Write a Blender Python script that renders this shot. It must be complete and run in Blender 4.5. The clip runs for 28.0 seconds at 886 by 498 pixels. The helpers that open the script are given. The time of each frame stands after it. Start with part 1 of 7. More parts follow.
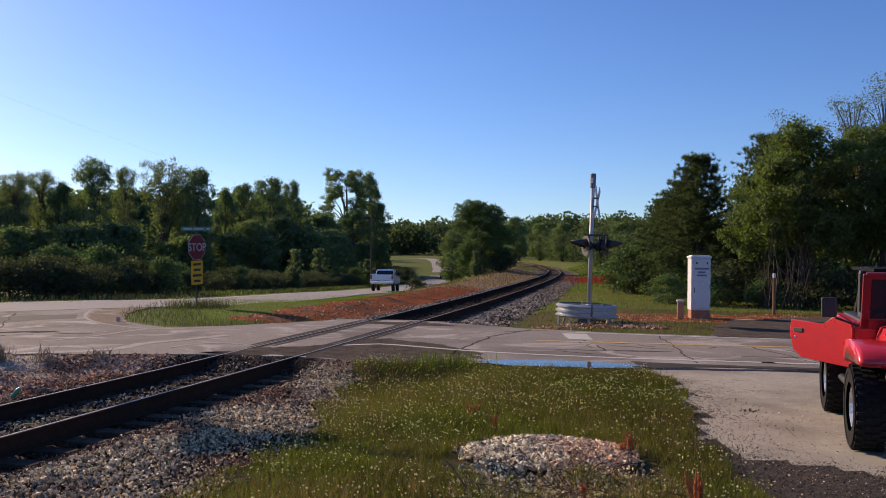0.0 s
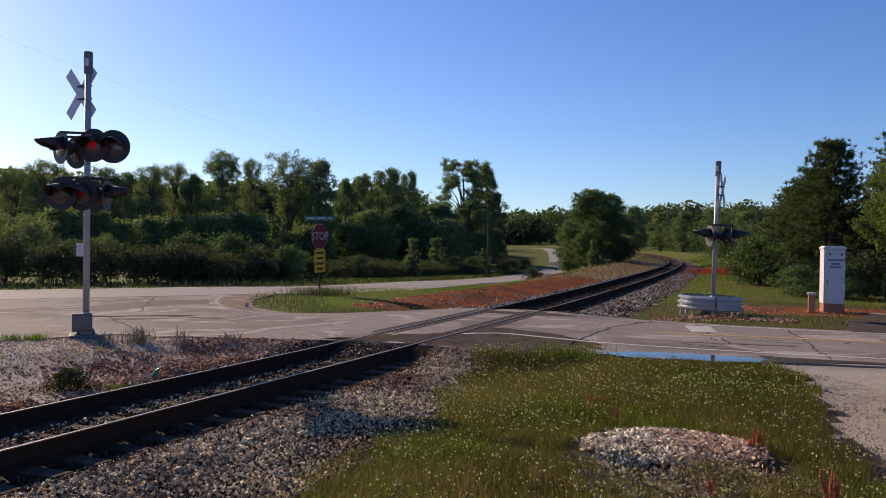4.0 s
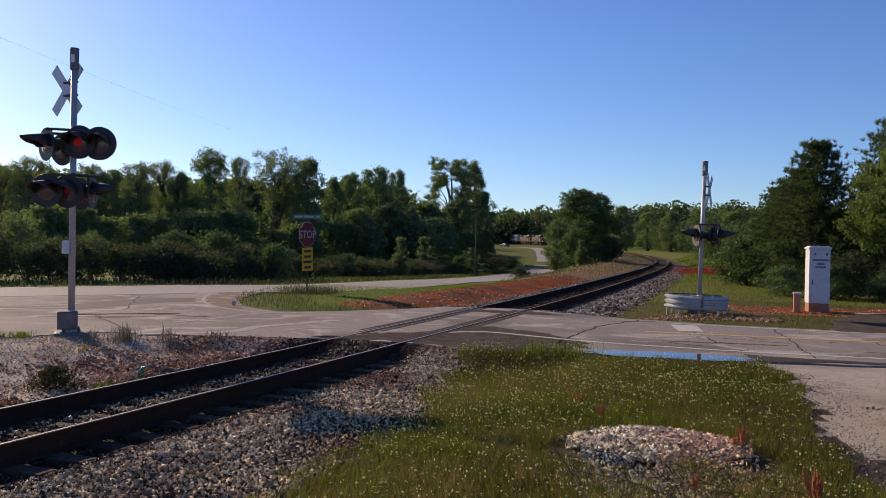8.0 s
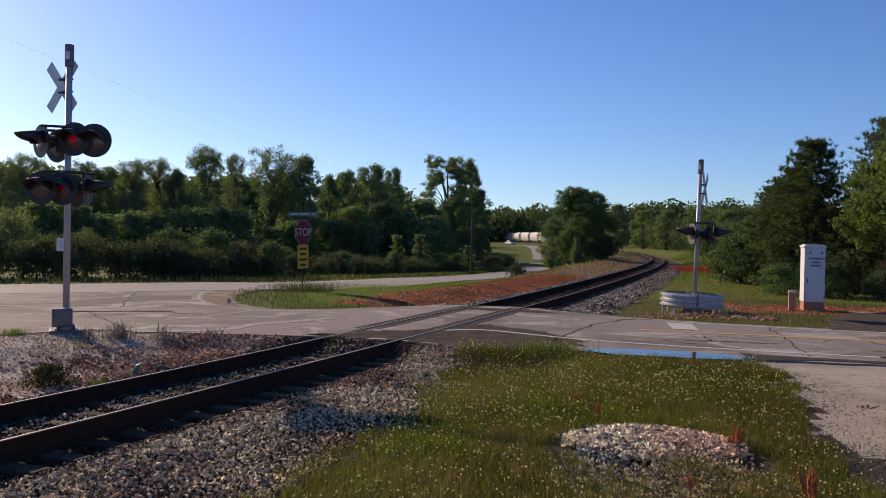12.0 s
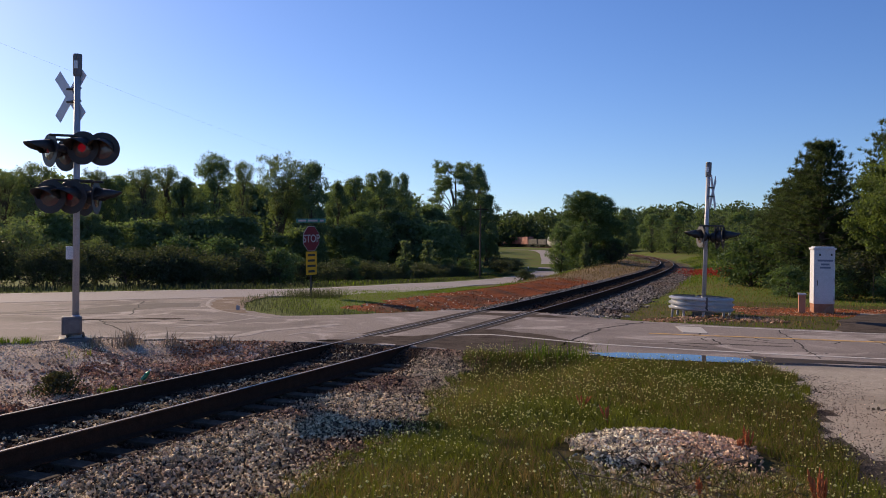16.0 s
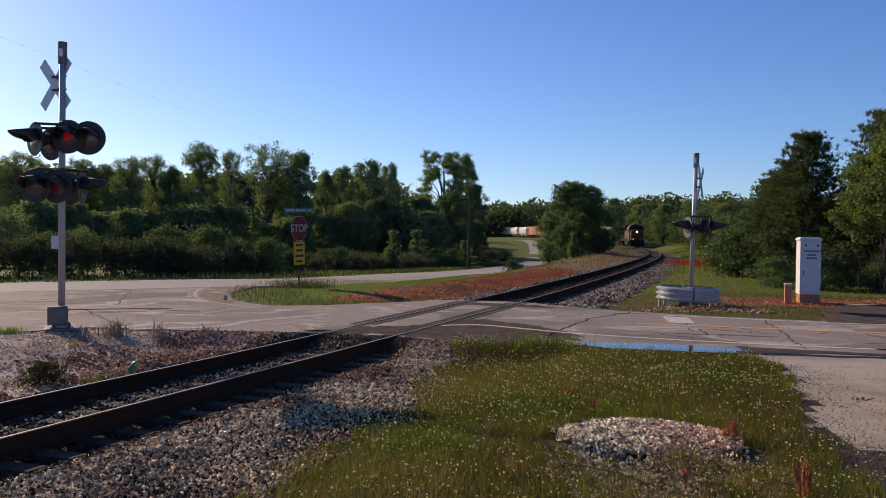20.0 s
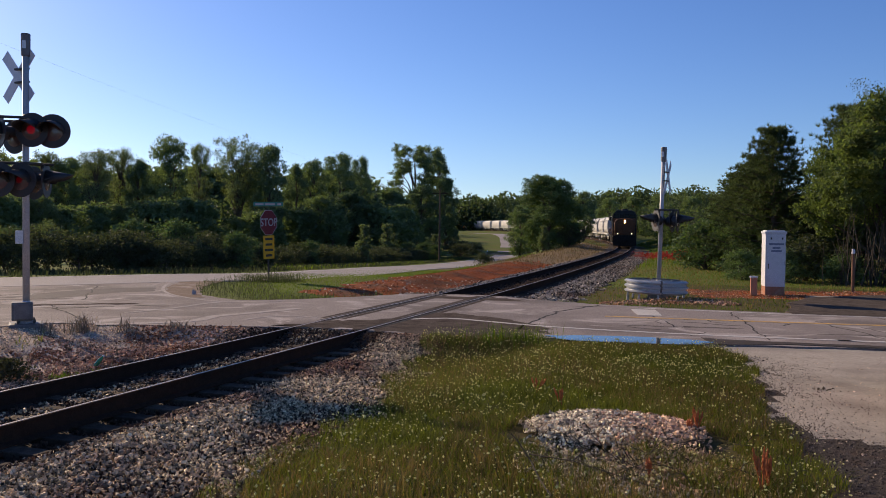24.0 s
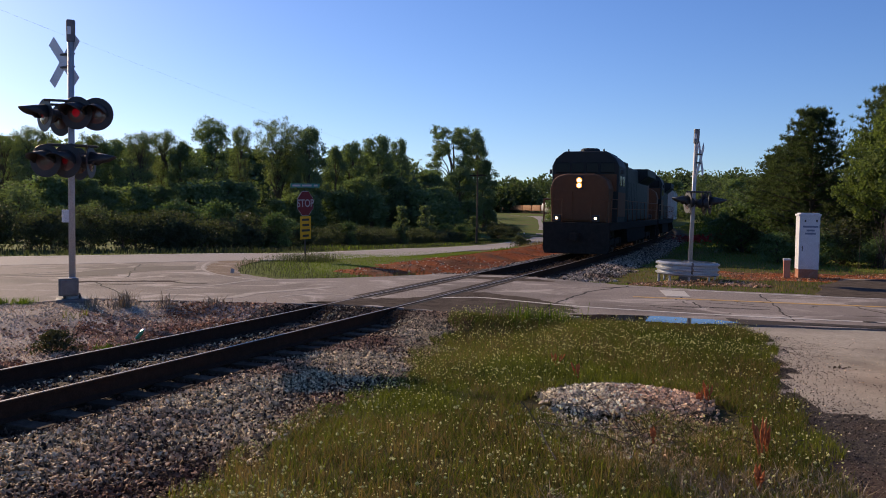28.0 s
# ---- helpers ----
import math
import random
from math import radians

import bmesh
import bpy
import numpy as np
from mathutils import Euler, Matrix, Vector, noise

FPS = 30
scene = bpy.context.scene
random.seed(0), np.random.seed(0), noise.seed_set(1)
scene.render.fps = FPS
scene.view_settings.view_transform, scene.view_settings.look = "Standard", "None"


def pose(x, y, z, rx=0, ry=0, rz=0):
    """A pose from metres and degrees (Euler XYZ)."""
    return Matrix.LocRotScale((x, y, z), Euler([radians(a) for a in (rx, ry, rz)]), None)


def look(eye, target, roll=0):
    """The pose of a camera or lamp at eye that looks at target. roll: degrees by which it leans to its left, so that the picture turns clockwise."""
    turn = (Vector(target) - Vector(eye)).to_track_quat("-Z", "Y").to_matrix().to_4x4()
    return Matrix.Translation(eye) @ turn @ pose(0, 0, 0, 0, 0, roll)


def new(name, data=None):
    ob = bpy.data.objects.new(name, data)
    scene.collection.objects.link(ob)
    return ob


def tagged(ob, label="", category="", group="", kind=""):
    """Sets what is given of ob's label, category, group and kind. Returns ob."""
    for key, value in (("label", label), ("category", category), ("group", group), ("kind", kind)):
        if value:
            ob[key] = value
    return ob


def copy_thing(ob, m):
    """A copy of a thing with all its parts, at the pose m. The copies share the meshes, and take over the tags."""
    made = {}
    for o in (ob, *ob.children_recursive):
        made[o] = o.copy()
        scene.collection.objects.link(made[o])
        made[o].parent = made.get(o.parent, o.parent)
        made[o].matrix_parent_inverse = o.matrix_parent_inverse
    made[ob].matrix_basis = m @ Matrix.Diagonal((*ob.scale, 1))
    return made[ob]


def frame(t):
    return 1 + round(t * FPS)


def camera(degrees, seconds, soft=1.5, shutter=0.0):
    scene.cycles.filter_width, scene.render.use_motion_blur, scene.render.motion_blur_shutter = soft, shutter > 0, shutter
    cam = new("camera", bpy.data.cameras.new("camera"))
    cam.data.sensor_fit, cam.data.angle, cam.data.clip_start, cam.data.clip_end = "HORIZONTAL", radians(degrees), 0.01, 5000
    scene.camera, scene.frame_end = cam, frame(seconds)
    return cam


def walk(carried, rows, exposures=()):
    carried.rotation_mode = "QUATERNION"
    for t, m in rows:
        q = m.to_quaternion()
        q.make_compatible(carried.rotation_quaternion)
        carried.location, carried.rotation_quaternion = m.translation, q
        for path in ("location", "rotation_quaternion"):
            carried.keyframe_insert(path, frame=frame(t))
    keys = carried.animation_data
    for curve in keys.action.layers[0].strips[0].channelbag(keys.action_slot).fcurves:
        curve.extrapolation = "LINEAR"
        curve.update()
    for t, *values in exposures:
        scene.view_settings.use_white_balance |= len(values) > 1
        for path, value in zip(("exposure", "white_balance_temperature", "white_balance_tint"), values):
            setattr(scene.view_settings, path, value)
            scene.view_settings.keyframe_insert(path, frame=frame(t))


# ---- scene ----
cam = camera(54.3, 28.0, soft=0.9)
PATH = [
    (0, (0.039, 0.067, 2.05), (0.054, 2.067, 2.056), 0.6),
    (0.5, (0.038, 0.066, 2.05), (0.008, 2.066, 2.054), 0.4),
    (1, (0.027, 0.068, 2.049), (-0.056, 2.066, 2.047), 0.3),
    (1.5, (0.023, 0.059, 2.049), (-0.103, 2.055, 2.043), 0.2),
    (2, (0.017, 0.063, 2.048), (-0.146, 2.056, 2.041), 0.3),
    (2.5, (0.008, 0.067, 2.044), (-0.194, 2.056, 2.036), 0.6),
    (3, (-0.002, 0.055, 2.041), (-0.232, 2.042, 2.03), 0.7),
    (3.5, (-0.012, 0.048, 2.041), (-0.261, 2.032, 2.026), 0.7),
    (5.5, (-0.007, 0.031, 2.05), (-0.256, 2.015, 2.014), 1.0),
    (6, (-0.015, 0.032, 2.045), (-0.254, 2.017, 2.012), 1.2),
    (6.5, (-0.009, 0.046, 2.033), (-0.243, 2.032, 2.004), 1.2),
    (7, (-0.007, 0.043, 2.034), (-0.239, 2.03, 2.006), 1.2),
    (7.5, (-0.002, 0.037, 2.035), (-0.232, 2.024, 2.012), 1.1),
    (8, (0.001, 0.038, 2.034), (-0.224, 2.025, 2.011), 1.0),
    (8.5, (0.001, 0.034, 2.032), (-0.223, 2.021, 2.003), 1.1),
    (9, (0.004, 0.041, 2.033), (-0.223, 2.028, 2.005), 1.0),
    (9.5, (0.01, 0.034, 2.038), (-0.218, 2.02, 2.014), 0.8),
    (10, (0.012, 0.035, 2.04), (-0.211, 2.022, 2.015), 0.8),
    (10.5, (0.016, 0.049, 2.031), (-0.201, 2.037, 1.993), 0.9),
    (11, (0.01, 0.058, 2.029), (-0.2, 2.046, 1.99), 0.9),
    (11.5, (-0.002, 0.062, 2.036), (-0.205, 2.051, 2.009), 1.1),
    (12, (-0.002, 0.047, 2.037), (-0.217, 2.035, 2.009), 1.1),
    (12.5, (0.006, 0.068, 2.034), (-0.223, 2.054, 2.01), 0.8),
    (14.5, (0.006, 0.049, 2.034), (-0.222, 2.035, 2.009), 0.8),
    (15, (0.008, 0.038, 2.037), (-0.223, 2.025, 2.008), 0.8),
    (15.5, (0.012, 0.036, 2.036), (-0.22, 2.022, 2.012), 0.7),
    (16, (0.02, 0.045, 2.034), (-0.215, 2.031, 2.018), 0.6),
    (16.5, (0.016, 0.045, 2.036), (-0.217, 2.031, 2.022), 0.7),
    (17, (0.019, 0.057, 2.043), (-0.207, 2.044, 2.019), 0.7),
    (17.5, (0.012, 0.03, 2.057), (-0.216, 2.016, 2.023), 0.7),
    (18, (0.019, 0.054, 2.048), (-0.207, 2.041, 2.02), 1.0),
    (18.5, (0.013, 0.05, 2.048), (-0.208, 2.037, 2.019), 1.1),
    (19, (0.021, 0.063, 2.039), (-0.194, 2.051, 2.005), 1.0),
    (19.5, (0.017, 0.062, 2.035), (-0.194, 2.051, 1.998), 0.9),
    (20, (0.024, 0.057, 2.039), (-0.184, 2.046, 2.0), 0.7),
    (20.5, (0.025, 0.055, 2.043), (-0.175, 2.044, 2.002), 0.7),
    (21, (0.029, 0.049, 2.043), (-0.16, 2.04, 2.0), 0.6),
    (21.5, (0.034, 0.034, 2.049), (-0.146, 2.025, 2.002), 0.7),
    (23.5, (0.058, 0.039, 2.046), (-0.095, 2.032, 1.989), 0.5),
    (24, (0.067, 0.022, 2.044), (-0.075, 2.016, 1.991), 0.6),
    (24.5, (0.076, 0.016, 2.04), (-0.05, 2.011, 1.985), 0.8),
    (25, (0.094, -0.023, 2.033), (-0.016, 1.972, 1.961), 0.8),
    (25.5, (0.1, -0.06, 2.021), (-0.018, 1.936, 1.948), 0.7),
    (26, (0.088, -0.121, 2.015), (-0.037, 1.874, 1.939), 1.0),
    (26.5, (0.092, -0.237, 2.021), (-0.035, 1.756, 1.919), 1.5),
    (27, (0.129, -0.311, 2.039), (-0.054, 1.678, 1.93), 1.6),
    (27.5, (0.239, -0.327, 2.023), (0.012, 1.657, 1.913), 1.3),
    (28, (0.306, -0.353, 2.014), (0.075, 1.631, 1.919), 0.8),
]
walk(cam, [(t, look(*p)) for t, *p in PATH], [(0, 0.18, 7150, 14), (3, 0.08, 7150, 14), (24, 0.04, 7150, 14), (28, 0.05, 7150, 14)])

# ---------------------------------------------------------------- world and sun
SUN_FROM = Vector((-0.77, 0.64, 0.43)).normalized()
world = bpy.data.worlds.new("sky")
scene.world = world
world.use_nodes = True
wn = world.node_tree
sky = wn.nodes.new("ShaderNodeTexSky")
sky.sky_type = "NISHITA"
sky.sun_disc = False
sky.sun_elevation = math.asin(SUN_FROM.z)
sky.sun_rotation = math.atan2(SUN_FROM.x, SUN_FROM.y)
sky.altitude = 600
sky.air_density = 1.0
sky.dust_density = 0.6
sky.ozone_density = 6.0
wn.nodes["Background"].inputs["Strength"].default_value = 0.142
deep = wn.nodes.new("ShaderNodeHueSaturation")
deep.inputs["Saturation"].default_value = 1.12
deep.inputs["Hue"].default_value = 0.512
# the whitest band of the sky lies under the horizon
way_in, lifted, level = wn.nodes.new("ShaderNodeTexCoord"), wn.nodes.new("ShaderNodeVectorMath"), wn.nodes.new("ShaderNodeVectorMath")
lifted.operation, level.operation = "ADD", "NORMALIZE"
lifted.inputs[1].default_value = (0.0, 0.0, 0.022)
wn.links.new(way_in.outputs["Generated"], lifted.inputs[0])
wn.links.new(lifted.outputs[0], level.inputs[0])
wn.links.new(level.outputs[0], sky.inputs["Vector"])
wn.links.new(sky.outputs[0], deep.inputs["Color"])
wn.links.new(deep.outputs[0], wn.nodes["Background"].inputs["Color"])
sun_data = bpy.data.lights.new("sun", "SUN")
sun_data.energy = 5.6
sun_data.angle = radians(0.6)
sun_data.color = (1.0, 0.83, 0.62)
sun = new("sun", sun_data)
sun.matrix_world = look(SUN_FROM * 100, (0, 0, 0))
scene.view_settings.exposure = 0.0


# ---------------------------------------------------------------- materials
def surface(name, c1, c2, scale=8.0, rough=0.8, bump=0.3, metal=0.0, c3=None, big=0.6, cover=0.45, fine=60.0, rand=0.0, bump_d=0.01, coat=0.0, hard=0.25, speck=0.2, c4=None, spec=None):
    """Two-scale mottled surface: c1 and c2 mixed by grain, c3 in large stains; rand varies it piece by piece."""
    m = bpy.data.materials.new(name)
    m.use_nodes = True
    n, l = m.node_tree.nodes, m.node_tree.links
    b = n["Principled BSDF"]
    co = n.new("ShaderNodeTexCoord")
    t1 = n.new("ShaderNodeTexNoise")
    t1.inputs["Scale"].default_value, t1.inputs["Detail"].default_value, t1.inputs["Roughness"].default_value = scale, 6, 0.65
    t2 = n.new("ShaderNodeTexNoise")
    t2.inputs["Scale"].default_value, t2.inputs["Detail"].default_value = big, 4
    t3 = n.new("ShaderNodeTexNoise")
    t3.inputs["Scale"].default_value, t3.inputs["Detail"].default_value = fine, 3
    for t in (t1, t2, t3):
        l.new(co.outputs["Object"], t.inputs["Vector"])
    r1 = n.new("ShaderNodeMapRange")
    r1.inputs["From Min"].default_value, r1.inputs["From Max"].default_value = 0.5 - hard, 0.5 + hard
    l.new(t1.outputs["Fac"], r1.inputs["Value"])
    mx = n.new("ShaderNodeMixRGB")
    mx.inputs[1].default_value, mx.inputs[2].default_value = (*c1, 1), (*c2, 1)
    l.new(r1.outputs[0], mx.inputs[0])
    out = mx.outputs[0]
    if c3:
        r2 = n.new("ShaderNodeMapRange")
        r2.inputs["From Min"].default_value, r2.inputs["From Max"].default_value = 1 - cover - 0.08, 1 - cover + 0.12
        l.new(t2.outputs["Fac"], r2.inputs["Value"])
        m2 = n.new("ShaderNodeMixRGB")
        m2.inputs[2].default_value = (*c3, 1)
        l.new(r2.outputs[0], m2.inputs[0])
        l.new(out, m2.inputs[1])
        out = m2.outputs[0]
    if c4:
        t4 = n.new("ShaderNodeTexNoise")
        t4.inputs["Scale"].default_value, t4.inputs["Detail"].default_value, t4.inputs["Distortion"].default_value = big * 2.3, 7, 1.2
        l.new(co.outputs["Object"], t4.inputs["Vector"])
        r4 = n.new("ShaderNodeMapRange")
        r4.inputs["From Min"].default_value, r4.inputs["From Max"].default_value = 0.54, 0.66
        l.new(t4.outputs["Fac"], r4.inputs["Value"])
        m4 = n.new("ShaderNodeMixRGB")
        m4.inputs[2].default_value = (*c4, 1)
        l.new(r4.outputs[0], m4.inputs[0])
        l.new(out, m4.inputs[1])
        out = m4.outputs[0]
    # fine speckle
    r3 = n.new("ShaderNodeMapRange")
    r3.inputs["From Min"].default_value, r3.inputs["From Max"].default_value = 0.3, 0.7
    r3.inputs["To Min"].default_value, r3.inputs["To Max"].default_value = 1 - speck, 1 + speck
    l.new(t3.outputs["Fac"], r3.inputs["Value"])
    fac = r3.outputs[0]
    if rand:
        oi = n.new("ShaderNodeObjectInfo")
        ge = n.new("ShaderNodeNewGeometry")
        ad = n.new("ShaderNodeMath")
        l.new(oi.outputs["Random"], ad.inputs[0]), l.new(ge.outputs["Random Per Island"], ad.inputs[1])
        fr = n.new("ShaderNodeMath")
        fr.operation = "FRACT"
        l.new(ad.outputs[0], fr.inputs[0])
        rr = n.new("ShaderNodeMapRange")
        rr.inputs["To Min"].default_value, rr.inputs["To Max"].default_value = 1 - rand, 1 + rand
        l.new(fr.outputs[0], rr.inputs["Value"])
        mu = n.new("ShaderNodeMath")
        mu.operation = "MULTIPLY"
        l.new(fac, mu.inputs[0]), l.new(rr.outputs[0], mu.inputs[1])
        fac = mu.outputs[0]
    vm = n.new("ShaderNodeVectorMath")
    vm.operation = "SCALE"
    l.new(out, vm.inputs[0]), l.new(fac, vm.inputs["Scale"])
    l.new(vm.outputs[0], b.inputs["Base Color"])
    b.inputs["Roughness"].default_value, b.inputs["Metallic"].default_value = rough, metal
    b.inputs["Coat Weight"].default_value = coat
    b.inputs["Specular IOR Level"].default_value = (0.07 if rough > 0.7 else 0.5) if spec is None else spec
    rg = n.new("ShaderNodeMapRange")
    rg.inputs["To Min"].default_value, rg.inputs["To Max"].default_value = max(0.02, rough - 0.12), min(1, rough + 0.12)
    l.new(t1.outputs["Fac"], rg.inputs["Value"]), l.new(rg.outputs[0], b.inputs["Roughness"])
    if bump:
        bp = n.new("ShaderNodeBump")
        bp.inputs["Strength"].default_value, bp.inputs["Distance"].default_value = bump, bump_d
        l.new(t1.outputs["Fac"], bp.inputs["Height"]), l.new(bp.outputs[0], b.inputs["Normal"])
    return m


def foliage(name, dark, light, trans=0.45, rough=0.6, tint=(0.88, 0.97, 0.42)):
    """Leaves: colour varied leaf by leaf and clump by clump, letting some light through."""
    m = bpy.data.materials.new(name)
    m.use_nodes = True
    n, l = m.node_tree.nodes, m.node_tree.links
    b, out = n["Principled BSDF"], n["Material Output"]
    ge, oi, co, nz = n.new("ShaderNodeNewGeometry"), n.new("ShaderNodeObjectInfo"), n.new("ShaderNodeTexCoord"), n.new("ShaderNodeTexNoise")
    nz.inputs["Scale"].default_value, nz.inputs["Detail"].default_value = 0.55, 3
    l.new(co.outputs["Object"], nz.inputs["Vector"])
    a1, a2 = n.new("ShaderNodeMath"), n.new("ShaderNodeMath")
    a1.operation, a2.operation = "MULTIPLY_ADD", "MULTIPLY_ADD"
    l.new(ge.outputs["Random Per Island"], a1.inputs[0])
    a1.inputs[1].default_value = 0.55
    l.new(nz.outputs["Fac"], a1.inputs[2])
    l.new(oi.outputs["Random"], a2.inputs[0])
    a2.inputs[1].default_value = 0.35
    l.new(a1.outputs[0], a2.inputs[2])
    r = n.new("ShaderNodeMapRange")
    r.inputs["From Min"].default_value, r.inputs["From Max"].default_value = 0.35, 1.35
    l.new(a2.outputs[0], r.inputs["Value"])
    mx = n.new("ShaderNodeMixRGB")
    mx.inputs[1].default_value, mx.inputs[2].default_value = (*dark, 1), (*light, 1)
    l.new(r.outputs[0], mx.inputs[0]), l.new(mx.outputs[0], b.inputs["Base Color"])
    b.inputs["Roughness"].default_value = rough
    b.inputs["Specular IOR Level"].default_value = 0.08
    tr, ms, g = n.new("ShaderNodeBsdfTranslucent"), n.new("ShaderNodeMixShader"), n.new("ShaderNodeMixRGB")
    g.blend_type, g.inputs[0].default_value, g.inputs[2].default_value = "MULTIPLY", 1.0, (*tint, 1)
    l.new(mx.outputs[0], g.inputs[1]), l.new(g.outputs[0], tr.inputs["Color"])
    ms.inputs[0].default_value = trans
    l.new(b.outputs[0], ms.inputs[1]), l.new(tr.outputs[0], ms.inputs[2]), l.new(ms.outputs[0], out.inputs["Surface"])
    return m


def paint(name, color, rough=0.45, metal=0.0, coat=0.0, wear=None, scale=5.0, bump=0.05):
    c2 = tuple(c * 0.82 for c in color)
    return surface(name, color, c2, scale, rough, bump, metal, wear, 1.7, 0.25 if wear else 0.0, 90.0, coat=coat)


def glow(name, color, strength, base=None):
    m = bpy.data.materials.new(name)
    m.use_nodes = True
    b = m.node_tree.nodes["Principled BSDF"]
    b.inputs["Base Color"].default_value = (*(base or color), 1)
    b.inputs["Emission Color"].default_value = (*color, 1)
    b.inputs["Emission Strength"].default_value = strength
    return m


def glassy(name, color, rough=0.05):
    m = bpy.data.materials.new(name)
    m.use_nodes = True
    b = m.node_tree.nodes["Principled BSDF"]
    b.inputs["Base Color"].default_value = (*color, 1)
    b.inputs["Roughness"].default_value = rough
    b.inputs["Coat Weight"].default_value = 0.6
    return m


M_ASPHALT = surface("asphalt", (0.20, 0.170, 0.150), (0.285, 0.243, 0.218), 14, 0.85, 0.5, c3=(0.145, 0.122, 0.108), big=0.32, cover=0.44, fine=45, bump_d=0.006, speck=0.42, c4=(0.36, 0.315, 0.285))
M_ROAD = surface("pale_asphalt", (0.275, 0.245, 0.225), (0.345, 0.31, 0.285), 10, 0.75, 0.3, c3=(0.235, 0.21, 0.19), big=0.15, cover=0.4, fine=120)
M_CONCRETE = surface("pale_concrete", (0.42, 0.39, 0.35), (0.5, 0.47, 0.43), 12, 0.85, 0.3)
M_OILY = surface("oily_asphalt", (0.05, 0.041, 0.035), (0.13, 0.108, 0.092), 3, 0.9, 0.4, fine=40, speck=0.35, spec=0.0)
M_TAR = surface("tar_crack", (0.03, 0.028, 0.026), (0.05, 0.045, 0.04), 20, 0.8, 0.3)
M_WHITE_LINE = surface("worn_white_line", (0.62, 0.58, 0.53), (0.36, 0.33, 0.30), 7, 0.75, 0.2, hard=0.15)
M_FAINT_LINE = surface("faint_white_line", (0.42, 0.375, 0.335), (0.25, 0.215, 0.19), 5, 0.8, 0.2, hard=0.2)
M_SMUDGE = surface("tyre_polished_asphalt", (0.095, 0.08, 0.07), (0.16, 0.138, 0.12), 3, 0.8, 0.4, fine=40, speck=0.3)
M_STONE_FINE = surface("fine_pale_ballast", (0.40, 0.30, 0.20), (0.94, 0.73, 0.51), 9, 0.8, 0.4, rand=0.8, c3=(0.40, 0.26, 0.17), big=0.6, cover=0.38)
M_PILE_RED = surface("salmon_crushed_stone", (0.30, 0.17, 0.10), (0.82, 0.58, 0.38), 9, 0.85, 0.4, rand=0.75, c3=(0.36, 0.15, 0.08), big=0.9, cover=0.45, hard=0.16)
M_RUBBLE = surface("brown_rubble", (0.19, 0.10, 0.06), (0.68, 0.43, 0.27), 9, 0.85, 0.4, rand=0.7, c3=(0.26, 0.105, 0.05), big=0.9, cover=0.45, hard=0.16)
M_HEDGE = foliage("hedge_leaves", (0.042, 0.050, 0.032), (0.098, 0.110, 0.066), 0.38)
M_YELLOW_LINE = surface("worn_yellow_line", (0.62, 0.37, 0.10), (0.34, 0.25, 0.16), 5, 0.75, 0.2, hard=0.14, c3=(0.24, 0.20, 0.165), big=1.6, cover=0.3)
M_SOIL = surface("grassy_soil", (0.06, 0.048, 0.02), (0.11, 0.085, 0.032), 5, 0.95, 0.8, c3=(0.05, 0.06, 0.014), big=0.25, cover=0.5, fine=40, bump_d=0.05)
M_MEADOW = surface("far_meadow", (0.066, 0.098, 0.016), (0.12, 0.14, 0.028), 2.5, 0.95, 0.8, c3=(0.12, 0.09, 0.04), big=0.12, cover=0.42, fine=12, bump_d=0.08)
M_GRAVEL = surface("gravel_bed", (0.04, 0.032, 0.026), (0.10, 0.082, 0.068), 22, 0.9, 1.0, c3=(0.12, 0.06, 0.04), big=0.5, cover=0.35, fine=50, bump_d=0.04)
M_GRIT = surface("pale_grit", (0.29, 0.232, 0.188), (0.50, 0.415, 0.34), 26, 0.92, 0.8, c3=(0.20, 0.118, 0.075), big=0.8, cover=0.44, fine=60, speck=0.4, bump_d=0.02)
# rust colour pulled down so that it carries the rails' shadow too
M_RUST_SHADE_GRIT = surface("rust_and_shade_ballast", (0.030, 0.019, 0.013), (0.16, 0.10, 0.068), 9, 0.92, 0.5, rand=0.9, c3=(0.07, 0.036, 0.022), big=0.8, cover=0.5)
M_TAWNY = surface("tawny_bank", (0.12, 0.082, 0.045), (0.23, 0.155, 0.085), 4, 0.95, 0.8, c3=(0.10, 0.095, 0.03), big=0.3, cover=0.4, fine=20, bump_d=0.06)
M_SCRUB = foliage("dark_scrub_leaves", (0.026, 0.027, 0.016), (0.085, 0.08, 0.045), 0.3)
M_CLAY = surface("red_clay", (0.21, 0.046, 0.012), (0.38, 0.105, 0.03), 4, 0.95, 0.9, c3=(0.14, 0.07, 0.04), big=0.6, cover=0.46, fine=30, bump_d=0.05, rand=0.4)
M_DRIVE = surface("driveway_gravel", (0.275, 0.24, 0.195), (0.44, 0.385, 0.315), 14, 0.92, 0.35, c3=(0.23, 0.20, 0.165), big=0.6, cover=0.45, fine=170, bump_d=0.006, speck=0.3, c4=(0.33, 0.29, 0.235))
M_STONE = surface("ballast_stone", (0.10, 0.070, 0.040), (0.92, 0.73, 0.46), 9, 0.75, 0.4, rand=0.97, spec=0.12, c3=(0.24, 0.125, 0.075), big=0.6, cover=0.48)
M_STONE_FAR = surface("dusty_far_ballast", (0.12, 0.095, 0.072), (0.46, 0.385, 0.30), 9, 0.85, 0.4, rand=0.95, c3=(0.2, 0.12, 0.08), big=0.4, cover=0.4)
M_PILE = surface("pale_crushed_stone", (0.28, 0.225, 0.155), (0.97, 0.84, 0.60), 9, 0.85, 0.4, rand=0.85, c3=(0.44, 0.29, 0.17), big=0.9, cover=0.3, hard=0.16)
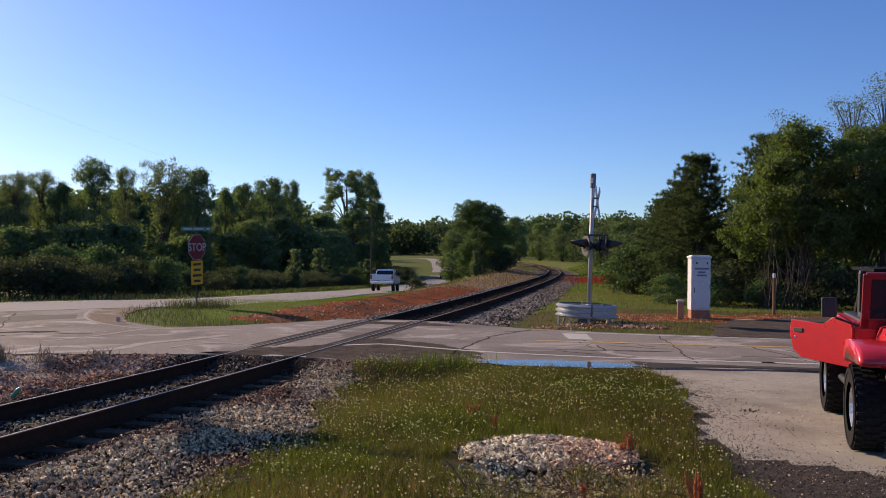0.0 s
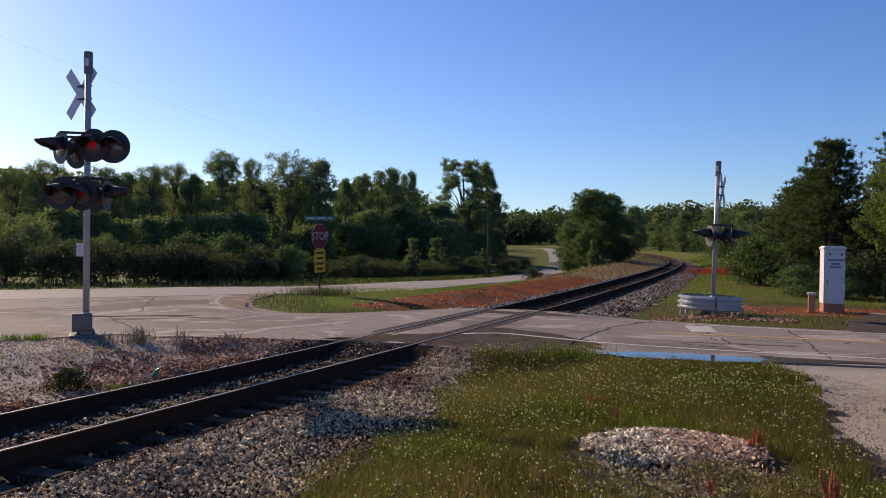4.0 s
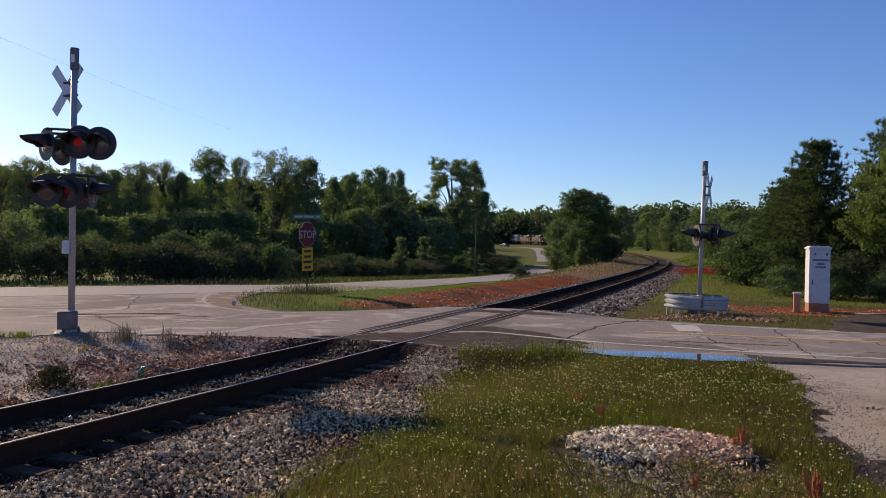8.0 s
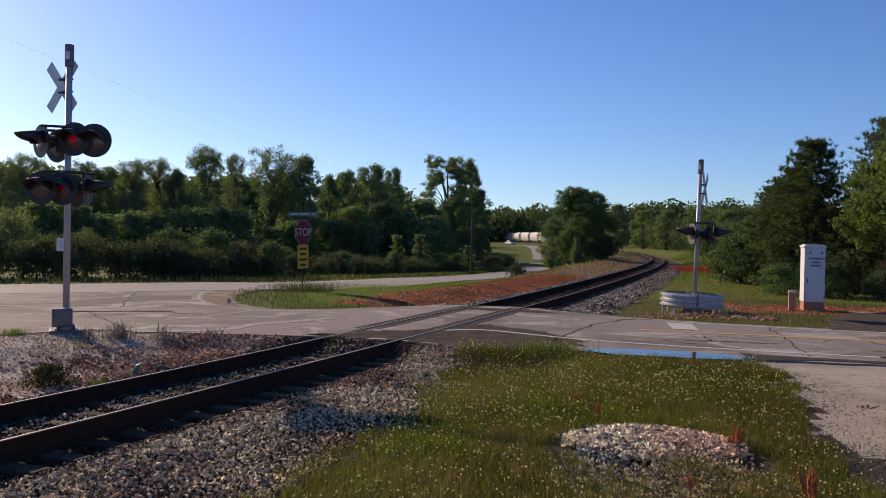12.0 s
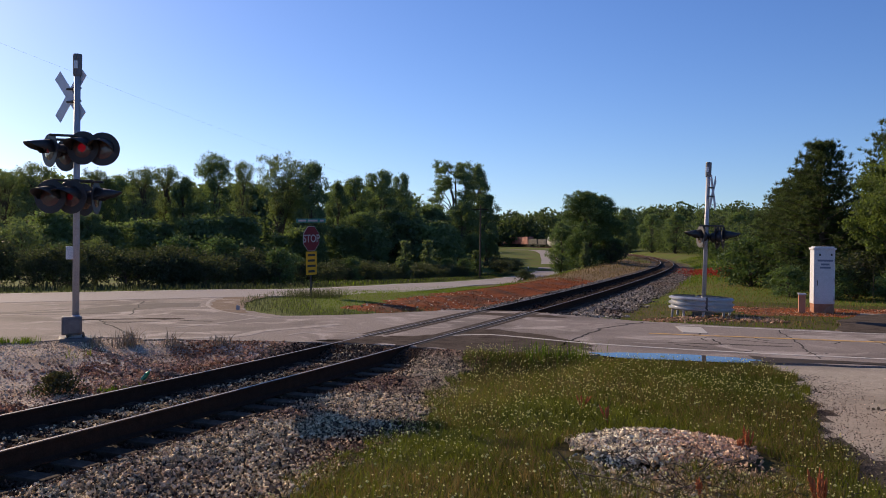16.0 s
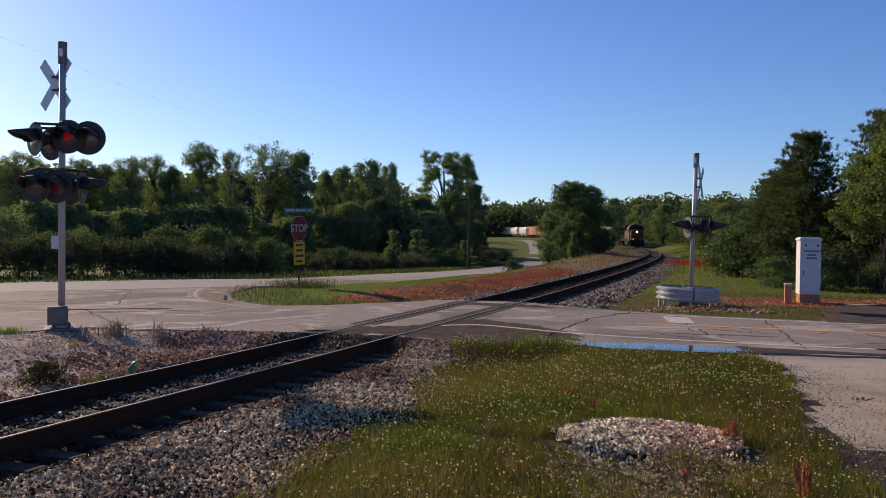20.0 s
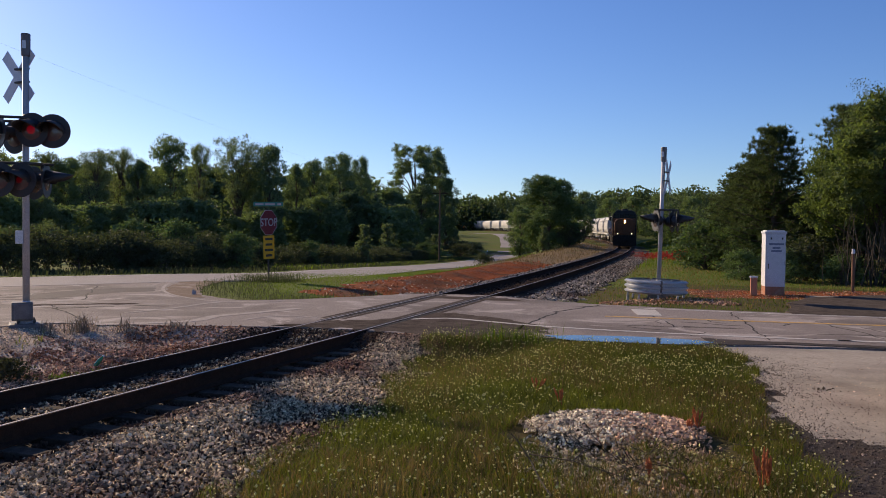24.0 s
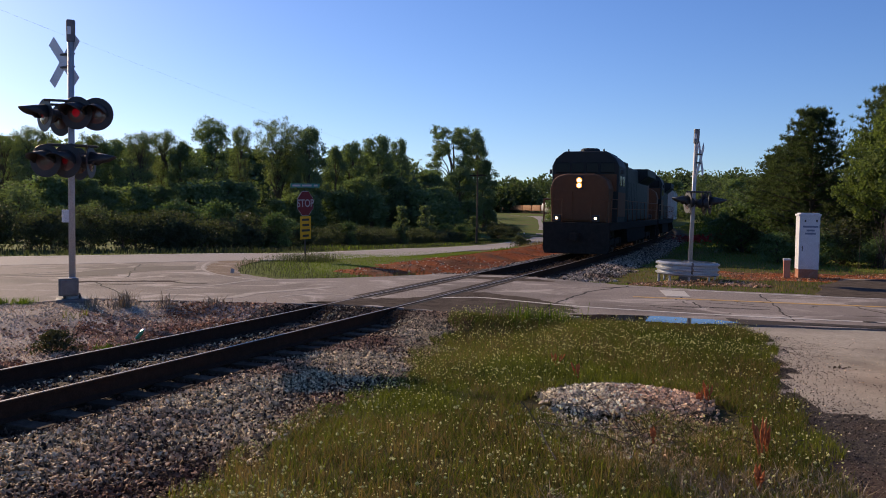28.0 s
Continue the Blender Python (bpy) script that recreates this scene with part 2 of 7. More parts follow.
M_DARK_GRAVEL = surface("dark_fine_gravel", (0.035, 0.028, 0.022), (0.20, 0.165, 0.13), 9, 0.9, 0.4, rand=0.95)
M_TIE = surface("weathered_tie", (0.040, 0.028, 0.020), (0.125, 0.092, 0.066), 9, 0.9, 0.8, rand=0.45, fine=70, bump_d=0.02)
M_RAIL = surface("rusty_rail_web", (0.032, 0.019, 0.013), (0.056, 0.032, 0.022), 9, 0.95, 0.3, spec=0.05)
M_RAILTOP = surface("polished_rail_head", (0.34, 0.28, 0.23), (0.46, 0.39, 0.33), 12, 0.45, 0.1, metal=0.6)
M_GALV = surface("galvanised_steel", (0.32, 0.32, 0.34), (0.43, 0.43, 0.45), 6, 0.55, 0.1, metal=0.3, c3=(0.26, 0.26, 0.27), big=1.5, cover=0.35)
M_ALU = surface("dull_aluminium_paint", (0.48, 0.48, 0.50), (0.58, 0.58, 0.60), 7, 0.5, 0.1, metal=0.3)
M_BLACK = surface("black_paint", (0.018, 0.018, 0.02), (0.03, 0.03, 0.033), 9, 0.55, 0.1)
M_DARK_STEEL = surface("dark_steel", (0.045, 0.042, 0.04), (0.07, 0.065, 0.06), 9, 0.6, 0.2, metal=0.3)
M_REDLENS = glassy("dark_red_lens", (0.095, 0.06, 0.06), 0.25)
M_REDLIT = glow("lit_red_lamp", (1.0, 0.0, 0.03), 0.10, (0.03, 0.005, 0.006))
M_SIGN_WHITE = paint("white_sheeting", (0.72, 0.73, 0.76), 0.4)
M_SIGN_RED = paint("stop_red", (0.17, 0.012, 0.018), 0.7)
M_SIGN_YELLOW = paint("sign_yellow", (0.78, 0.40, 0.012), 0.5)
M_SIGN_GREEN = paint("sign_green", (0.02, 0.20, 0.17), 0.5)
M_CABINET = paint("white_cabinet_paint", (0.62, 0.62, 0.64), 0.5, wear=(0.50, 0.48, 0.46))
M_BARK = surface("bark", (0.06, 0.048, 0.038), (0.12, 0.10, 0.08), 7, 0.95, 0.9, bump_d=0.03)
M_LEAF = foliage("broad_leaves", (0.112, 0.152, 0.086), (0.20, 0.262, 0.138), 0.48)
M_LEAF_DARK = foliage("dark_leaves", (0.115, 0.154, 0.096), (0.192, 0.254, 0.144), 0.48)
M_LEAF_PALE = foliage("pale_leaves", (0.109, 0.140, 0.083), (0.201, 0.241, 0.129), 0.45)
M_LEAF_OLIVE = foliage("olive_leaves", (0.050, 0.078, 0.032), (0.160, 0.200, 0.084), 0.55)
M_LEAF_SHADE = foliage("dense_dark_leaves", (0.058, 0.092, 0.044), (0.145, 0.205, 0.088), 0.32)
M_TAWNY_GRASS = foliage("tawny_grass", (0.10, 0.068, 0.038), (0.25, 0.168, 0.095), 0.25)
M_CRIMSON = foliage("crimson_blossom", (0.22, 0.022, 0.02), (0.42, 0.05, 0.045), 0.3)
M_NEEDLE = foliage("pine_needles", (0.043, 0.061, 0.035), (0.108, 0.137, 0.072), 0.5)
M_GRASS = foliage("grass_blades", (0.024, 0.038, 0.008), (0.185, 0.19, 0.038), 0.5, tint=(0.85, 0.95, 0.5))
M_GRASS_DRY = foliage("dry_grass", (0.075, 0.054, 0.024), (0.31, 0.228, 0.088), 0.35, tint=(0.95, 0.88, 0.62))
M_STRAW = foliage("pale_straw", (0.26, 0.19, 0.10), (0.80, 0.62, 0.36), 0.3, tint=(0.95, 0.9, 0.7))
M_GRASS_LUSH = foliage("lush_grass", (0.052, 0.096, 0.012), (0.16, 0.215, 0.032), 0.45)
M_DEAD = surface("dead_weed_stems", (0.17, 0.13, 0.085), (0.40, 0.32, 0.22), 9, 0.9, 0.2, rand=0.4)
M_FLOWER = surface("white_clover_heads", (0.62, 0.55, 0.19), (0.78, 0.70, 0.30), 30, 0.8, 0.0)
M_DOCK = surface("red_dock_seed", (0.34, 0.085, 0.03), (0.50, 0.17, 0.07), 30, 0.9, 0.0)
M_FARWOOD = foliage("far_woods_leaves", (0.056, 0.084, 0.052), (0.105, 0.138, 0.078), 0.5)

water = bpy.data.materials.new("puddle_water")
water.use_nodes = True
wb = water.node_tree.nodes["Principled BSDF"]
wb.inputs["Base Color"].default_value = (0.03, 0.028, 0.025, 1)
wb.inputs["Roughness"].default_value = 0.02
wb.inputs["IOR"].default_value = 1.33


# ---------------------------------------------------------------- mesh helpers
def part(name, bm, material, parent=None, label=""):
    """Links a bmesh as one mesh object under a thing or a part."""
    me = bpy.data.meshes.new(name)
    bm.to_mesh(me)
    bm.free()
    me.materials.append(material)
    ob = new(name, me)
    ob.parent = parent
    if label:
        ob["label"] = label
    return ob


def raw(name, verts, faces, material, parent=None, label="", smooth=False):
    """The same from arrays of points and faces of one size."""
    verts, faces = np.asarray(verts, np.float32), np.asarray(faces, np.int32)
    me = bpy.data.meshes.new(name)
    k = faces.shape[1]
    me.vertices.add(len(verts)), me.loops.add(faces.size), me.polygons.add(len(faces))
    me.vertices.foreach_set("co", verts.ravel())
    me.loops.foreach_set("vertex_index", faces.ravel())
    me.polygons.foreach_set("loop_start", np.arange(len(faces), dtype=np.int32) * k)
    me.polygons.foreach_set("use_smooth", np.full(len(faces), smooth, bool))
    me.update(calc_edges=True)
    me.materials.append(material)
    ob = new(name, me)
    ob.parent = parent
    if label:
        ob["label"] = label
    return ob


def empty(name, m, label, category, group="", kind=""):
    ob = new(name)
    ob.matrix_world = m
    return tagged(ob, label, category, group, kind)


def box(bm, c, s, m=None, bevel=0.0, taper=None):
    """A box at centre c of sizes s, bevelled, with its top scaled by taper."""
    vs = bmesh.ops.create_cube(bm, size=1.0)["verts"]
    for v in vs:
        k = taper if (taper and v.co.z > 0) else (1, 1)
        v.co = Vector((v.co.x * s[0] * k[0], v.co.y * s[1] * k[1], v.co.z * s[2]))
    if bevel:
        es = list({e for v in vs for e in v.link_edges})
        r = bmesh.ops.bevel(bm, geom=es, offset=bevel, segments=2, profile=0.6, affect="EDGES")
        vs = list({v for f in r["faces"] for v in f.verts} | {v for v in vs if v.is_valid})
    t = Matrix.Translation(c)
    if m is not None:
        t = t @ m
    bmesh.ops.transform(bm, matrix=t, verts=vs)
    return bm


def rod(bm, a, b, r0, r1=None, seg=10, caps=True):
    """A round bar from a to b."""
    a, b = Vector(a), Vector(b)
    d = b - a
    m = Matrix.Translation((a + b) / 2) @ d.to_track_quat("Z", "Y").to_matrix().to_4x4()
    bmesh.ops.create_cone(bm, cap_ends=caps, segments=seg, radius1=r0, radius2=r0 if r1 is None else r1, depth=d.length, matrix=m)
    return bm


def lathe(bm, prof, seg=20, m=None, caps=True):
    """Turns a profile of (radius, height) round z."""
    rings = [[bm.verts.new((r * math.cos(2 * math.pi * k / seg), r * math.sin(2 * math.pi * k / seg), z)) for k in range(seg)] for r, z in prof]
    for a, b in zip(rings, rings[1:]):
        for k in range(seg):
            bm.faces.new((a[k], a[(k + 1) % seg], b[(k + 1) % seg], b[k]))
    for ring, flip in ((rings[0], True), (rings[-1], False)) if caps else ():
        bm.faces.new(ring[::-1] if flip else ring)
    if m is not None:
        bmesh.ops.transform(bm, matrix=m, verts=[v for r in rings for v in r])
    return bm


def prism(bm, outline, depth, m=None, bevel=0.0):
    """A flat outline in x, z made solid along y."""
    a = [bm.verts.new((x, -depth / 2, z)) for x, z in outline]
    b = [bm.verts.new((x, depth / 2, z)) for x, z in outline]
    n = len(a)
    fs = [bm.faces.new(a), bm.faces.new(b[::-1])] + [bm.faces.new((a[(k + 1) % n], a[k], b[k], b[(k + 1) % n])) for k in range(n)]
    vs = a + b
    if bevel:
        es = list({e for f in fs[:2] for e in f.edges})
        r = bmesh.ops.bevel(bm, geom=es, offset=bevel, segments=2, profile=0.6, affect="EDGES")
        vs = list({v for f in r["faces"] for v in f.verts} | {v for v in vs if v.is_valid})
    if m is not None:
        bmesh.ops.transform(bm, matrix=m, verts=vs)
    return bm


def B():
    return bmesh.new()


def smoothed(ob, on=True):
    for p in ob.data.polygons:
        p.use_smooth = on
    return ob


def lettering(name, text, size, material, m, parent, bold=0.0):
    """Words as raised flat letters."""
    cu = bpy.data.curves.new(name, "FONT")
    cu.body, cu.size, cu.align_x, cu.align_y, cu.extrude, cu.offset = text, size, "CENTER", "CENTER", 0.002, bold
    tmp = bpy.data.objects.new(name, cu)
    scene.collection.objects.link(tmp)
    me = bpy.data.meshes.new_from_object(tmp.evaluated_get(bpy.context.evaluated_depsgraph_get()))
    bpy.data.objects.remove(tmp)
    me.materials.clear()
    me.materials.append(material)
    ob = new(name, me)
    ob.parent = parent
    ob.matrix_local = m
    return ob


# ---------------------------------------------------------------- the plan: track, roads, ground height
TR0, H0, KAPPA = (-5.15, 10.2), radians(15.3), radians(-0.0755)


def track(s):
    """The track's centre s metres along it: x, y, heading (to the right of +y)."""
    h = H0 + KAPPA * s
    x = TR0[0] + (math.cos(H0) - math.cos(h)) / KAPPA
    y = TR0[1] + (math.sin(h) - math.sin(H0)) / KAPPA
    return x, y, h


def ease(v, a, b):
    k = np.clip((np.asarray(v, float) - a) / (b - a), 0, 1)
    return k * k * (3 - 2 * k)


def track_z(s):
    return -0.55 * ease(s, 35, 150) + 0.75 * ease(s, 190, 400)


# centre of the circle, for distances from the track
TRC = (TR0[0] + math.cos(H0) / KAPPA, TR0[1] - math.sin(H0) / KAPPA)
TRR = -1 / KAPPA


def track_us(x, y):
    """Distance to the right of the track and along it, for arrays."""
    dx, dy = x - TRC[0], y - TRC[1]
    u = np.hypot(dx, dy) - TRR
    s = (np.arctan2(dy, dx) + H0) * TRR
    return u, s


ROAD = [(-70, -12, 0.012), (-36, 13.7, 0.012), (-18, 27.2, 0.012), (-14, 30.3, 0.012), (-11.6, 32.2, 0.01), (-9.6, 34.4, -0.05), (-8.3, 37.4, -0.12), (-7.4, 42.5, -0.25),
        (-7.1, 46.8, -0.4), (-6.8, 55.2, -0.69), (-5.3, 70.8, -1.23), (-3.5, 105, -2.3), (-0.6, 140, -3.0), (0.6, 170, -3.5), (0.9, 197, -3.6), (1.5, 225, -2.7), (1.1, 250, -1.9), (0.5, 280, -1.2),
        (-2.4, 312, -0.6), (-9.5, 345, -0.7), (-32, 378, -0.9), (-60, 400, -1.0)]


def spline(pts, step):
    """Smooth points through the given ones."""
    p = np.array(pts, float)
    out = []
    for i in range(len(p) - 1):
        p0, p1, p2, p3 = p[max(i - 1, 0)], p[i], p[i + 1], p[min(i + 2, len(p) - 1)]
        k = max(2, int(np.linalg.norm(p2 - p1) / step))
        t = np.linspace(0, 1, k, endpoint=False)[:, None]
        out.append(0.5 * (2 * p1 + (p2 - p0) * t + (2 * p0 - 5 * p1 + 4 * p2 - p3) * t ** 2 + (3 * p1 - p0 - 3 * p2 + p3) * t ** 3))
    out.append(p[-1:])
    return np.vstack(out)


ROAD_LINE = spline(ROAD, 2.0)
ROAD_LEN = np.concatenate([[0], np.cumsum(np.linalg.norm(np.diff(ROAD_LINE[:, :2], axis=0), axis=1))])


def road_at(d):
    return tuple(np.interp(d, ROAD_LEN, ROAD_LINE[:, k]) for k in range(3))


def wobble(x, y, k, seed):
    return np.sin(x * k + seed) * np.cos(y * k * 1.13 + seed * 2.1) + 0.5 * np.sin(x * k * 2.3 + y * k * 1.7 + seed * 3)


PAVE = [(70, 5.9), (5.8, 15.5), (3.6, 15.6), (2.2, 15.8), (0.7, 16.1), (-0.6, 15.9), (-1.5, 16.1), (-2.7, 16.7), (-4.4, 17.0), (-7.4, 16.8), (-9.1, 16.9), (-10.2, 15.6), (-16, 11.5), (-30, 2), (-70, -32),
        (-70, -8.2), (-40, 14), (-19.6, 29.3), (-13.4, 33.9), (-10.9, 31.2), (-10.4, 29.4), (-9.7, 26.8), (-8.6, 24.2), (-7, 22.7), (-5.6, 23.3), (-4.2, 24.4), (-2.7, 25.9), (-0.6, 25.8), (0.8, 24.7), (2.4, 23.4), (4.8, 22.3), (8, 21.5), (70, 12.2)]


def inside(px, py, poly):
    r = np.zeros(px.shape, bool)
    for (x0, y0), (x1, y1) in zip(poly, poly[1:] + poly[:1]):
        if y0 == y1:
            continue
        c = ((y0 > py) != (y1 > py)) & (px < (x1 - x0) * (py - y0) / (y1 - y0) + x0)
        r ^= c
    return r


DRIVE_Y = [-20, 5, 8.1, 9.1, 10.6, 12.6, 14.3, 15.4, 16]
DRIVE_X = [2.2, 2.6, 2.85, 3.0, 3.15, 3.65, 4.0, 3.7, 3.6]


def edge_gap(x, y):
    """Distance to the asphalt's edge, up to 9 m."""
    gap = np.full(x.shape, 9.0)
    for (x0, y0), (x1, y1) in zip(PAVE, PAVE[1:] + PAVE[:1]):
        k = np.clip(((x - x0) * (x1 - x0) + (y - y0) * (y1 - y0)) / ((x1 - x0) ** 2 + (y1 - y0) ** 2), 0, 1)
        gap = np.minimum(gap, np.hypot(x - x0 - k * (x1 - x0), y - y0 - k * (y1 - y0)))
    return gap


def ground_z(x, y):
    """Height of the bare ground."""
    x, y = np.asarray(x, float), np.asarray(y, float)
    u, s = track_us(x, y)
    zt = track_z(s)
    # fields and the low county road
    rz = np.interp(y, [p[1] for p in ROAD[2:]], [p[2] for p in ROAD[2:]]) - 0.05
    rx = np.interp(y, [p[1] for p in ROAD[2:]], [p[0] for p in ROAD[2:]])
    xt = TRC[0] + np.sqrt(np.maximum(TRR ** 2 - (y - TRC[1]) ** 2, 1.0))
    left = np.clip((xt - 2.5 - x) / np.maximum(xt - 2.5 - rx - 4.0, 1.0), 0, 1) ** 2.2 * ease(y, 30, 40)
    base = -0.06 + 0.05 * wobble(x, y, 0.25, 1.0) * ease(np.hypot(x, y - 20), 14, 40)
    base = np.where(y > 30, base * (1 - left) + rz * left, base)
    away = ease(np.abs(u), 2.6, 6.0)
    bed = zt - 0.238 - 0.047 * ease(np.abs(u), 0.62, 0.85) + 0.075 * ease(np.abs(u), 1.1, 1.6) - 0.06 * ease(np.abs(u), 1.8, 2.7)
    z = bed * (1 - away) + base * away
    z = np.where((s < 12) & (u > 0), -0.238 - 0.047 * ease(u, 0.62, 0.85) + 0.075 * ease(u, 1.1, 1.6) - 0.06 * ease(u, 1.7, 2.7) + 0.22 * ease(u, 2.9, 5.2), z)
    # heaped red clay beside the track
    z = z + 0.16 * ease(s, 15.5, 19) * (1 - ease(s, 38, 50)) * np.exp(-((u + 3.9) / 1.1) ** 2) * (1 + 0.35 * wobble(x, y, 1.3, 2.0))
    # low mound of grit below the crossing signal
    z = z + 0.13 * np.exp(-((x + 8.7) / 1.5) ** 2 - ((y - 14.5) / 1.1) ** 2)
    # the rise on which the camera stands
    z = z + 0.45 * ease(5.8 - y, 0, 3.2) * ease(u, 3.2, 5.0)
    # the ground comes up level with the asphalt along its edge
    gap = edge_gap(x, y)
    z = np.where(y < 36, z + (1 - ease(y, 27, 36)) * (-0.02 - z) * ease(1.3 - gap, 0, 1.2) * (0.9 + 0.1 * ease(np.abs(u), 1.2, 2.0)), z)
    z = np.where(inside(x, y, PAVE) & (gap > 0.15), np.minimum(z, -0.06), z)
    d = x - np.interp(y, DRIVE_Y, DRIVE_X)
    z = np.where((d > 0) & (y < 16), -0.03 + 0.42 * ease(5.8 - y, 0, 3.2), z)
    # far hills
    far = np.hypot(x, y)
    z = z + 10 * ease(far, 420, 900) + 18 * ease(far, 900, 2500)
    return z


def field_edge(y):
    """Where the grass begins beside the ballast, from the track."""
    return np.interp(y, [5, 6.5, 8.5, 10.5, 12.5, 15], [4.0, 3.7, 3.35, 3.3, 2.85, 2.3])


def drive_dark(y):
    """How far dark gravel reaches in over the driveway's edge."""
    return np.interp(y, [6.8, 8.0, 8.5, 8.9, 9.5, 11, 13.5], [2.4, 1.7, 0.95, 0.25, 0.0, 0.15, 0.0])


def zone(x, y):
    """0 soil, 1 gravel, 2 red clay, 3 driveway, 4 meadow, 5 pale grit, 6 tawny bank."""
    u, s = track_us(x, y)
    e = 0.25 * wobble(x, y, 1.9, 0.3) + 0.18 * wobble(x, y, 5.3, 1.3)
    z = np.where(np.hypot(x, y) < 34, 0, 4)
    near = (s < 9.5)
    z = np.where((y > 22) & (u < -1.9) & (x > -14) & (y < 60), np.where((edge_gap(x, y) < 1.4 + 1.0 * e) & (x > -6.6 + e), 0, 4), z)
    z = np.where(near & (u > -7.5 + e) & (u < field_edge(y) + 0.2 + 0.6 * e), 1, z)
    z = np.where(near & (u < -1.7 + 0.6 * e) & (u > -9.5) & (y > 9.0), 5, z)
    z = np.where(near & (u < -2.0 + e) & (u > -9) & (y < 9.6 + 2 * e), 2, z)
    z = np.where(~near & (u > -2.0) & (u < 3.0 + e - 0.006 * s), 1, z)
    z = np.where(~near & (u < -1.9 + 0.3 * e) & (u > -5.3 + 0.8 * e) & (s > 15.6 + 2 * e) & (s < 44 + 10 * e) & (edge_gap(x, y) > 1.0 + 0.8 * e), 2, z)
    z = np.where((u < -1.9 + 0.3 * e) & (u > -8 + 2 * e) & (s > 32 + 8 * e) & (s < 120) & (z != 2), 6, z)
    z = np.where((x > 5.9 + 2 * e) & (x < 14) & (y > 26.9 + 0.8 * e - 0.05 * (x - 6)) & (y < 30.4 + 2 * e), 2, z)
    z = np.where((x - np.interp(y, DRIVE_Y, DRIVE_X) > 0.4 * e) & (y < 16), 3, z)
    dd = x - np.interp(y, DRIVE_Y, DRIVE_X)
    z = np.where((dd > -0.4 + 0.2 * e) & (dd < drive_dark(y) + 0.25 * e) & (y < 13.8), 1, z)
    z = np.where((x > 7.0 + 0.4 * (y - 21.5) + 0.3 * e) & (y > 21) & (y < 28.5), 3, z)
    return z


def lines(a, b, fine, grow):
    """Grid lines that are fine from a to b and widen out to 3 km."""
    mid = list(np.arange(a, b + 1e-6, fine))
    for end, sg in ((a, -1), (b, 1)):
        st, v, o = fine, end, []
        while abs(v) < 3200:
            st *= grow
            v += sg * st
            o.append(v)
        mid = o[::-1] + mid if sg < 0 else mid + o
    return np.array(mid)


gx, gy = lines(-16, 16, 0.2, 1.12), lines(3, 44, 0.2, 1.12)
X, Y = np.meshgrid(gx, gy)
Z = ground_z(X, Y)
nx, ny = len(gx), len(gy)
idx = np.arange(nx * ny).reshape(ny, nx)
quads = np.stack([idx[:-1, :-1], idx[:-1, 1:], idx[1:, 1:], idx[1:, :-1]], -1).reshape(-1, 4)
ground = tagged(raw("ground", np.stack([X, Y, Z], -1).reshape(-1, 3), quads, M_SOIL, smooth=True), "grassy ground with gravel, red clay and a gravel driveway", "ground", kind="structure")
for m in (M_GRAVEL, M_CLAY, M_DRIVE, M_MEADOW, M_GRIT, M_TAWNY):
    ground.data.materials.append(m)
cx, cy = (X[:-1, :-1] + X[1:, 1:]) / 2, (Y[:-1, :-1] + Y[1:, 1:]) / 2
ground.data.polygons.foreach_set("material_index", zone(cx, cy).astype(np.int32).ravel())


# ---------------------------------------------------------------- roads
def slab(name, outline, top, thick, material, label, category="road", kind="structure", parent=None):
    bm = B()
    vs = [bm.verts.new((x, y, top)) for x, y in outline]
    f = bm.faces.new(vs)
    if f.normal.z < 0:
        f.normal_flip()
    r = bmesh.ops.extrude_face_region(bm, geom=[f])
    bmesh.ops.translate(bm, vec=(0, 0, -thick), verts=[v for v in r["geom"] if isinstance(v, bmesh.types.BMVert)])
    bmesh.ops.recalc_face_normals(bm, faces=bm.faces[:])
    bmesh.ops.triangulate(bm, faces=[f for f in bm.faces if len(f.verts) > 4])
    ob = part(name, bm, material, parent)
    return tagged(ob, label, category, kind=kind) if parent is None else ob


def ragged(poly, step, amp, seed):
    """The outline with a broken, uneven edge."""
    rng = random.Random(seed)
    out = []
    for (x0, y0), (x1, y1) in zip(poly, poly[1:] + poly[:1]):
        d = math.hypot(x1 - x0, y1 - y0)
        k = max(1, int(d / step)) if d < 20 else 1
        for i in range(k):
            t = i / k
            out.append((x0 + (x1 - x0) * t + rng.uniform(-amp, amp), y0 + (y1 - y0) * t + rng.uniform(-amp, amp)))
    return out


road = slab("road", ragged(PAVE, 0.5, 0.06, 3), 0.0, 0.12, M_ASPHALT, "grey worn asphalt road over the railway crossing", "road")


def ribbon(name, line, half, lift, material, label, category, thick=0.06, parent=None, kind="structure"):
    """A strip along a line of points."""
    p = np.array(line, float)
    d = np.gradient(p[:, :2], axis=0)
    d /= np.linalg.norm(d, axis=1)[:, None]
    nrm = np.stack([d[:, 1], -d[:, 0]], -1)
    v = []
    for sg, dz in ((-1, 0), (1, 0), (1, -thick), (-1, -thick)):
        v.append(np.column_stack([p[:, :2] + nrm * half * sg, p[:, 2] + lift + dz]))
    v = np.stack(v, 1).reshape(-1, 3)
    n = len(p)
    f = [(4 * i + k, 4 * i + (k + 1) % 4, 4 * i + 4 + (k + 1) % 4, 4 * i + 4 + k) for i in range(n - 1) for k in range(4)]
    ob = raw(name, v, f, material, parent)
    return tagged(ob, label, category, kind=kind) if parent is None else ob


county = ribbon("road", ROAD_LINE, 2.4, -0.005, M_ROAD, "pale sunlit asphalt county road curving away downhill", "road")


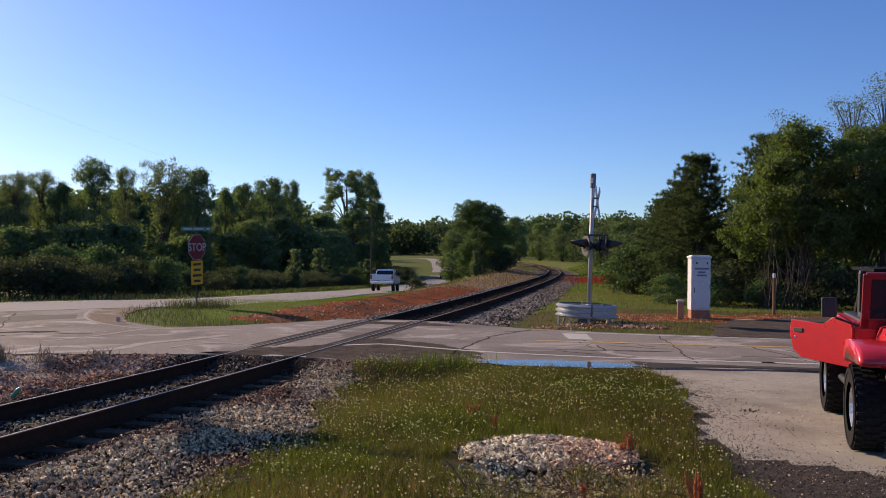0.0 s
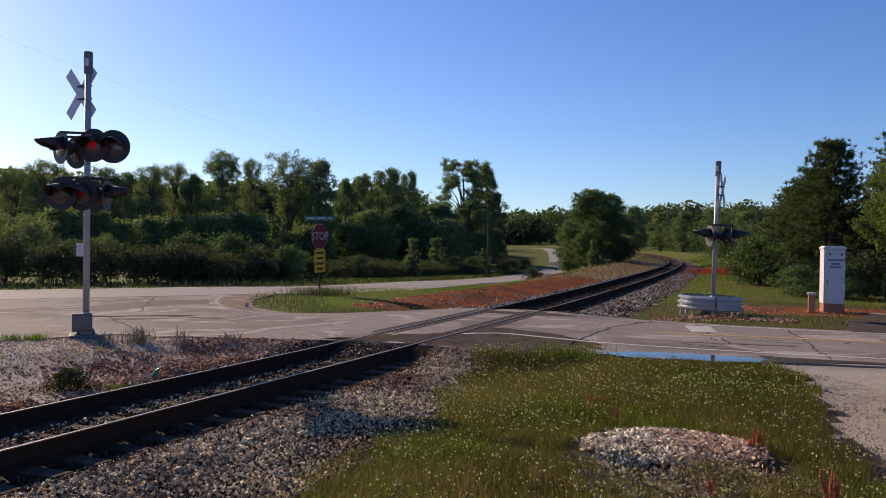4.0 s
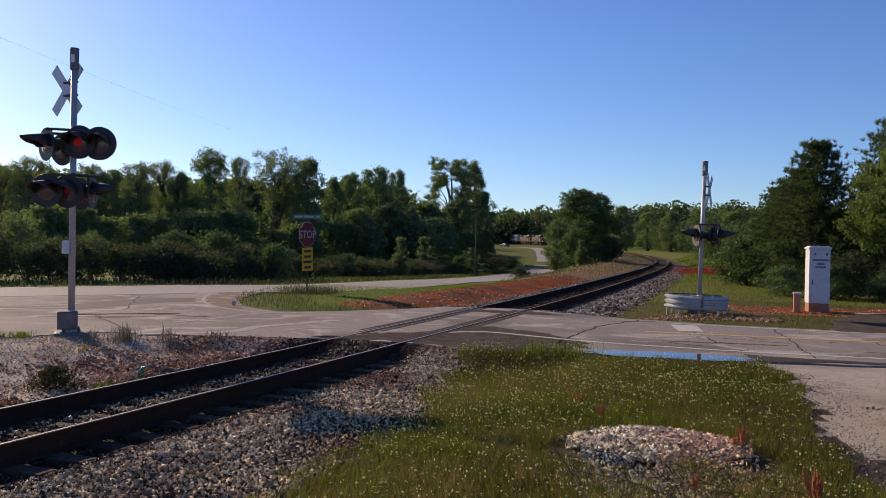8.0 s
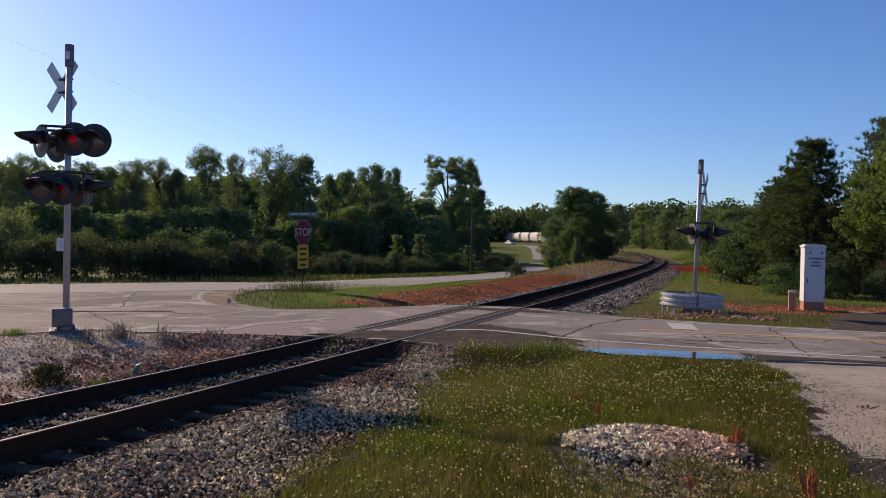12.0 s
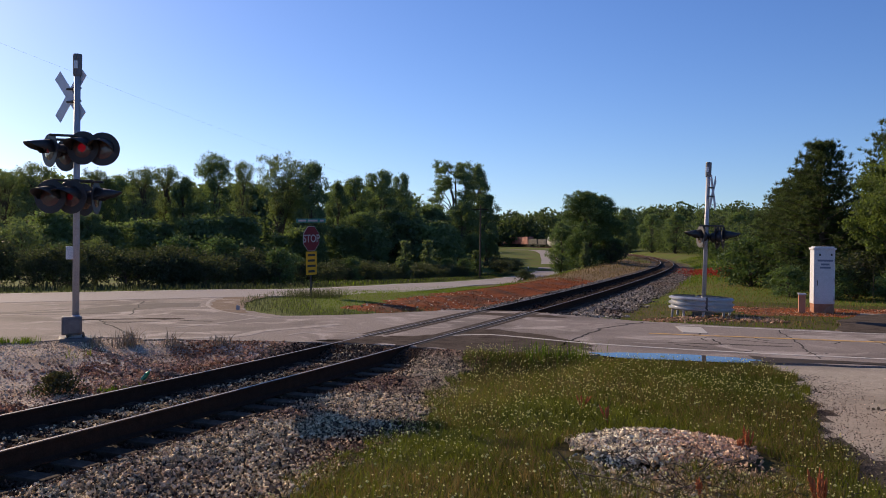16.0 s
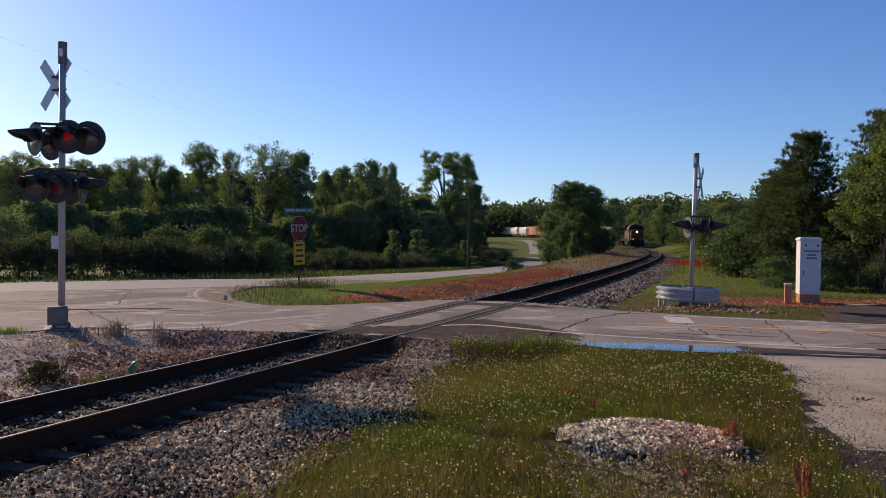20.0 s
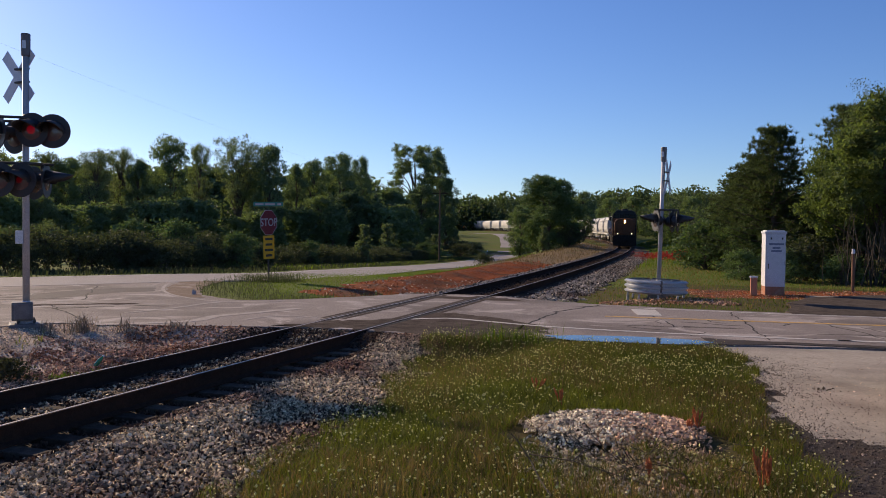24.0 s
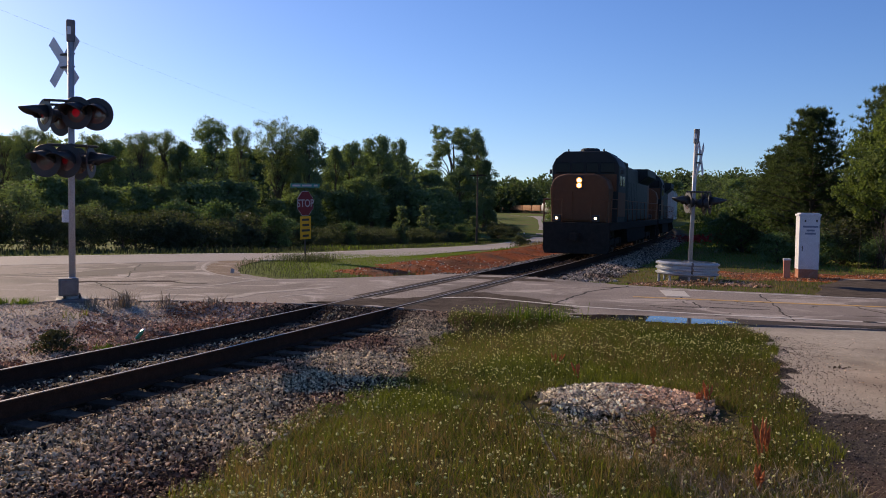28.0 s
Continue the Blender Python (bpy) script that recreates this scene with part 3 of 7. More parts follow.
def stripe(pts, half, material, label, z=0.005):
    pts = [(p[0], p[1]) for p in spline(pts, 0.4)]
    return ribbon("road_line", [(x, y, 0.0) for x, y in pts], half, z, material, label, "road marking", 0.004)


# white edge line along the county road's far side
far_edge = []
for d in np.arange(20, 175, 1.0):
    (x, y, z), (x2, y2, _) = road_at(d), road_at(d + 0.5)
    k = 2.1 / math.hypot(x2 - x, y2 - y)
    far_edge.append((x - (y2 - y) * k, y + (x2 - x) * k, z))
ribbon("road_line", far_edge, 0.11, 0.003, M_WHITE_LINE, "worn white edge line along the county road", "road marking", 0.004)
stripe([(-2.0, 18.75), (-1.2, 19.1), (-0.5, 18.75), (0.6, 18.05), (1.6, 17.6), (3.6, 17.0), (6.2, 16.5), (12, 15.6), (60, 8.2)], 0.07, M_WHITE_LINE, "worn white edge line on the asphalt")
stripe([(2.4, 20.15), (4.2, 19.85), (6, 19.55), (8, 19.25), (20, 17.45), (60, 11.4)], 0.1, M_YELLOW_LINE, "faded yellow centre line on the asphalt")
stripe([(3.4, 22.35), (4.8, 22.0), (8, 21.2), (20, 19.3), (60, 13.1)], 0.06, M_WHITE_LINE, "worn white edge line on the asphalt")
slab("road_patch", [(3.25, 22.0), (3.85, 21.9), (3.75, 20.4), (3.2, 20.5)], 0.009, 0.008, M_CONCRETE, "pale concrete patch in the asphalt road", "road patch")
# worn lines on the left side of the track
stripe([(-8.5, 19.03), (-8.19, 19.58), (-7.76, 20.65), (-7.54, 21.6), (-7.12, 22.1), (-5.8, 22.6)], 0.07, M_FAINT_LINE, "worn white line on the asphalt")
stripe([(-8.1, 16.75), (-7.25, 17.1), (-6.59, 17.53), (-6.36, 17.93), (-6.29, 18.66), (-5.9, 19.26), (-5.32, 20.08), (-4.93, 20.75)], 0.15, M_FAINT_LINE, "worn white stop bar on the asphalt")
stripe([(-5.45, 18.02), (-5.29, 18.53), (-4.89, 18.93), (-4.37, 18.93), (-4.04, 18.7)], 0.05, M_FAINT_LINE, "worn white line on the asphalt")
stripe([(-7.26, 22.1), (-7.83, 22.48), (-8.4, 22.98), (-9.35, 24.03), (-10.11, 25.27), (-10.64, 26.48), (-11.13, 27.99), (-11.4, 29.28), (-11.3, 30.3), (-10.61, 31.04)], 0.05, M_FAINT_LINE, "faint worn edge line round the grass island")
slab("road_patch", ragged([(-13.2, 23.17), (-12.89, 24.83), (-11.97, 26.35), (-10.97, 26.65), (-10.41, 25.3), (-11.18, 24.62), (-11.8, 22.74), (-12.42, 21.81)], 0.4, 0.08, 19), 0.002, 0.002, M_SMUDGE, "dark tyre-polished band on the asphalt", "road patch")
slab("road_patch", ragged([(-14.9, 21.2), (-13.2, 22.9), (-12.7, 23.1), (-12.9, 22.6), (-14.7, 20.9)], 0.3, 0.06, 29), 0.003, 0.003, M_SMUDGE, "dark tyre-polished band on the asphalt", "road patch")
slab("road_patch", ragged([(-11.6, 20.45), (-10.7, 20.85), (-9.9, 21.25), (-9.2, 21.3), (-9.3, 21.05), (-10.3, 20.75), (-11.4, 20.2)], 0.25, 0.09, 30), 0.0035, 0.003, M_OILY, "dark broken streak in the asphalt", "road patch")
# bare earth at the island's nose, the shaded side lane, mud at the puddle's end
M_EARTH = surface("bare_brown_earth", (0.12, 0.085, 0.06), (0.24, 0.175, 0.13), 9, 0.95, 0.6, c3=(0.33, 0.27, 0.23), big=1.5, cover=0.4, fine=50, speck=0.45, bump_d=0.02)
M_MUD_CRACK_SHADE = surface("dark_mud_and_crack_shade", (0.035, 0.028, 0.022), (0.08, 0.064, 0.05), 9, 0.75, 0.5, fine=40, speck=0.3, spec=0.1)
slab("road_patch", ragged([(-9.9, 24.8), (-10.85, 27.6), (-11.2, 29.6), (-10.9, 31.0), (-10.2, 31.4), (-9.9, 29.4), (-9.7, 27.4), (-8.8, 24.6), (-8.1, 23.2), (-8.9, 23.5)], 0.4, 0.07, 21), 0.003, 0.003, M_EARTH, "bare brown earth at the nose of the island", "road patch")
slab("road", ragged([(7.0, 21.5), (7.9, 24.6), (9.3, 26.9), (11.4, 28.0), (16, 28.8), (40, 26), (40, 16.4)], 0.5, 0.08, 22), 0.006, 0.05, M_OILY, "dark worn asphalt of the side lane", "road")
# the mud narrows into a painted shadow line along the edge crack
slab("road_patch", ragged([(3.72, 16.45), (4.1, 16.3), (5.2, 16.05), (9.0, 15.35), (9.0, 15.2), (5.1, 15.72), (4.5, 15.55), (3.75, 15.55)], 0.3, 0.05, 23), 0.007, 0.006, M_MUD_CRACK_SHADE, "dark mud by the puddle, drawn out as the edge crack's shadow line", "road patch")
# tar lines and cracks
rng = random.Random(5)


def crack(a, b, w, wig, seed):
    r = random.Random(seed)
    k = max(6, int(math.dist(a, b) / 0.18))
    pts, off = [], 0
    nx_, ny_ = (b[1] - a[1]) / math.dist(a, b), -(b[0] - a[0]) / math.dist(a, b)
    for i in range(k + 1):
        t = i / k
        off = 0.75 * off + r.uniform(-wig, wig)
        pts.append((a[0] + (b[0] - a[0]) * t + nx_ * off, a[1] + (b[1] - a[1]) * t + ny_ * off))
    ribbon("road_crack", [(x, y, 0) for x, y in pts], w, 0.003, M_TAR, "dark tar-filled crack in the asphalt", "road crack", 0.003)


for i, (a, b, w) in enumerate([((0.3, 17.3), (1.3, 21.0), 0.025), ((1.3, 21.0), (2.6, 23.0), 0.03), ((1.8, 22.4), (3.0, 22.9), 0.02), ((5.0, 16.3), (5.6, 21.8), 0.014), ((7.4, 16.3), (7.0, 19.8), 0.014),
                               ((8.4, 16.0), (8.9, 21.0), 0.014), ((3.0, 18.4), (5.0, 18.2), 0.012), ((6.2, 17.4), (9.8, 16.9), 0.012), ((-8.5, 17.2), (-11, 20.5), 0.02), ((-16, 20), (-11.5, 22.5), 0.03),
                               ((-18, 17), (-13, 24), 0.02), ((-10.6, 19.7), (-9.9, 20.1), 0.05), ((-10.14, 21.17), (-9.53, 20.83), 0.04), ((-9.1, 20.85), (-8.2, 20.7), 0.06), ((-12, 19.6), (-9.4, 20.4), 0.02), ((-13, 27), (-11, 22), 0.02), ((3.6, 15.9), (20, 13.6), 0.06)]):
    crack(a, b, w, 0.05, i)

rc = random.Random(12)
for i in range(26):
    x = rc.uniform(1.5, 11)
    y = 19.2 - 0.15 * x + rc.uniform(-2.2, 1.9)
    a = rc.choice((-0.15, -0.15, 1.3, 1.8)) + rc.uniform(-0.4, 0.4)
    ln = rc.uniform(0.4, 1.5)
    crack((x, y), (x + ln * math.cos(a), y + ln * math.sin(a)), rc.uniform(0.008, 0.022), 0.06, 50 + i)
# dark tarred edges where the track enters the asphalt
slab("road_patch", ragged([(-4.6, 17.15), (-2.7, 16.8), (-1.4, 16.2), (-0.5, 16.05), (0.6, 16.3), (1.0, 17.4), (0.4, 18.9), (-0.5, 19.7), (-1.4, 20.5), (-1.9, 19.9), (-2.3, 19.0), (-3.2, 18.4)], 0.16, 0.2, 9), 0.003, 0.003, M_OILY, "dark oily stain where the rails enter the asphalt", "road patch")
slab("road_patch", ragged([(-1.9, 25.2), (0.2, 24.6), (0.6, 23.8), (-0.8, 24.0), (-2.2, 24.4)], 0.4, 0.08, 10), 0.003, 0.003, M_OILY, "dark oily stain where the rails leave the asphalt", "road patch")

# puddle along the road's edge
pud = []
for k in range(40):
    a = 2 * math.pi * k / 40
    px, py = math.cos(a), math.sin(a)
    r = 1 + 0.06 * math.sin(5 * a) + 0.05 * math.sin(9 * a + 1)
    ux = 1.42 * math.copysign(abs(px) ** 0.7, px) * r
    pud.append((2.35 + ux, 15.98 + 0.46 * py * r - 0.13 * (ux + 0.3)))
puddle = slab("puddle", pud, 0.010, 0.008, water, "still shallow puddle reflecting the blue sky beside the road", "puddle")


# ---------------------------------------------------------------- railway track
def cant(s, off):
    """The inner rail's drop before the road."""
    return -0.026 * (1 - float(ease(s, 4, 10))) * (1.0 if off < 0 else 0.0)


def sweep(name, prof, s0, s1, step, off, material, parent, dz=0.0):
    """A closed profile of (across, up) swept along the track."""
    ss = np.arange(s0, s1 + step / 2, step)
    v, k = [], len(prof)
    for s in ss:
        x, y, h = track(s)
        z = float(track_z(s)) + dz + cant(s, off)
        for a, b in prof:
            v.append((x + math.cos(h) * (a + off), y - math.sin(h) * (a + off), z + b))
    f = [(i * k + j, i * k + (j + 1) % k, (i + 1) * k + (j + 1) % k, (i + 1) * k + j) for i in range(len(ss) - 1) for j in range(k)]
    return raw(name, v, f, material, parent)


railway = empty("railway_track", Matrix.Identity(4), "single railway track with rusty rails on weathered wooden ties", "railway track", kind="structure")
RAIL = [(-0.076, -0.225), (0.076, -0.225), (0.076, -0.21), (0.012, -0.18), (0.009, -0.045), (0.036, -0.035), (0.036, -0.006), (-0.036, -0.006), (-0.036, -0.035), (-0.009, -0.045), (-0.012, -0.18), (-0.076, -0.21)]
HEAD = [(-0.016, -0.007), (0.016, -0.007), (0.014, -0.003), (-0.014, -0.003)]
for off in (-0.7525, 0.7525):
    r = sweep("rail", RAIL, -45, 640, 2.5, off, M_RAIL, railway, 0.02)
    sweep("rail_head", HEAD, -45, 640, 2.5, off, M_RAILTOP, r, 0.02)
for off in (-1.0, -0.5, 0.5, 1.0):
    sweep("crossing_seal", [(-0.06, 0.0), (0.06, 0.0), (0.06, 0.004), (-0.06, 0.004)], 7.0, 16.2, 0.8, off, M_OILY, railway)
for off in (-0.84, -0.66, 0.66, 0.84):
    sweep("flangeway", [(-0.05, 0.0), (0.05, 0.0), (0.05, 0.006), (-0.05, 0.006)], 7.2, 16.0, 0.8, off, M_TAR, railway)

# ---------------------------------------------------------------- roadside things
M_BOX = surface("weathered_grey_casting", (0.085, 0.08, 0.08), (0.18, 0.17, 0.168), 6, 0.65, 0.3, c3=(0.055, 0.048, 0.045), big=2.5, cover=0.4)
M_TWIG = surface("dull_twigs", (0.045, 0.036, 0.028), (0.10, 0.08, 0.064), 9, 0.9, 0.3, rand=0.4)
M_CAP = surface("dark_grey_band", (0.09, 0.09, 0.1), (0.16, 0.16, 0.17), 9, 0.6, 0.1)


def crossing_mast(at, yaw, height, lights, arms, buck, label, box_side=-1):
    """A railway crossing signal: foundation, junction box, pole, crossbuck, flashing light units."""
    t = empty("crossing_signal", Matrix.Translation(at) @ pose(0, 0, 0, 0, 0, yaw), label, "crossing signal", "crossing signals")
    bm = B()
    box(bm, (0, 0, -0.12), (0.62, 0.62, 0.3), bevel=0.03)
    part("foundation", bm, M_BOX, t, "stained concrete foundation block")
    bm = B()
    lathe(bm, [(0.15, 0.02), (0.16, 0.05), (0.11, 0.09), (0.09, 0.42), (0.075, 0.46), (0.068, 0.47)], 16)
    part("pole_base", bm, M_ALU, t)
    for k in range(4):
        bm = B()
        a = math.pi / 4 + k * math.pi / 2
        rod(bm, (0.2 * math.cos(a), 0.2 * math.sin(a), 0.0), (0.2 * math.cos(a), 0.2 * math.sin(a), 0.12), 0.018, seg=6)
        rod(bm, (0.2 * math.cos(a), 0.2 * math.sin(a), 0.05), (0.2 * math.cos(a), 0.2 * math.sin(a), 0.08), 0.034, seg=6)
        part("anchor_bolt", bm, M_DARK_STEEL, t)
    bm = B()
    box(bm, (box_side * 0.07, -0.02, 0.27), (0.38, 0.34, 0.36), bevel=0.02)
    jb = part("junction_box", bm, M_BOX, t, "grey cast junction box")
    bm = B()
    box(bm, (box_side * 0.07, -0.205, 0.27), (0.32, 0.03, 0.3), bevel=0.012)
    part("lid", bm, M_BOX, jb)
    bm = B()
    rod(bm, (0, 0, 0.4), (0, 0, height), 0.066, 0.062, 18)
    smoothed(part("pole", bm, M_GALV, t))
    bm = B()
    lathe(bm, [(0.072, height - 0.02), (0.085, height), (0.088, height + 0.4), (0.082, height + 0.42), (0.0, height + 0.425)], 16)
    part("pole_cap", bm, M_CAP, t, "dark band round the pole top")
    bm = B()
    box(bm, (-0.03, -0.078, height + 0.2), (0.07, 0.02, 0.16), bevel=0.008)
    part("reflector", bm, M_SIGN_WHITE, t, "small white tag")
    # crossbuck of two boards
    cb = empty("crossbuck", Matrix.Identity(4), "", "")
    cb.parent = t
    cb.matrix_local = pose(buck[0], buck[1], buck[2], 0, 0, -buck[3])
    for a in (47, -47):
        bm = B()
        box(bm, (0, 0, 0), (1.22, 0.012, 0.23), bevel=0.003)
        b = part("crossbuck_board", bm, M_SIGN_WHITE, cb, "white reflective crossbuck board")
        b.matrix_local = pose(0, -(0.014 if a > 0 else 0), 0, 0, a, 0)
    for z in (-0.13, 0.13):
        part("crossbuck_clamp", box(B(), (0.14, -0.03, z), (0.38, 0.09, 0.035), bevel=0.006), M_DARK_STEEL, cb)
    # flashing light units: across, deep, up, facing, lit
    for dx, dy, z, fy, lit in lights:
        head = part("light_unit", lathe(B(), [(0.33, 0.0), (0.335, 0.008), (0.33, 0.016), (0.17, 0.022), (0.155, 0.05), (0.15, 0.16), (0.09, 0.22), (0.0, 0.225)], 32, pose(0, 0, 0, -90, 0, 0)), M_DISC, t, "round black light unit")
        head.matrix_local = pose(dx, dy, z, 0, 0, -fy)
        part("lens", lathe(B(), [(0.0, -0.03), (0.1, -0.024), (0.165, -0.012), (0.195, -0.004), (0.195, 0.01)], 24, pose(0, 0, 0, -90, 0, 0)), M_REDLENS, head, "dark red lens")
        if lit:
            part("lamp", lathe(B(), [(0.0, -0.036), (0.05, -0.034), (0.085 if lit == 1 else 0.065, -0.029), (0.086 if lit == 1 else 0.066, -0.02)], 20, pose(0, 0, 0, -90, 0, 0)), M_REDLIT if lit == 1 else M_REDDIM, head, "glowing red lamp")
        hb = B()
        n = 17
        pts = []
        for k in range(n):
            a = math.radians(-12 + 204 * k / (n - 1))
            up = max(0.0, math.sin(a)) ** 0.55
            for d in (0.0, 0.1 + 0.4 * up):
                for rr in (0.215, 0.222):
                    pts.append(hb.verts.new((rr * math.cos(a), -d, rr * math.sin(a) * (1 - 0.35 * d) - d * 0.1)))
        for k in range(n - 1):
            a, b = pts[4 * k:4 * k + 4], pts[4 * k + 4:4 * k + 8]
            for i, j in ((0, 2), (2, 3), (3, 1), (1, 0)):
                hb.faces.new((a[i], b[i], b[j], a[j]))
        smoothed(part("hood", hb, M_BLACK, head))
        bm = B()
        rod(bm, (0, 0.1, 0.1), (0, 0.1, 0.33), 0.024, seg=8)
        part("hanger", bm, M_DARK_STEEL, head)
    for z, x0, x1, yy in arms:
        bm = B()
        rod(bm, (x0, yy, z + 0.33), (x1, yy - 0.1, z + 0.33), 0.026, seg=10)
        rod(bm, (0, 0, z + 0.33), (0, yy, z + 0.33), 0.045, seg=10)
        part("crossarm", bm, M_DARK_STEEL, t)
    return t


M_DISC = surface("weathered_black_disc", (0.02, 0.018, 0.02), (0.036, 0.033, 0.036), 7, 0.5, 0.1)
M_REDDIM = glow("dim_red_lamp", (1.0, 0.0, 0.03), 0.03, (0.03, 0.006, 0.007))
mast_a = crossing_mast((-9.33, 16.4, 0.02), 30, 5.28, [(-0.5, 0.05, 3.76, 64, 2), (-0.2, 0.3, 3.70, 48, 0), (0.1, -0.22, 3.81, 30, 1), (0.47, -0.28, 3.8, 16, 0),
                                                       (-0.48, -0.2, 2.83, 30, 0), (-0.1, -0.24, 2.83, 34, 2), (0.16, 0.25, 2.80, -55, 0), (0.38, 0.12, 2.84, -72, 0)],
                       [(3.72, -0.5, 0.66, -0.1), (3.66, -0.5, 0.4, 0.16), (2.83, -0.45, 0.3, -0.1), (2.83, -0.2, 0.5, 0.12)], (-0.12, 0.26, 4.9, 55), "tall aluminium crossing signal with crossbuck and red flashers beside the track")
bm = B()
box(bm, (-0.12, 0, 1.72), (0.14, 0.12, 0.26), bevel=0.01)
part("relay_box", bm, M_ALU, mast_a, "small grey relay box")
mast_b = crossing_mast((4.78, 26.85, 0.0), -10, 4.1, [(-0.17, -0.05, 2.28, 68, 0), (-0.1, 0.3, 2.28, 80, 0), (0.34, 0.1, 2.26, -74, 0), (0.5, -0.15, 2.27, -80, 0)],
                       [(2.28, -0.2, 0.5, -0.05)], (0.16, 0.06, 3.62, 101), "slim aluminium crossing signal with crossbuck standing in a guardrail ring")
mast_b.matrix_world = mast_b.matrix_world @ pose(0, 0, 0, 0, 1.3, 0)


# guardrail ring round the far signal
def guard_ring(at, radius):
    t = empty("guardrail_ring", pose(*at, 0, 1.6, 0), "ring of corrugated galvanised guardrail round the signal", "guardrail")
    prof = [(0.0, 0.0), (0.03, 0.02), (0.085, 0.05), (0.085, 0.085), (0.02, 0.12), (0.02, 0.17), (0.085, 0.205), (0.085, 0.25), (0.02, 0.285), (0.02, 0.335), (0.085, 0.37), (0.085, 0.41), (0.03, 0.44), (0.0, 0.455)]
    for name, a0, a1 in (("guardrail_beam", -178, -92), ("guardrail_beam", -88, -2), ("guardrail_beam", 2, 88), ("guardrail_beam", 92, 178)):
        bm = B()
        seg = 12
        rows = []
        for k in range(seg + 1):
            a = math.radians(a0 + (a1 - a0) * k / seg)
            rows.append([bm.verts.new(((radius + d) * math.cos(a), (radius + d) * math.sin(a), 0.12 + 0.9 * z)) for d, z in prof] +
                        [bm.verts.new(((radius + d - 0.006) * math.cos(a), (radius + d - 0.006) * math.sin(a), 0.12 + 0.9 * z)) for d, z in prof[::-1]])
        n = len(rows[0])
        for r0, r1 in zip(rows, rows[1:]):
            for k in range(n):
                bm.faces.new((r0[k], r1[k], r1[(k + 1) % n], r0[(k + 1) % n]))
        bmesh.ops.recalc_face_normals(bm, faces=bm.faces[:])
        part(name, bm, M_GUARD, t)
    for a in (-135, -95, -50, 0, 45, 90, 135, 180):
        bm = B()
        rod(bm, (0.97 * radius * math.cos(math.radians(a)), 0.97 * radius * math.sin(math.radians(a)), -0.15), (0.97 * radius * math.cos(math.radians(a)), 0.97 * radius * math.sin(math.radians(a)), 0.5), 0.035, seg=8)
        part("post", bm, M_GALV, t)
    return t


M_GUARD = surface("galvanised_guardrail", (0.34, 0.35, 0.37), (0.44, 0.45, 0.47), 4, 0.4, 0.05, metal=0.3, c3=(0.27, 0.27, 0.28), big=2.5, cover=0.35)
guard_ring((4.66, 26.6, -0.04), 0.86)


# stop sign with plates
# white sheeting mixed duller than on the crossbucks
M_DULL_WHITE = paint("dull_white_sheeting", (0.40, 0.37, 0.38), 0.7)


def octagon(r):
    return [(r * math.cos(math.radians(22.5 + 45 * k)), r * math.sin(math.radians(22.5 + 45 * k))) for k in range(8)]


stop = empty("stop_sign", pose(-8.57, 31.3, 0.0, 0, -1.5, 66), "red octagonal stop sign above a yellow plate on a steel post", "stop sign")
bm = B()
box(bm, (0, 0.03, 1.25), (0.05, 0.035, 2.75), bevel=0.006)
part("post", bm, M_DARK_STEEL, stop)
plate = part("stop_plate", prism(B(), octagon(0.495), 0.006, pose(0, 0, 2.05 + 0.06)), M_DULL_WHITE, stop, "white-bordered octagonal plate")
part("red_face", prism(B(), octagon(0.474), 0.004, pose(0, -0.006, 2.11)), M_SIGN_RED, plate, "red reflective face")
lettering("stop_word", "STOP", 0.40, M_DULL_WHITE, pose(0, -0.0125, 2.105, 90, 0, 0), plate, 0.006)
bm = B()
box(bm, (0, 0, 1.2), (0.62, 0.006, 0.86), bevel=0.002)
yel = part("yellow_plate", bm, M_SIGN_YELLOW, stop, "yellow warning plate")
for k, w in enumerate((0.42, 0.38, 0.48, 0.36)):
    bm = B()
    box(bm, (0, -0.006, 1.5 - 0.2 * k), (w, 0.003, 0.085))
    part("writing", bm, M_BLACK, yel, "black writing bar")
bm = B()
box(bm, (0, 0.0, 2.78), (1.1, 0.012, 0.15), pose(0, 0, 0, 0, 0, -38), bevel=0.003)
gr = part("street_name_plate", bm, M_SIGN_GREEN, stop, "green street name plate")
bm = B()
for c, w in ((-0.33, 0.3), (0.06, 0.36), (0.4, 0.14)):
    box(bm, (c, -0.009, 0), (w, 0.003, 0.07))
bl = part("name_bar", bm, M_DULL_WHITE, gr, "white writing bars")
bl.matrix_local = pose(0, 0, 2.78, 0, 0, -38)


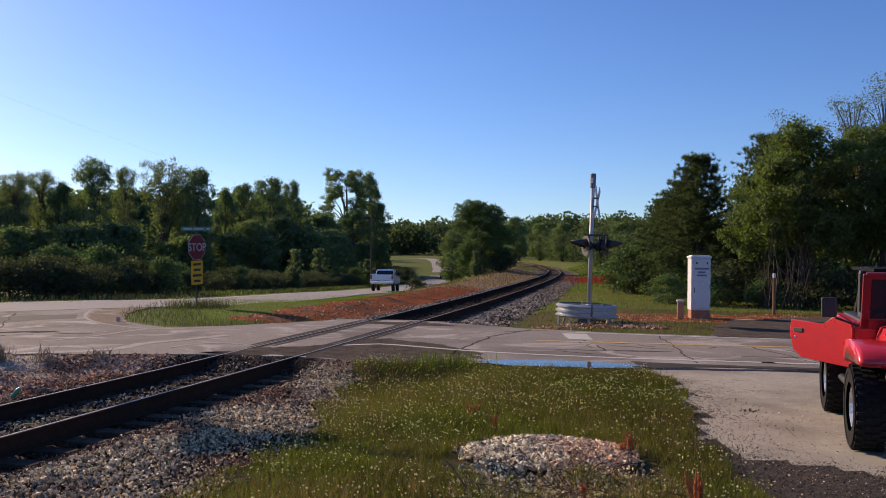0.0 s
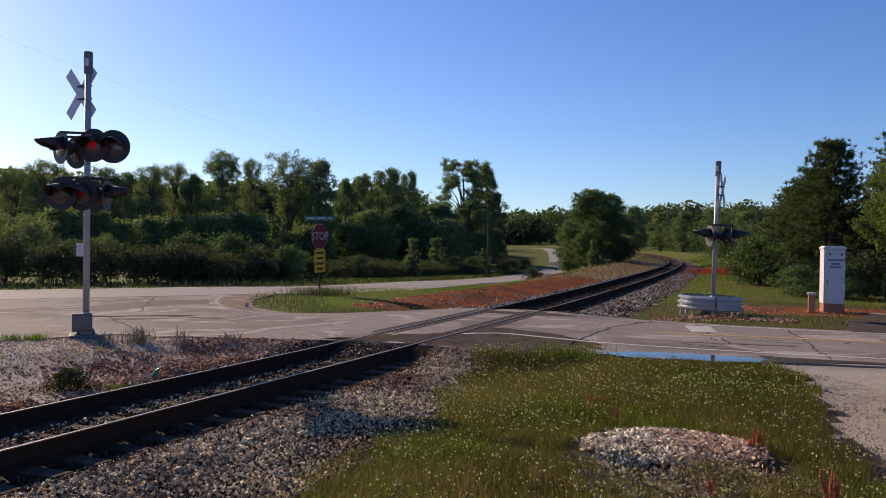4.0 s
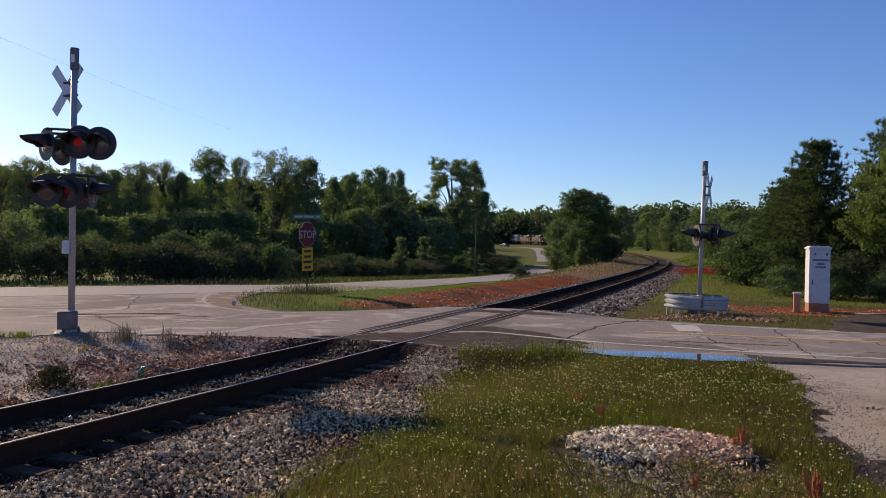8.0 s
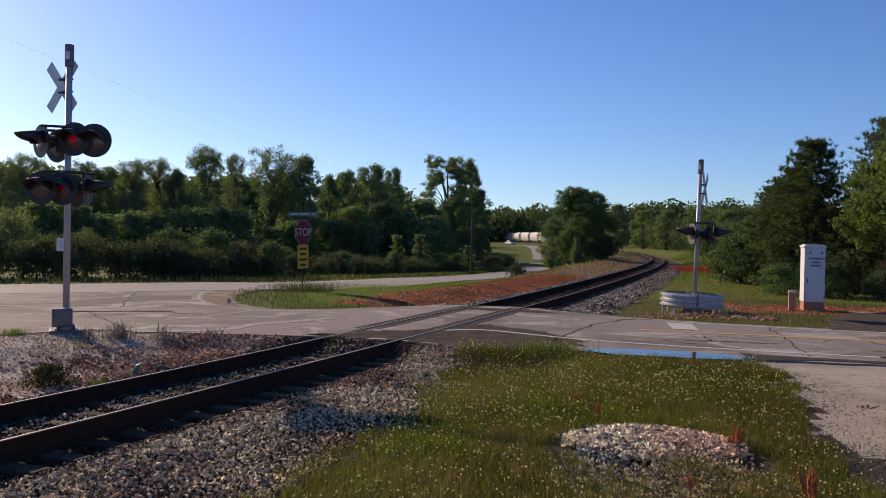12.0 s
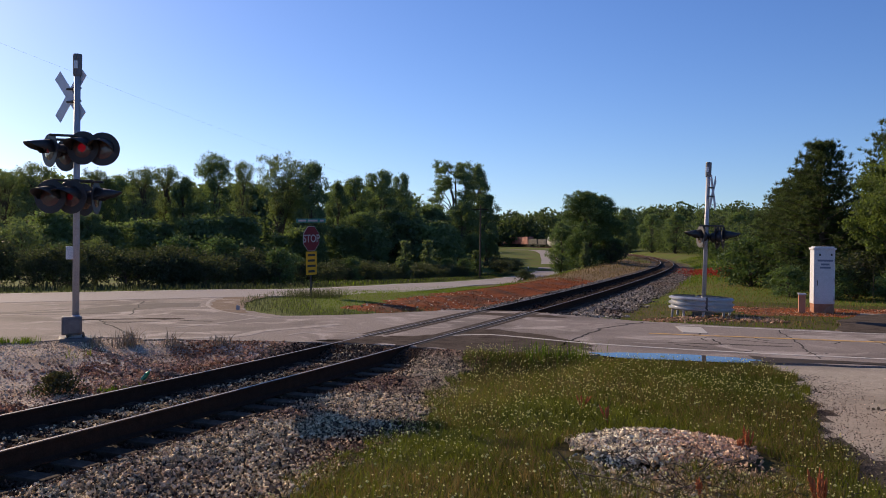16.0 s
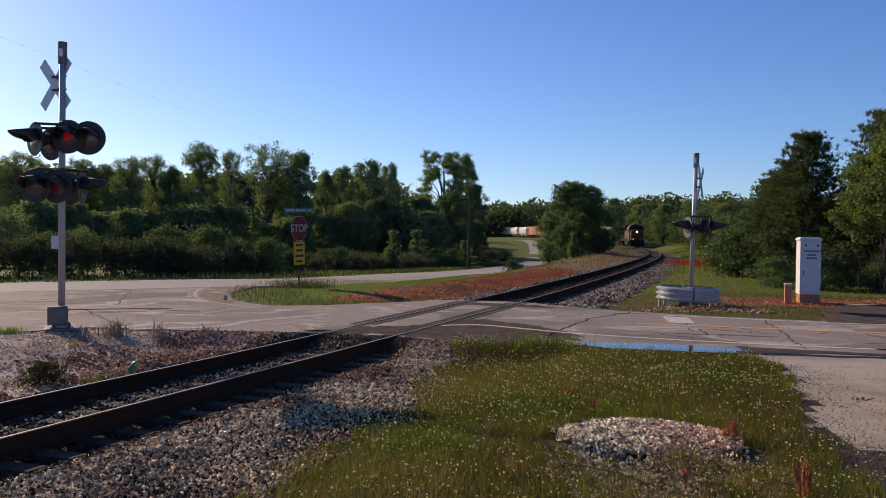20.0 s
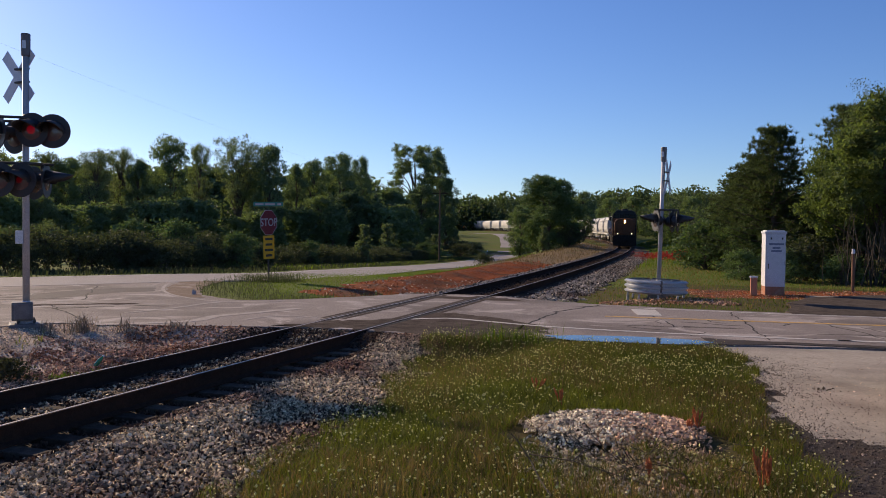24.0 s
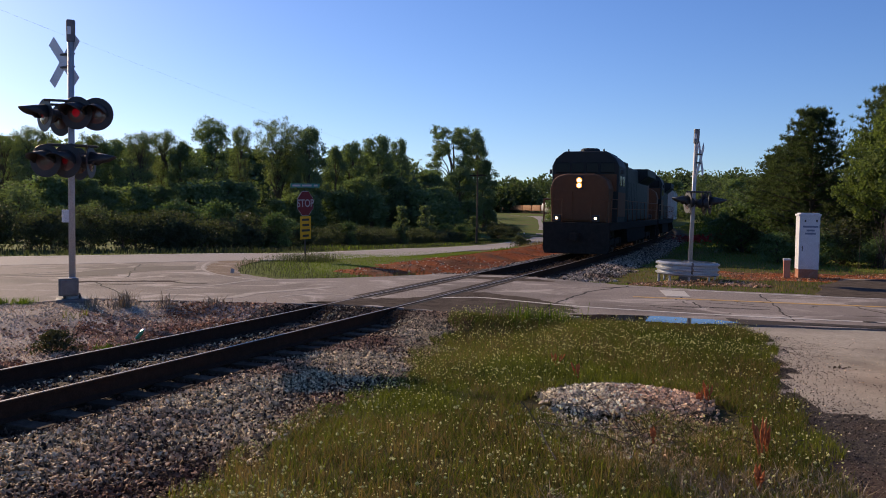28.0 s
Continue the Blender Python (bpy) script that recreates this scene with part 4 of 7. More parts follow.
# signal cabinet
def cabinet(at, yaw):
    t = empty("signal_cabinet", pose(*at, 0, 0, yaw), "white steel signal cabinet on a concrete base", "cabinet")
    bm = B()
    box(bm, (0, 0, 0.08), (0.6, 0.58, 0.34), bevel=0.02)
    part("base", bm, surface("rusty_brick_base", (0.26, 0.11, 0.065), (0.40, 0.21, 0.14), 7, 0.85, 0.4, c3=(0.32, 0.28, 0.25), big=3.0, cover=0.35), t, "rusty reddish base")
    bm = B()
    box(bm, (0, 0, 1.09), (0.62, 0.6, 1.70), bevel=0.015)
    part("body", bm, M_CABINET, t)
    bm = B()
    box(bm, (0, 0, 1.97), (0.68, 0.66, 0.07), bevel=0.02)
    box(bm, (0, 0, 2.015), (0.58, 0.56, 0.05), bevel=0.02)
    part("roof", bm, M_CABINET, t)
    bm = B()
    box(bm, (0, -0.308, 1.09), (0.55, 0.02, 1.58), bevel=0.008)
    d = part("door", bm, M_CABINET, t)
    bm = B()
    for z, w in ((1.60, 0.46), (1.48, 0.24), (1.38, 0.32)):
        box(bm, (0.02, -0.32, z), (w, 0.004, 0.06))
    part("writing", bm, M_SIGN_TEXT, d, "grey-blue writing bars")
    bm = B()
    rod(bm, (-0.22, -0.315, 0.95), (-0.22, -0.37, 0.95), 0.014, seg=8)
    box(bm, (-0.22, -0.375, 0.9), (0.025, 0.015, 0.16), bevel=0.004)
    part("handle", bm, M_DARK_STEEL, d)
    for z in (0.4, 1.0, 1.6):
        bm = B()
        rod(bm, (0.285, -0.318, z - 0.06), (0.285, -0.318, z + 0.06), 0.014, seg=8)
        part("hinge", bm, M_GALV, d)
    for x in (-0.14, 0.2):
        bm = B()
        box(bm, (x, -0.318, 1.78), (0.05, 0.02, 0.07), bevel=0.005)
        part("vent", bm, M_DARK_STEEL, d)
    return t


M_SIGN_TEXT = paint("grey_blue_print", (0.16, 0.19, 0.27), 0.5)
cabinet((8.72, 28.55, -0.02), -5)
# low pedestal beside the cabinet
ped = empty("utility_pedestal", pose(8.0, 28.15, -0.05, 0, 0, -10), "low white utility pedestal with orange sides beside the cabinet", "utility pedestal")
bm = B()
box(bm, (0, 0, 0.28), (0.2, 0.16, 0.56), bevel=0.015)
part("body", bm, paint("weathered_orange", (0.55, 0.22, 0.12), 0.6), ped)
bm = B()
box(bm, (0, 0, 0.58), (0.24, 0.2, 0.06), bevel=0.02)
part("cap", bm, M_CABINET, ped)
# marker post beside the trees
mk = empty("marker_post", pose(11.9, 30.3, -0.05), "weathered wooden marker post with a pale top", "post")
bm = B()
rod(bm, (0, 0, -0.1), (0, 0, 1.3), 0.055, 0.05, 10)
part("post", bm, surface("weathered_post", (0.13, 0.075, 0.05), (0.22, 0.13, 0.085), 8, 0.9, 0.4), mk)
bm = B()
rod(bm, (0, 0, 1.3), (0, 0, 1.46), 0.058, 0.05, 10)
part("top", bm, M_CABINET, mk)
# stub of a broken marker at the island's nose
sb = empty("marker_stub", pose(-8.85, 24.3, 0.0, 0, 8, 20), "short broken white marker stub on bare earth", "marker")
part("stub", prism(B(), [(-0.05, -0.02), (0.05, -0.02), (0.055, 0.1), (0.03, 0.14), (0.01, 0.1), (-0.03, 0.15), (-0.055, 0.12)], 0.03, bevel=0.004), M_DULL_WHITE, sb)
# delineator by the county road
for dx, dy in ((-1.6, 84),):
    dl = empty("delineator_post", pose(dx, dy, float(ground_z(dx, dy)) - 0.02), "thin dark roadside delineator post in the verge", "post")
    bm = B()
    box(bm, (0, 0, 0.75), (0.07, 0.03, 1.5), bevel=0.005)
    part("post", bm, M_DARK_STEEL, dl)
    bm = B()
    box(bm, (0, -0.02, 1.38), (0.09, 0.01, 0.16), bevel=0.004)
    part("reflector", bm, M_SIGN_WHITE, dl)
# utility pole in front of the far trees
up = empty("utility_pole", pose(-8.0, 107, float(ground_z(-8.0, 107)) - 0.1), "tall dark wooden utility pole beside the county road", "utility pole")
bm = B()
rod(bm, (0, 0, 0), (0, 0, 9.2), 0.13, 0.09, 10)
part("pole", bm, M_TIE, up)
bm = B()
box(bm, (0, 0, 8.6), (2.0, 0.1, 0.12), bevel=0.01)
part("crossarm", bm, M_TIE, up)
# overhead cable that sags towards that pole
top = np.array([-8.0, 107, float(ground_z(-8.0, 107)) + 8.7])
end = np.array([-17.6, 12.0, 8.7])
bm = B()
pts = [end + (top - end) * k / 24 + np.array([0, 0, -1.1 * 4 * (k / 24) * (1 - k / 24)]) for k in range(25)]
for a, b in zip(pts, pts[1:]):
    rod(bm, a, b, 0.0018, seg=5, caps=False)
tagged(part("overhead_cable", bm, M_DARK_STEEL), "thin overhead cable sagging across the sky", "cable")
cp = empty("utility_pole", pose(-17.6, 12.0, -0.1), "dark wooden utility pole beside the road", "utility pole")
part("pole", rod(B(), (0, 0, 0), (0, 0, 9.0), 0.15, 0.1, 10), M_TIE, cp)


# ---------------------------------------------------------------- trees
def unit(v):
    return v / np.maximum(np.linalg.norm(v, axis=-1, keepdims=True), 1e-9)


def leaf_cloud(rg, centers, size, droop=0.2, long=1.7):
    """Folded four-cornered leaves at the centres, facing every way but mostly up and out."""
    n = len(centers)
    a = unit(rg.normal(size=(n, 3)) + np.array([0, 0, -droop]))
    nrm = unit(rg.normal(size=(n, 3)) + np.array([0, 0, 0.6]))
    b = unit(np.cross(nrm, a))
    c = np.cross(a, b)
    s = (size * rg.uniform(0.6, 1.35, (n, 1)))
    p0, p2 = centers - a * s * long * 0.5, centers + a * s * long * 0.5
    p1, p3 = centers + b * s * 0.45 + c * s * 0.12, centers - b * s * 0.45 + c * s * 0.12
    v = np.stack([p0, p1, p2, p3], 1).reshape(-1, 3)
    k = np.arange(n)[:, None] * 4
    return v, k + np.array([[0, 1, 2, 3]])


def limb(vs, fs, pts, r0, r1, seg=6):
    """A bent tapering limb through points."""
    base = sum(len(v) for v in vs)
    n = len(pts)
    ring = []
    for i, p in enumerate(pts):
        d = unit(np.array(pts[min(i + 1, n - 1)]) - np.array(pts[max(i - 1, 0)]))
        q = unit(np.cross(d, [0.31, 0.95, 0.02]))
        w = np.cross(d, q)
        r = r0 + (r1 - r0) * i / (n - 1)
        for k in range(seg):
            t = 2 * math.pi * k / seg
            ring.append(np.array(p) + r * (math.cos(t) * q + math.sin(t) * w))
    vs.append(np.array(ring))
    fs.append(np.array([(base + i * seg + k, base + i * seg + (k + 1) % seg, base + (i + 1) * seg + (k + 1) % seg, base + (i + 1) * seg + k) for i in range(n - 1) for k in range(seg)]))


def broad_tree(name, seed, height, spread, bare, clumps, per, leaf, clump_r, mat, label, lean=0.0, airy=0.0, narrow=0.0, category="tree", nl=13, lobe=(0.26, 0.44), vase=0.0, thin=1.0, twigs=26):
    """Trunk and forking limbs that end in clumps of single leaves; bare: the height below the crown."""
    rg = np.random.default_rng(seed)
    t = empty(name, Matrix.Identity(4), label, category)
    vs, fs = [], []
    top = height * 0.8
    tr = height * 0.018 + 0.04
    trunk = [np.array([lean * z * z / height + 0.12 * math.sin(z * 0.9 + seed), 0.1 * math.cos(z * 0.7 + seed), z]) for z in np.linspace(-0.2, top, 8)]
    limb(vs, fs, trunk, tr * (0.4 + 0.6 * thin), tr * 0.25 * thin, 8)
    cs = []
    # lobes of foliage at the limbs' ends give the crown an uneven outline with gaps
    lobes = [(0.0, 0.0, height - 0.34 * spread, 0.34 * spread)]
    for i in range(nl):
        k = (i + rg.uniform(0.2, 0.8)) / nl
        a = i * 2.4 + rg.uniform(-0.5, 0.5)
        pr = math.sin(math.pi * (0.16 + 0.76 * k)) ** 0.7 * (1 - vase) + vase * (0.25 + 0.75 * min(1.0, 1.25 * k))
        if narrow:
            pr *= 1 - narrow * k
        rr = spread * pr * rg.uniform(0.4, 1.0 - lobe[1] * 0.45)
        lr = spread * rg.uniform(*lobe) * (1 - 0.5 * narrow * k)
        lobes.append((rr * math.cos(a), rr * math.sin(a), bare + lr * 0.5 + (height - bare - 1.3 * lr) * k, lr))
    wts = np.array([l[3] ** 2 for l in lobes])
    wts /= wts.sum()
    for _ in range(clumps):
        lx, ly, lz, lr = lobes[rg.choice(len(lobes), p=wts)]
        d = unit(rg.normal(size=3) + np.array([0, 0, 0.25]))
        p = np.array([lx, ly, lz]) + d * lr * rg.uniform(0.55, 1.05) * np.array([1, 1, 0.85])
        p[2] = np.clip(p[2], bare * 0.9, height)
        cs.append(p)
    cs = np.array(cs)
    for p in cs[:: max(1, len(cs) // twigs)]:
        z0 = np.clip(p[2] - abs(rg.normal()) * 0.25 * height - 0.1 * np.hypot(p[0], p[1]), bare * 0.6, top * 0.95)
        i = min(int((z0 + 0.2) / (top + 0.2) * 7), 6)
        s0 = trunk[i]
        m1 = s0 * 0.55 + p * 0.45 + np.array([0, 0, 0.04 * height])
        limb(vs, fs, [s0, m1, p], tr * 0.34 * thin, tr * 0.07 * thin, 5)
    raw("trunk", np.vstack(vs), np.vstack(fs), M_BARK, t, "dark trunk and forking limbs")
    n = clumps * per
    ci = rg.integers(len(cs), size=n)
    off = np.clip(rg.normal(size=(n, 3)), -1.5, 1.5) * clump_r * np.array([1, 1, 0.7])
    pts = cs[ci] + off * rg.uniform(0.4, 1.0, (n, 1))
    pts[:, 2] = np.maximum(pts[:, 2], bare * 0.5 + 0.05)
    if airy:
        pts = pts[rg.random(n) > airy]
    v, f = leaf_cloud(rg, pts, leaf)
    raw("crown", v, f, mat, t)
    return t


def pine_tree(name, seed, height, spread, label):
    """A pine: whorls of limbs that carry upturned tufts of needles."""
    rg = np.random.default_rng(seed)
    t = empty(name, Matrix.Identity(4), label, "pine tree")
    vs, fs, tufts = [], [], []
    limb(vs, fs, [np.array([0.05 * math.sin(z), 0.04 * math.cos(z), z]) for z in np.linspace(-0.2, height * 0.97, 8)], 0.17, 0.03, 8)
    z = 0.5
    while z < height * 0.97:
        k = z / height
        ln = spread * (1 - k) ** 0.75 * rg.uniform(0.75, 1.1) + 0.15
        for a in np.arange(0, 2 * math.pi, 2 * math.pi / rg.integers(5, 8)) + rg.uniform(0, 3):
            le = ln * rg.uniform(0.65, 1.15)
            p = [np.array([0, 0, z]), np.array([0.5 * le * math.cos(a), 0.5 * le * math.sin(a), z + 0.05 * le]), np.array([le * math.cos(a), le * math.sin(a), z + 0.22 * le])]
            limb(vs, fs, p, 0.045 * (1 - k) + 0.012, 0.008, 4)
            for f in np.arange(0.25, 1.02, 0.1):
                c = p[0] * (1 - f) ** 2 + p[1] * 2 * f * (1 - f) + p[2] * f * f
                for _ in range(3):
                    tufts.append(c + rg.normal(size=3) * np.array([0.16, 0.16, 0.09]))
        z += rg.uniform(0.22, 0.36)
    raw("trunk", np.vstack(vs), np.vstack(fs), M_BARK, t, "rough dark trunk and limbs")
    tufts = np.array(tufts)
    n = len(tufts) * 20
    c = np.repeat(tufts, 20, 0)
    d = unit(rg.normal(size=(n, 3)) + np.array([0, 0, 1.5]))
    w = unit(np.cross(d, rg.normal(size=(n, 3)))) * 0.012
    ln = rg.uniform(0.12, 0.26, (n, 1))
    v = np.stack([c - w, c + w, c + d * ln], 1).reshape(-1, 3)
    f = np.arange(n)[:, None] * 3 + np.array([[0, 1, 2]])
    raw("needles", v, f, M_NEEDLE, t)
    return t


def planted(x, y, yaw=0.0, s=1.0, sz=None, sink=0.08):
    return pose(x, y, float(ground_z(x, y)) - sink, 0, 0, yaw) @ Matrix.Diagonal((s, s, sz or s, 1))


def put_tree(proto, x, y, h, yaw, wide=1.0):
    """A copy of a tree scaled to height h."""
    k = h / proto["tall"]
    return copy_thing(proto, planted(x, y, yaw, k * wide, k))


def kind_of(ob, tall):
    ob["tall"] = tall
    return ob


# one tree of each kind, the rest are copies
oak = kind_of(broad_tree("tree", 1, 9.5, 3.1, 0.8, 300, 52, 0.125, 0.4, M_LEAF, "tall leafy green tree at the edge of the woods", nl=24, lobe=(0.16, 0.34)), 9.5)
oak2 = kind_of(broad_tree("tree", 2, 10.0, 2.9, 1.0, 300, 54, 0.125, 0.4, M_LEAF_DARK, "tall dark green tree at the edge of the woods", nl=24, lobe=(0.17, 0.36)), 10.0)
airy = kind_of(broad_tree("tree", 3, 10.0, 2.9, 2.0, 300, 50, 0.095, 0.36, M_LEAF_PALE, "slender tree with sparse pale spring leaves", airy=0.2, nl=44, lobe=(0.13, 0.26), vase=0.5, thin=0.6, twigs=80), 10.0)
stem_tree = kind_of(broad_tree("tree", 14, 10.0, 2.6, 1.0, 320, 50, 0.11, 0.38, M_LEAF, "upright leafy tree with ascending limbs", airy=0.05, nl=40, lobe=(0.18, 0.32), vase=0.35, thin=0.7, twigs=60), 10.0)
vase_tree = kind_of(broad_tree("tree", 15, 10.0, 3.4, 4.2, 300, 50, 0.10, 0.36, M_LEAF_PALE, "fan-shaped tree with sparse leaves on spreading limbs", airy=0.1, nl=40, lobe=(0.13, 0.26), vase=0.9, thin=0.6, twigs=80), 10.0)
crest_tree = kind_of(broad_tree("tree", 16, 13.5, 4.0, 2.0, 500, 56, 0.115, 0.32, M_LEAF_DARK, "tallest dark tree with a spreading gappy crest", nl=40, lobe=(0.15, 0.28), vase=0.45), 13.5)
cedar = kind_of(broad_tree("tree", 4, 8.0, 1.5, 0.3, 200, 56, 0.125, 0.42, M_LEAF_DARK, "narrow dark evergreen tree", narrow=0.7), 8.0)
thick = kind_of(broad_tree("tree", 17, 8.0, 3.0, 0.3, 120, 26, 0.3, 0.7, M_LEAF, "dense dark tree inside the woods", nl=18, lobe=(0.2, 0.4)), 8.0)
bush = kind_of(broad_tree("bush", 5, 2.4, 1.5, 0.1, 80, 40, 0.09, 0.28, M_LEAF_SHADE, "rounded roadside bush with dense leaves", category="bush"), 2.4)
bush2 = kind_of(broad_tree("bush", 6, 2.0, 1.6, 0.05, 66, 36, 0.09, 0.27, M_HEDGE, "low dark tangled roadside bush", category="bush", nl=20, lobe=(0.2, 0.4)), 2.0)
sapling = kind_of(broad_tree("tree", 7, 3.6, 0.8, 0.3, 60, 40, 0.12, 0.25, M_LEAF_PALE, "young pale green sapling", narrow=0.6), 3.6)

rg0 = random.Random(21)
# woods beyond the county road: kind, x, y, height, width
WOODS_EDGE = [(airy, -74.7, 112.4, 15.5, 0.82), (airy, -68.7, 109.9, 16.2, 0.80), (oak, -71.6, 124.8, 15.3, 0.72), (airy, -65.2, 119.4, 16.5, 0.57), (oak, -62.1, 119.9, 15.3, 0.65), (airy, -55.7, 114.4, 16.1, 0.66), (airy, -55.1, 120.6, 17.1, 0.57), (oak2, -51.2, 118.1, 14.8, 0.64), (stem_tree, -46.8, 118.5, 18.5, 0.70), (airy, -43.8, 121.9, 18.1, 0.40), (vase_tree, -39.3, 125.6, 19.2, 0.67), (oak2, -33.8, 123.1, 17.7, 0.53), (oak2, -37.2, 128.7, 14.4, 0.69), (oak2, -33.0, 135.3, 15.9, 0.51), (oak, -31.2, 139.9, 17.1, 0.66), (oak2, -27.8, 144.9, 18.8, 0.73), (oak2, -24.8, 148.4, 18.6, 0.45)]
WOODS_TALL = [(oak, -27.3, 126.8, 9.5, 1.22), (oak2, -23.9, 133.2, 10.5, 1.49), (oak, -27.4, 178.2, 12.5, 1.19), (oak2, -23.4, 182.3, 13.7, 1.02), (crest_tree, -20.9, 200.6, 26.0, 0.95), (oak2, -16.1, 206.6, 24.9, 0.47), (oak2, -13.9, 201.5, 17.5, 0.72), (oak2, -18.6, 193.7, 15.7, 1.11), (cedar, -18.1, 145.9, 9.0, 1.42), (oak2, -11.4, 198.0, 5.4, 0.80), (oak, -14.5, 216.0, 5.5, 0.95)]
for i, (p, x, y, h, wide) in enumerate(WOODS_EDGE + WOODS_TALL):
    put_tree(p, x, y, h * (0.92 if i < len(WOODS_EDGE) else 0.97), rg0.uniform(0, 360), wide * 1.12)
# trees further off, along the road
for p, x, y, h in ((oak, -13.0, 222, 5.0), (oak2, -16.0, 240, 6), (oak2, -13.4, 152, 3.4), (oak, -12.6, 136, 3.2), (oak, 2.2, 117, 7.2), (oak2, 3.4, 122, 8.0), (oak2, 12.5, 138, 8.0)):
    put_tree(p, x, y, h, rg0.uniform(0, 360), 1.0)
# dark trees close behind that fill the gaps
for i in range(24):
    f = i / 23
    put_tree(thick, -96 + 80 * f + rg0.uniform(-1.2, 1.2), 138 + 52 * f + rg0.uniform(-4, 4), rg0.uniform(14.0, 16.0) + 1.6 * f - 45 * max(0.0, f - 0.8), rg0.uniform(0, 360), rg0.uniform(0.9, 1.15))
# undergrowth in the shade before the trunks
for i in range(22):
    f = i / 21
    put_tree((thick, oak2, thick)[i % 3], -64 + 47 * f + rg0.uniform(-1, 1), 92 + 44 * f + rg0.uniform(-3, 3), rg0.uniform(5.6, 8.0), rg0.uniform(0, 360), 1.2)
# hedge along the far side of the county road
for i in range(104):
    d = 56 + i * 1.05 + rg0.uniform(-0.3, 0.3)
    x, y, z = road_at(d)
    x2, y2, _ = road_at(d + 1)
    hx, hy = (x2 - x), (y2 - y)
    near_part = y < 48
    off = 7.6 + rg0.uniform(0, 0.6) + (1.4 if i % 2 else 0)
    h = rg0.uniform(1.25, 1.75) if near_part else rg0.uniform(1.0, 1.5)
    put_tree(bush2, x - hy * off, y + hx * off, h + (0.35 if i % 2 else 0), rg0.uniform(0, 360), 0.95)
# lighter bushes that stand out of it
for x, y, h in ((-18.6, 42.6, 2.7), (-17.2, 44.4, 2.8), (-14.6, 46.6, 2.2), (-23.6, 40.2, 2.2), (-15.8, 53, 2.0), (-14.0, 62, 2.0)):
    put_tree(bush, x, y, h, rg0.uniform(0, 360), 0.9)
for x, y, h in ((-10.6, 114, 2.6), (-9.4, 118, 2.2), (-12.6, 113, 2.6)):
    put_tree(bush, x, y, h, rg0.uniform(0, 360), 0.9)
for x, y, h in ((-7.2, 140, 2.4), (-6.6, 150, 2.2), (-5.9, 162, 2.2), (-8.4, 158, 3.0), (-6.2, 174, 2.4)):
    put_tree(bush2, x, y, h, rg0.uniform(0, 360), 1.3)
for x, y, h in ((-15.2, 112, 4.8), (-14.6, 114, 3.6), (-9.6, 120, 3.6)):
    put_tree(sapling, x, y, h, rg0.uniform(0, 360))

pale_bush = kind_of(broad_tree("bush", 18, 4.0, 2.4, 0.1, 110, 40, 0.11, 0.36, M_LEAF_PALE, "sunlit yellow-green bush behind the hedge", category="bush", nl=20, lobe=(0.2, 0.36)), 4.0)
pale_bush.matrix_world = planted(-33.5, 52, 20)
put_tree(bush, 10.6, 45.8, 2.7, 60, 1.2), put_tree(bush, 11.6, 43.6, 2.5, 160, 1.2), put_tree(bush, 12.0, 47.6, 3.2, 250, 1.2), put_tree(bush, 12.8, 40.6, 2.0, 20, 1.1)
put_tree(pale_bush, -37.5, 54, 4.6, 100), put_tree(pale_bush, -30.5, 56, 3.0, 200, 0.8)

# grey shrub on the near verge of the county road
put_tree(bush2, -1.9, 80, 1.25, 30, 0.9), put_tree(bush2, -1.3, 82, 0.9, 130, 0.9)
# the broad tree between the road and the track
mid_tree = kind_of(broad_tree("tree", 11, 9.2, 4.2, 0.5, 760, 70, 0.11, 0.34, M_LEAF_SHADE, "broad dense dark green tree between the road and the railway", nl=26, lobe=(0.2, 0.36)), 9.2)
mid_tree.matrix_world = planted(5.4, 105, 20, 1.12, 0.99)
put_tree(bush, 5.0, 101, 2.4, 40), put_tree(sapling, 4.5, 99.5, 3.0, 10), put_tree(bush2, 7.8, 103, 2.6, 80), put_tree(bush, 4.2, 106, 2.6, 80)
put_tree(bush2, 8.6, 107, 2.2, 10)
# trees right of the track, far to near
for p, x, y, h in ((oak, 30, 205, 9.5), (oak, 27, 225, 10), (oak2, 24, 250, 11), (oak, 18, 275, 11), (oak2, 34, 190, 10), (oak, 33, 170, 9), (airy, 30, 150, 8), (oak, 28, 132, 7), (oak2, 33, 128, 8.5), (oak, 27, 112, 5.8),
                   (oak, 30, 108, 6.2), (oak, 26, 96, 5.2), (oak2, 29, 92, 6), (oak, 24, 84, 4.6), (oak2, 28, 78, 5.6), (oak, 21.5, 72, 4.2), (oak, 25, 66, 5.0), (oak2, 22, 62, 4.4), (oak2, 20, 58, 4.6), (oak, 24, 54, 5.6),
                   (bush, 16.0, 60, 3.2), (bush, 17.4, 55, 3.2), (bush, 15.2, 52, 2.8), (bush2, 14.0, 48.5, 2.4), (bush, 18.6, 65, 3.2), (bush, 20.4, 80, 3.4), (bush, 22.6, 95, 3.4), (bush2, 24, 108, 3.2), (bush, 24.5, 125, 3.6), (bush, 27, 145, 3.8)):
    put_tree(p, x, y, h, rg0.uniform(0, 360), 1.15)
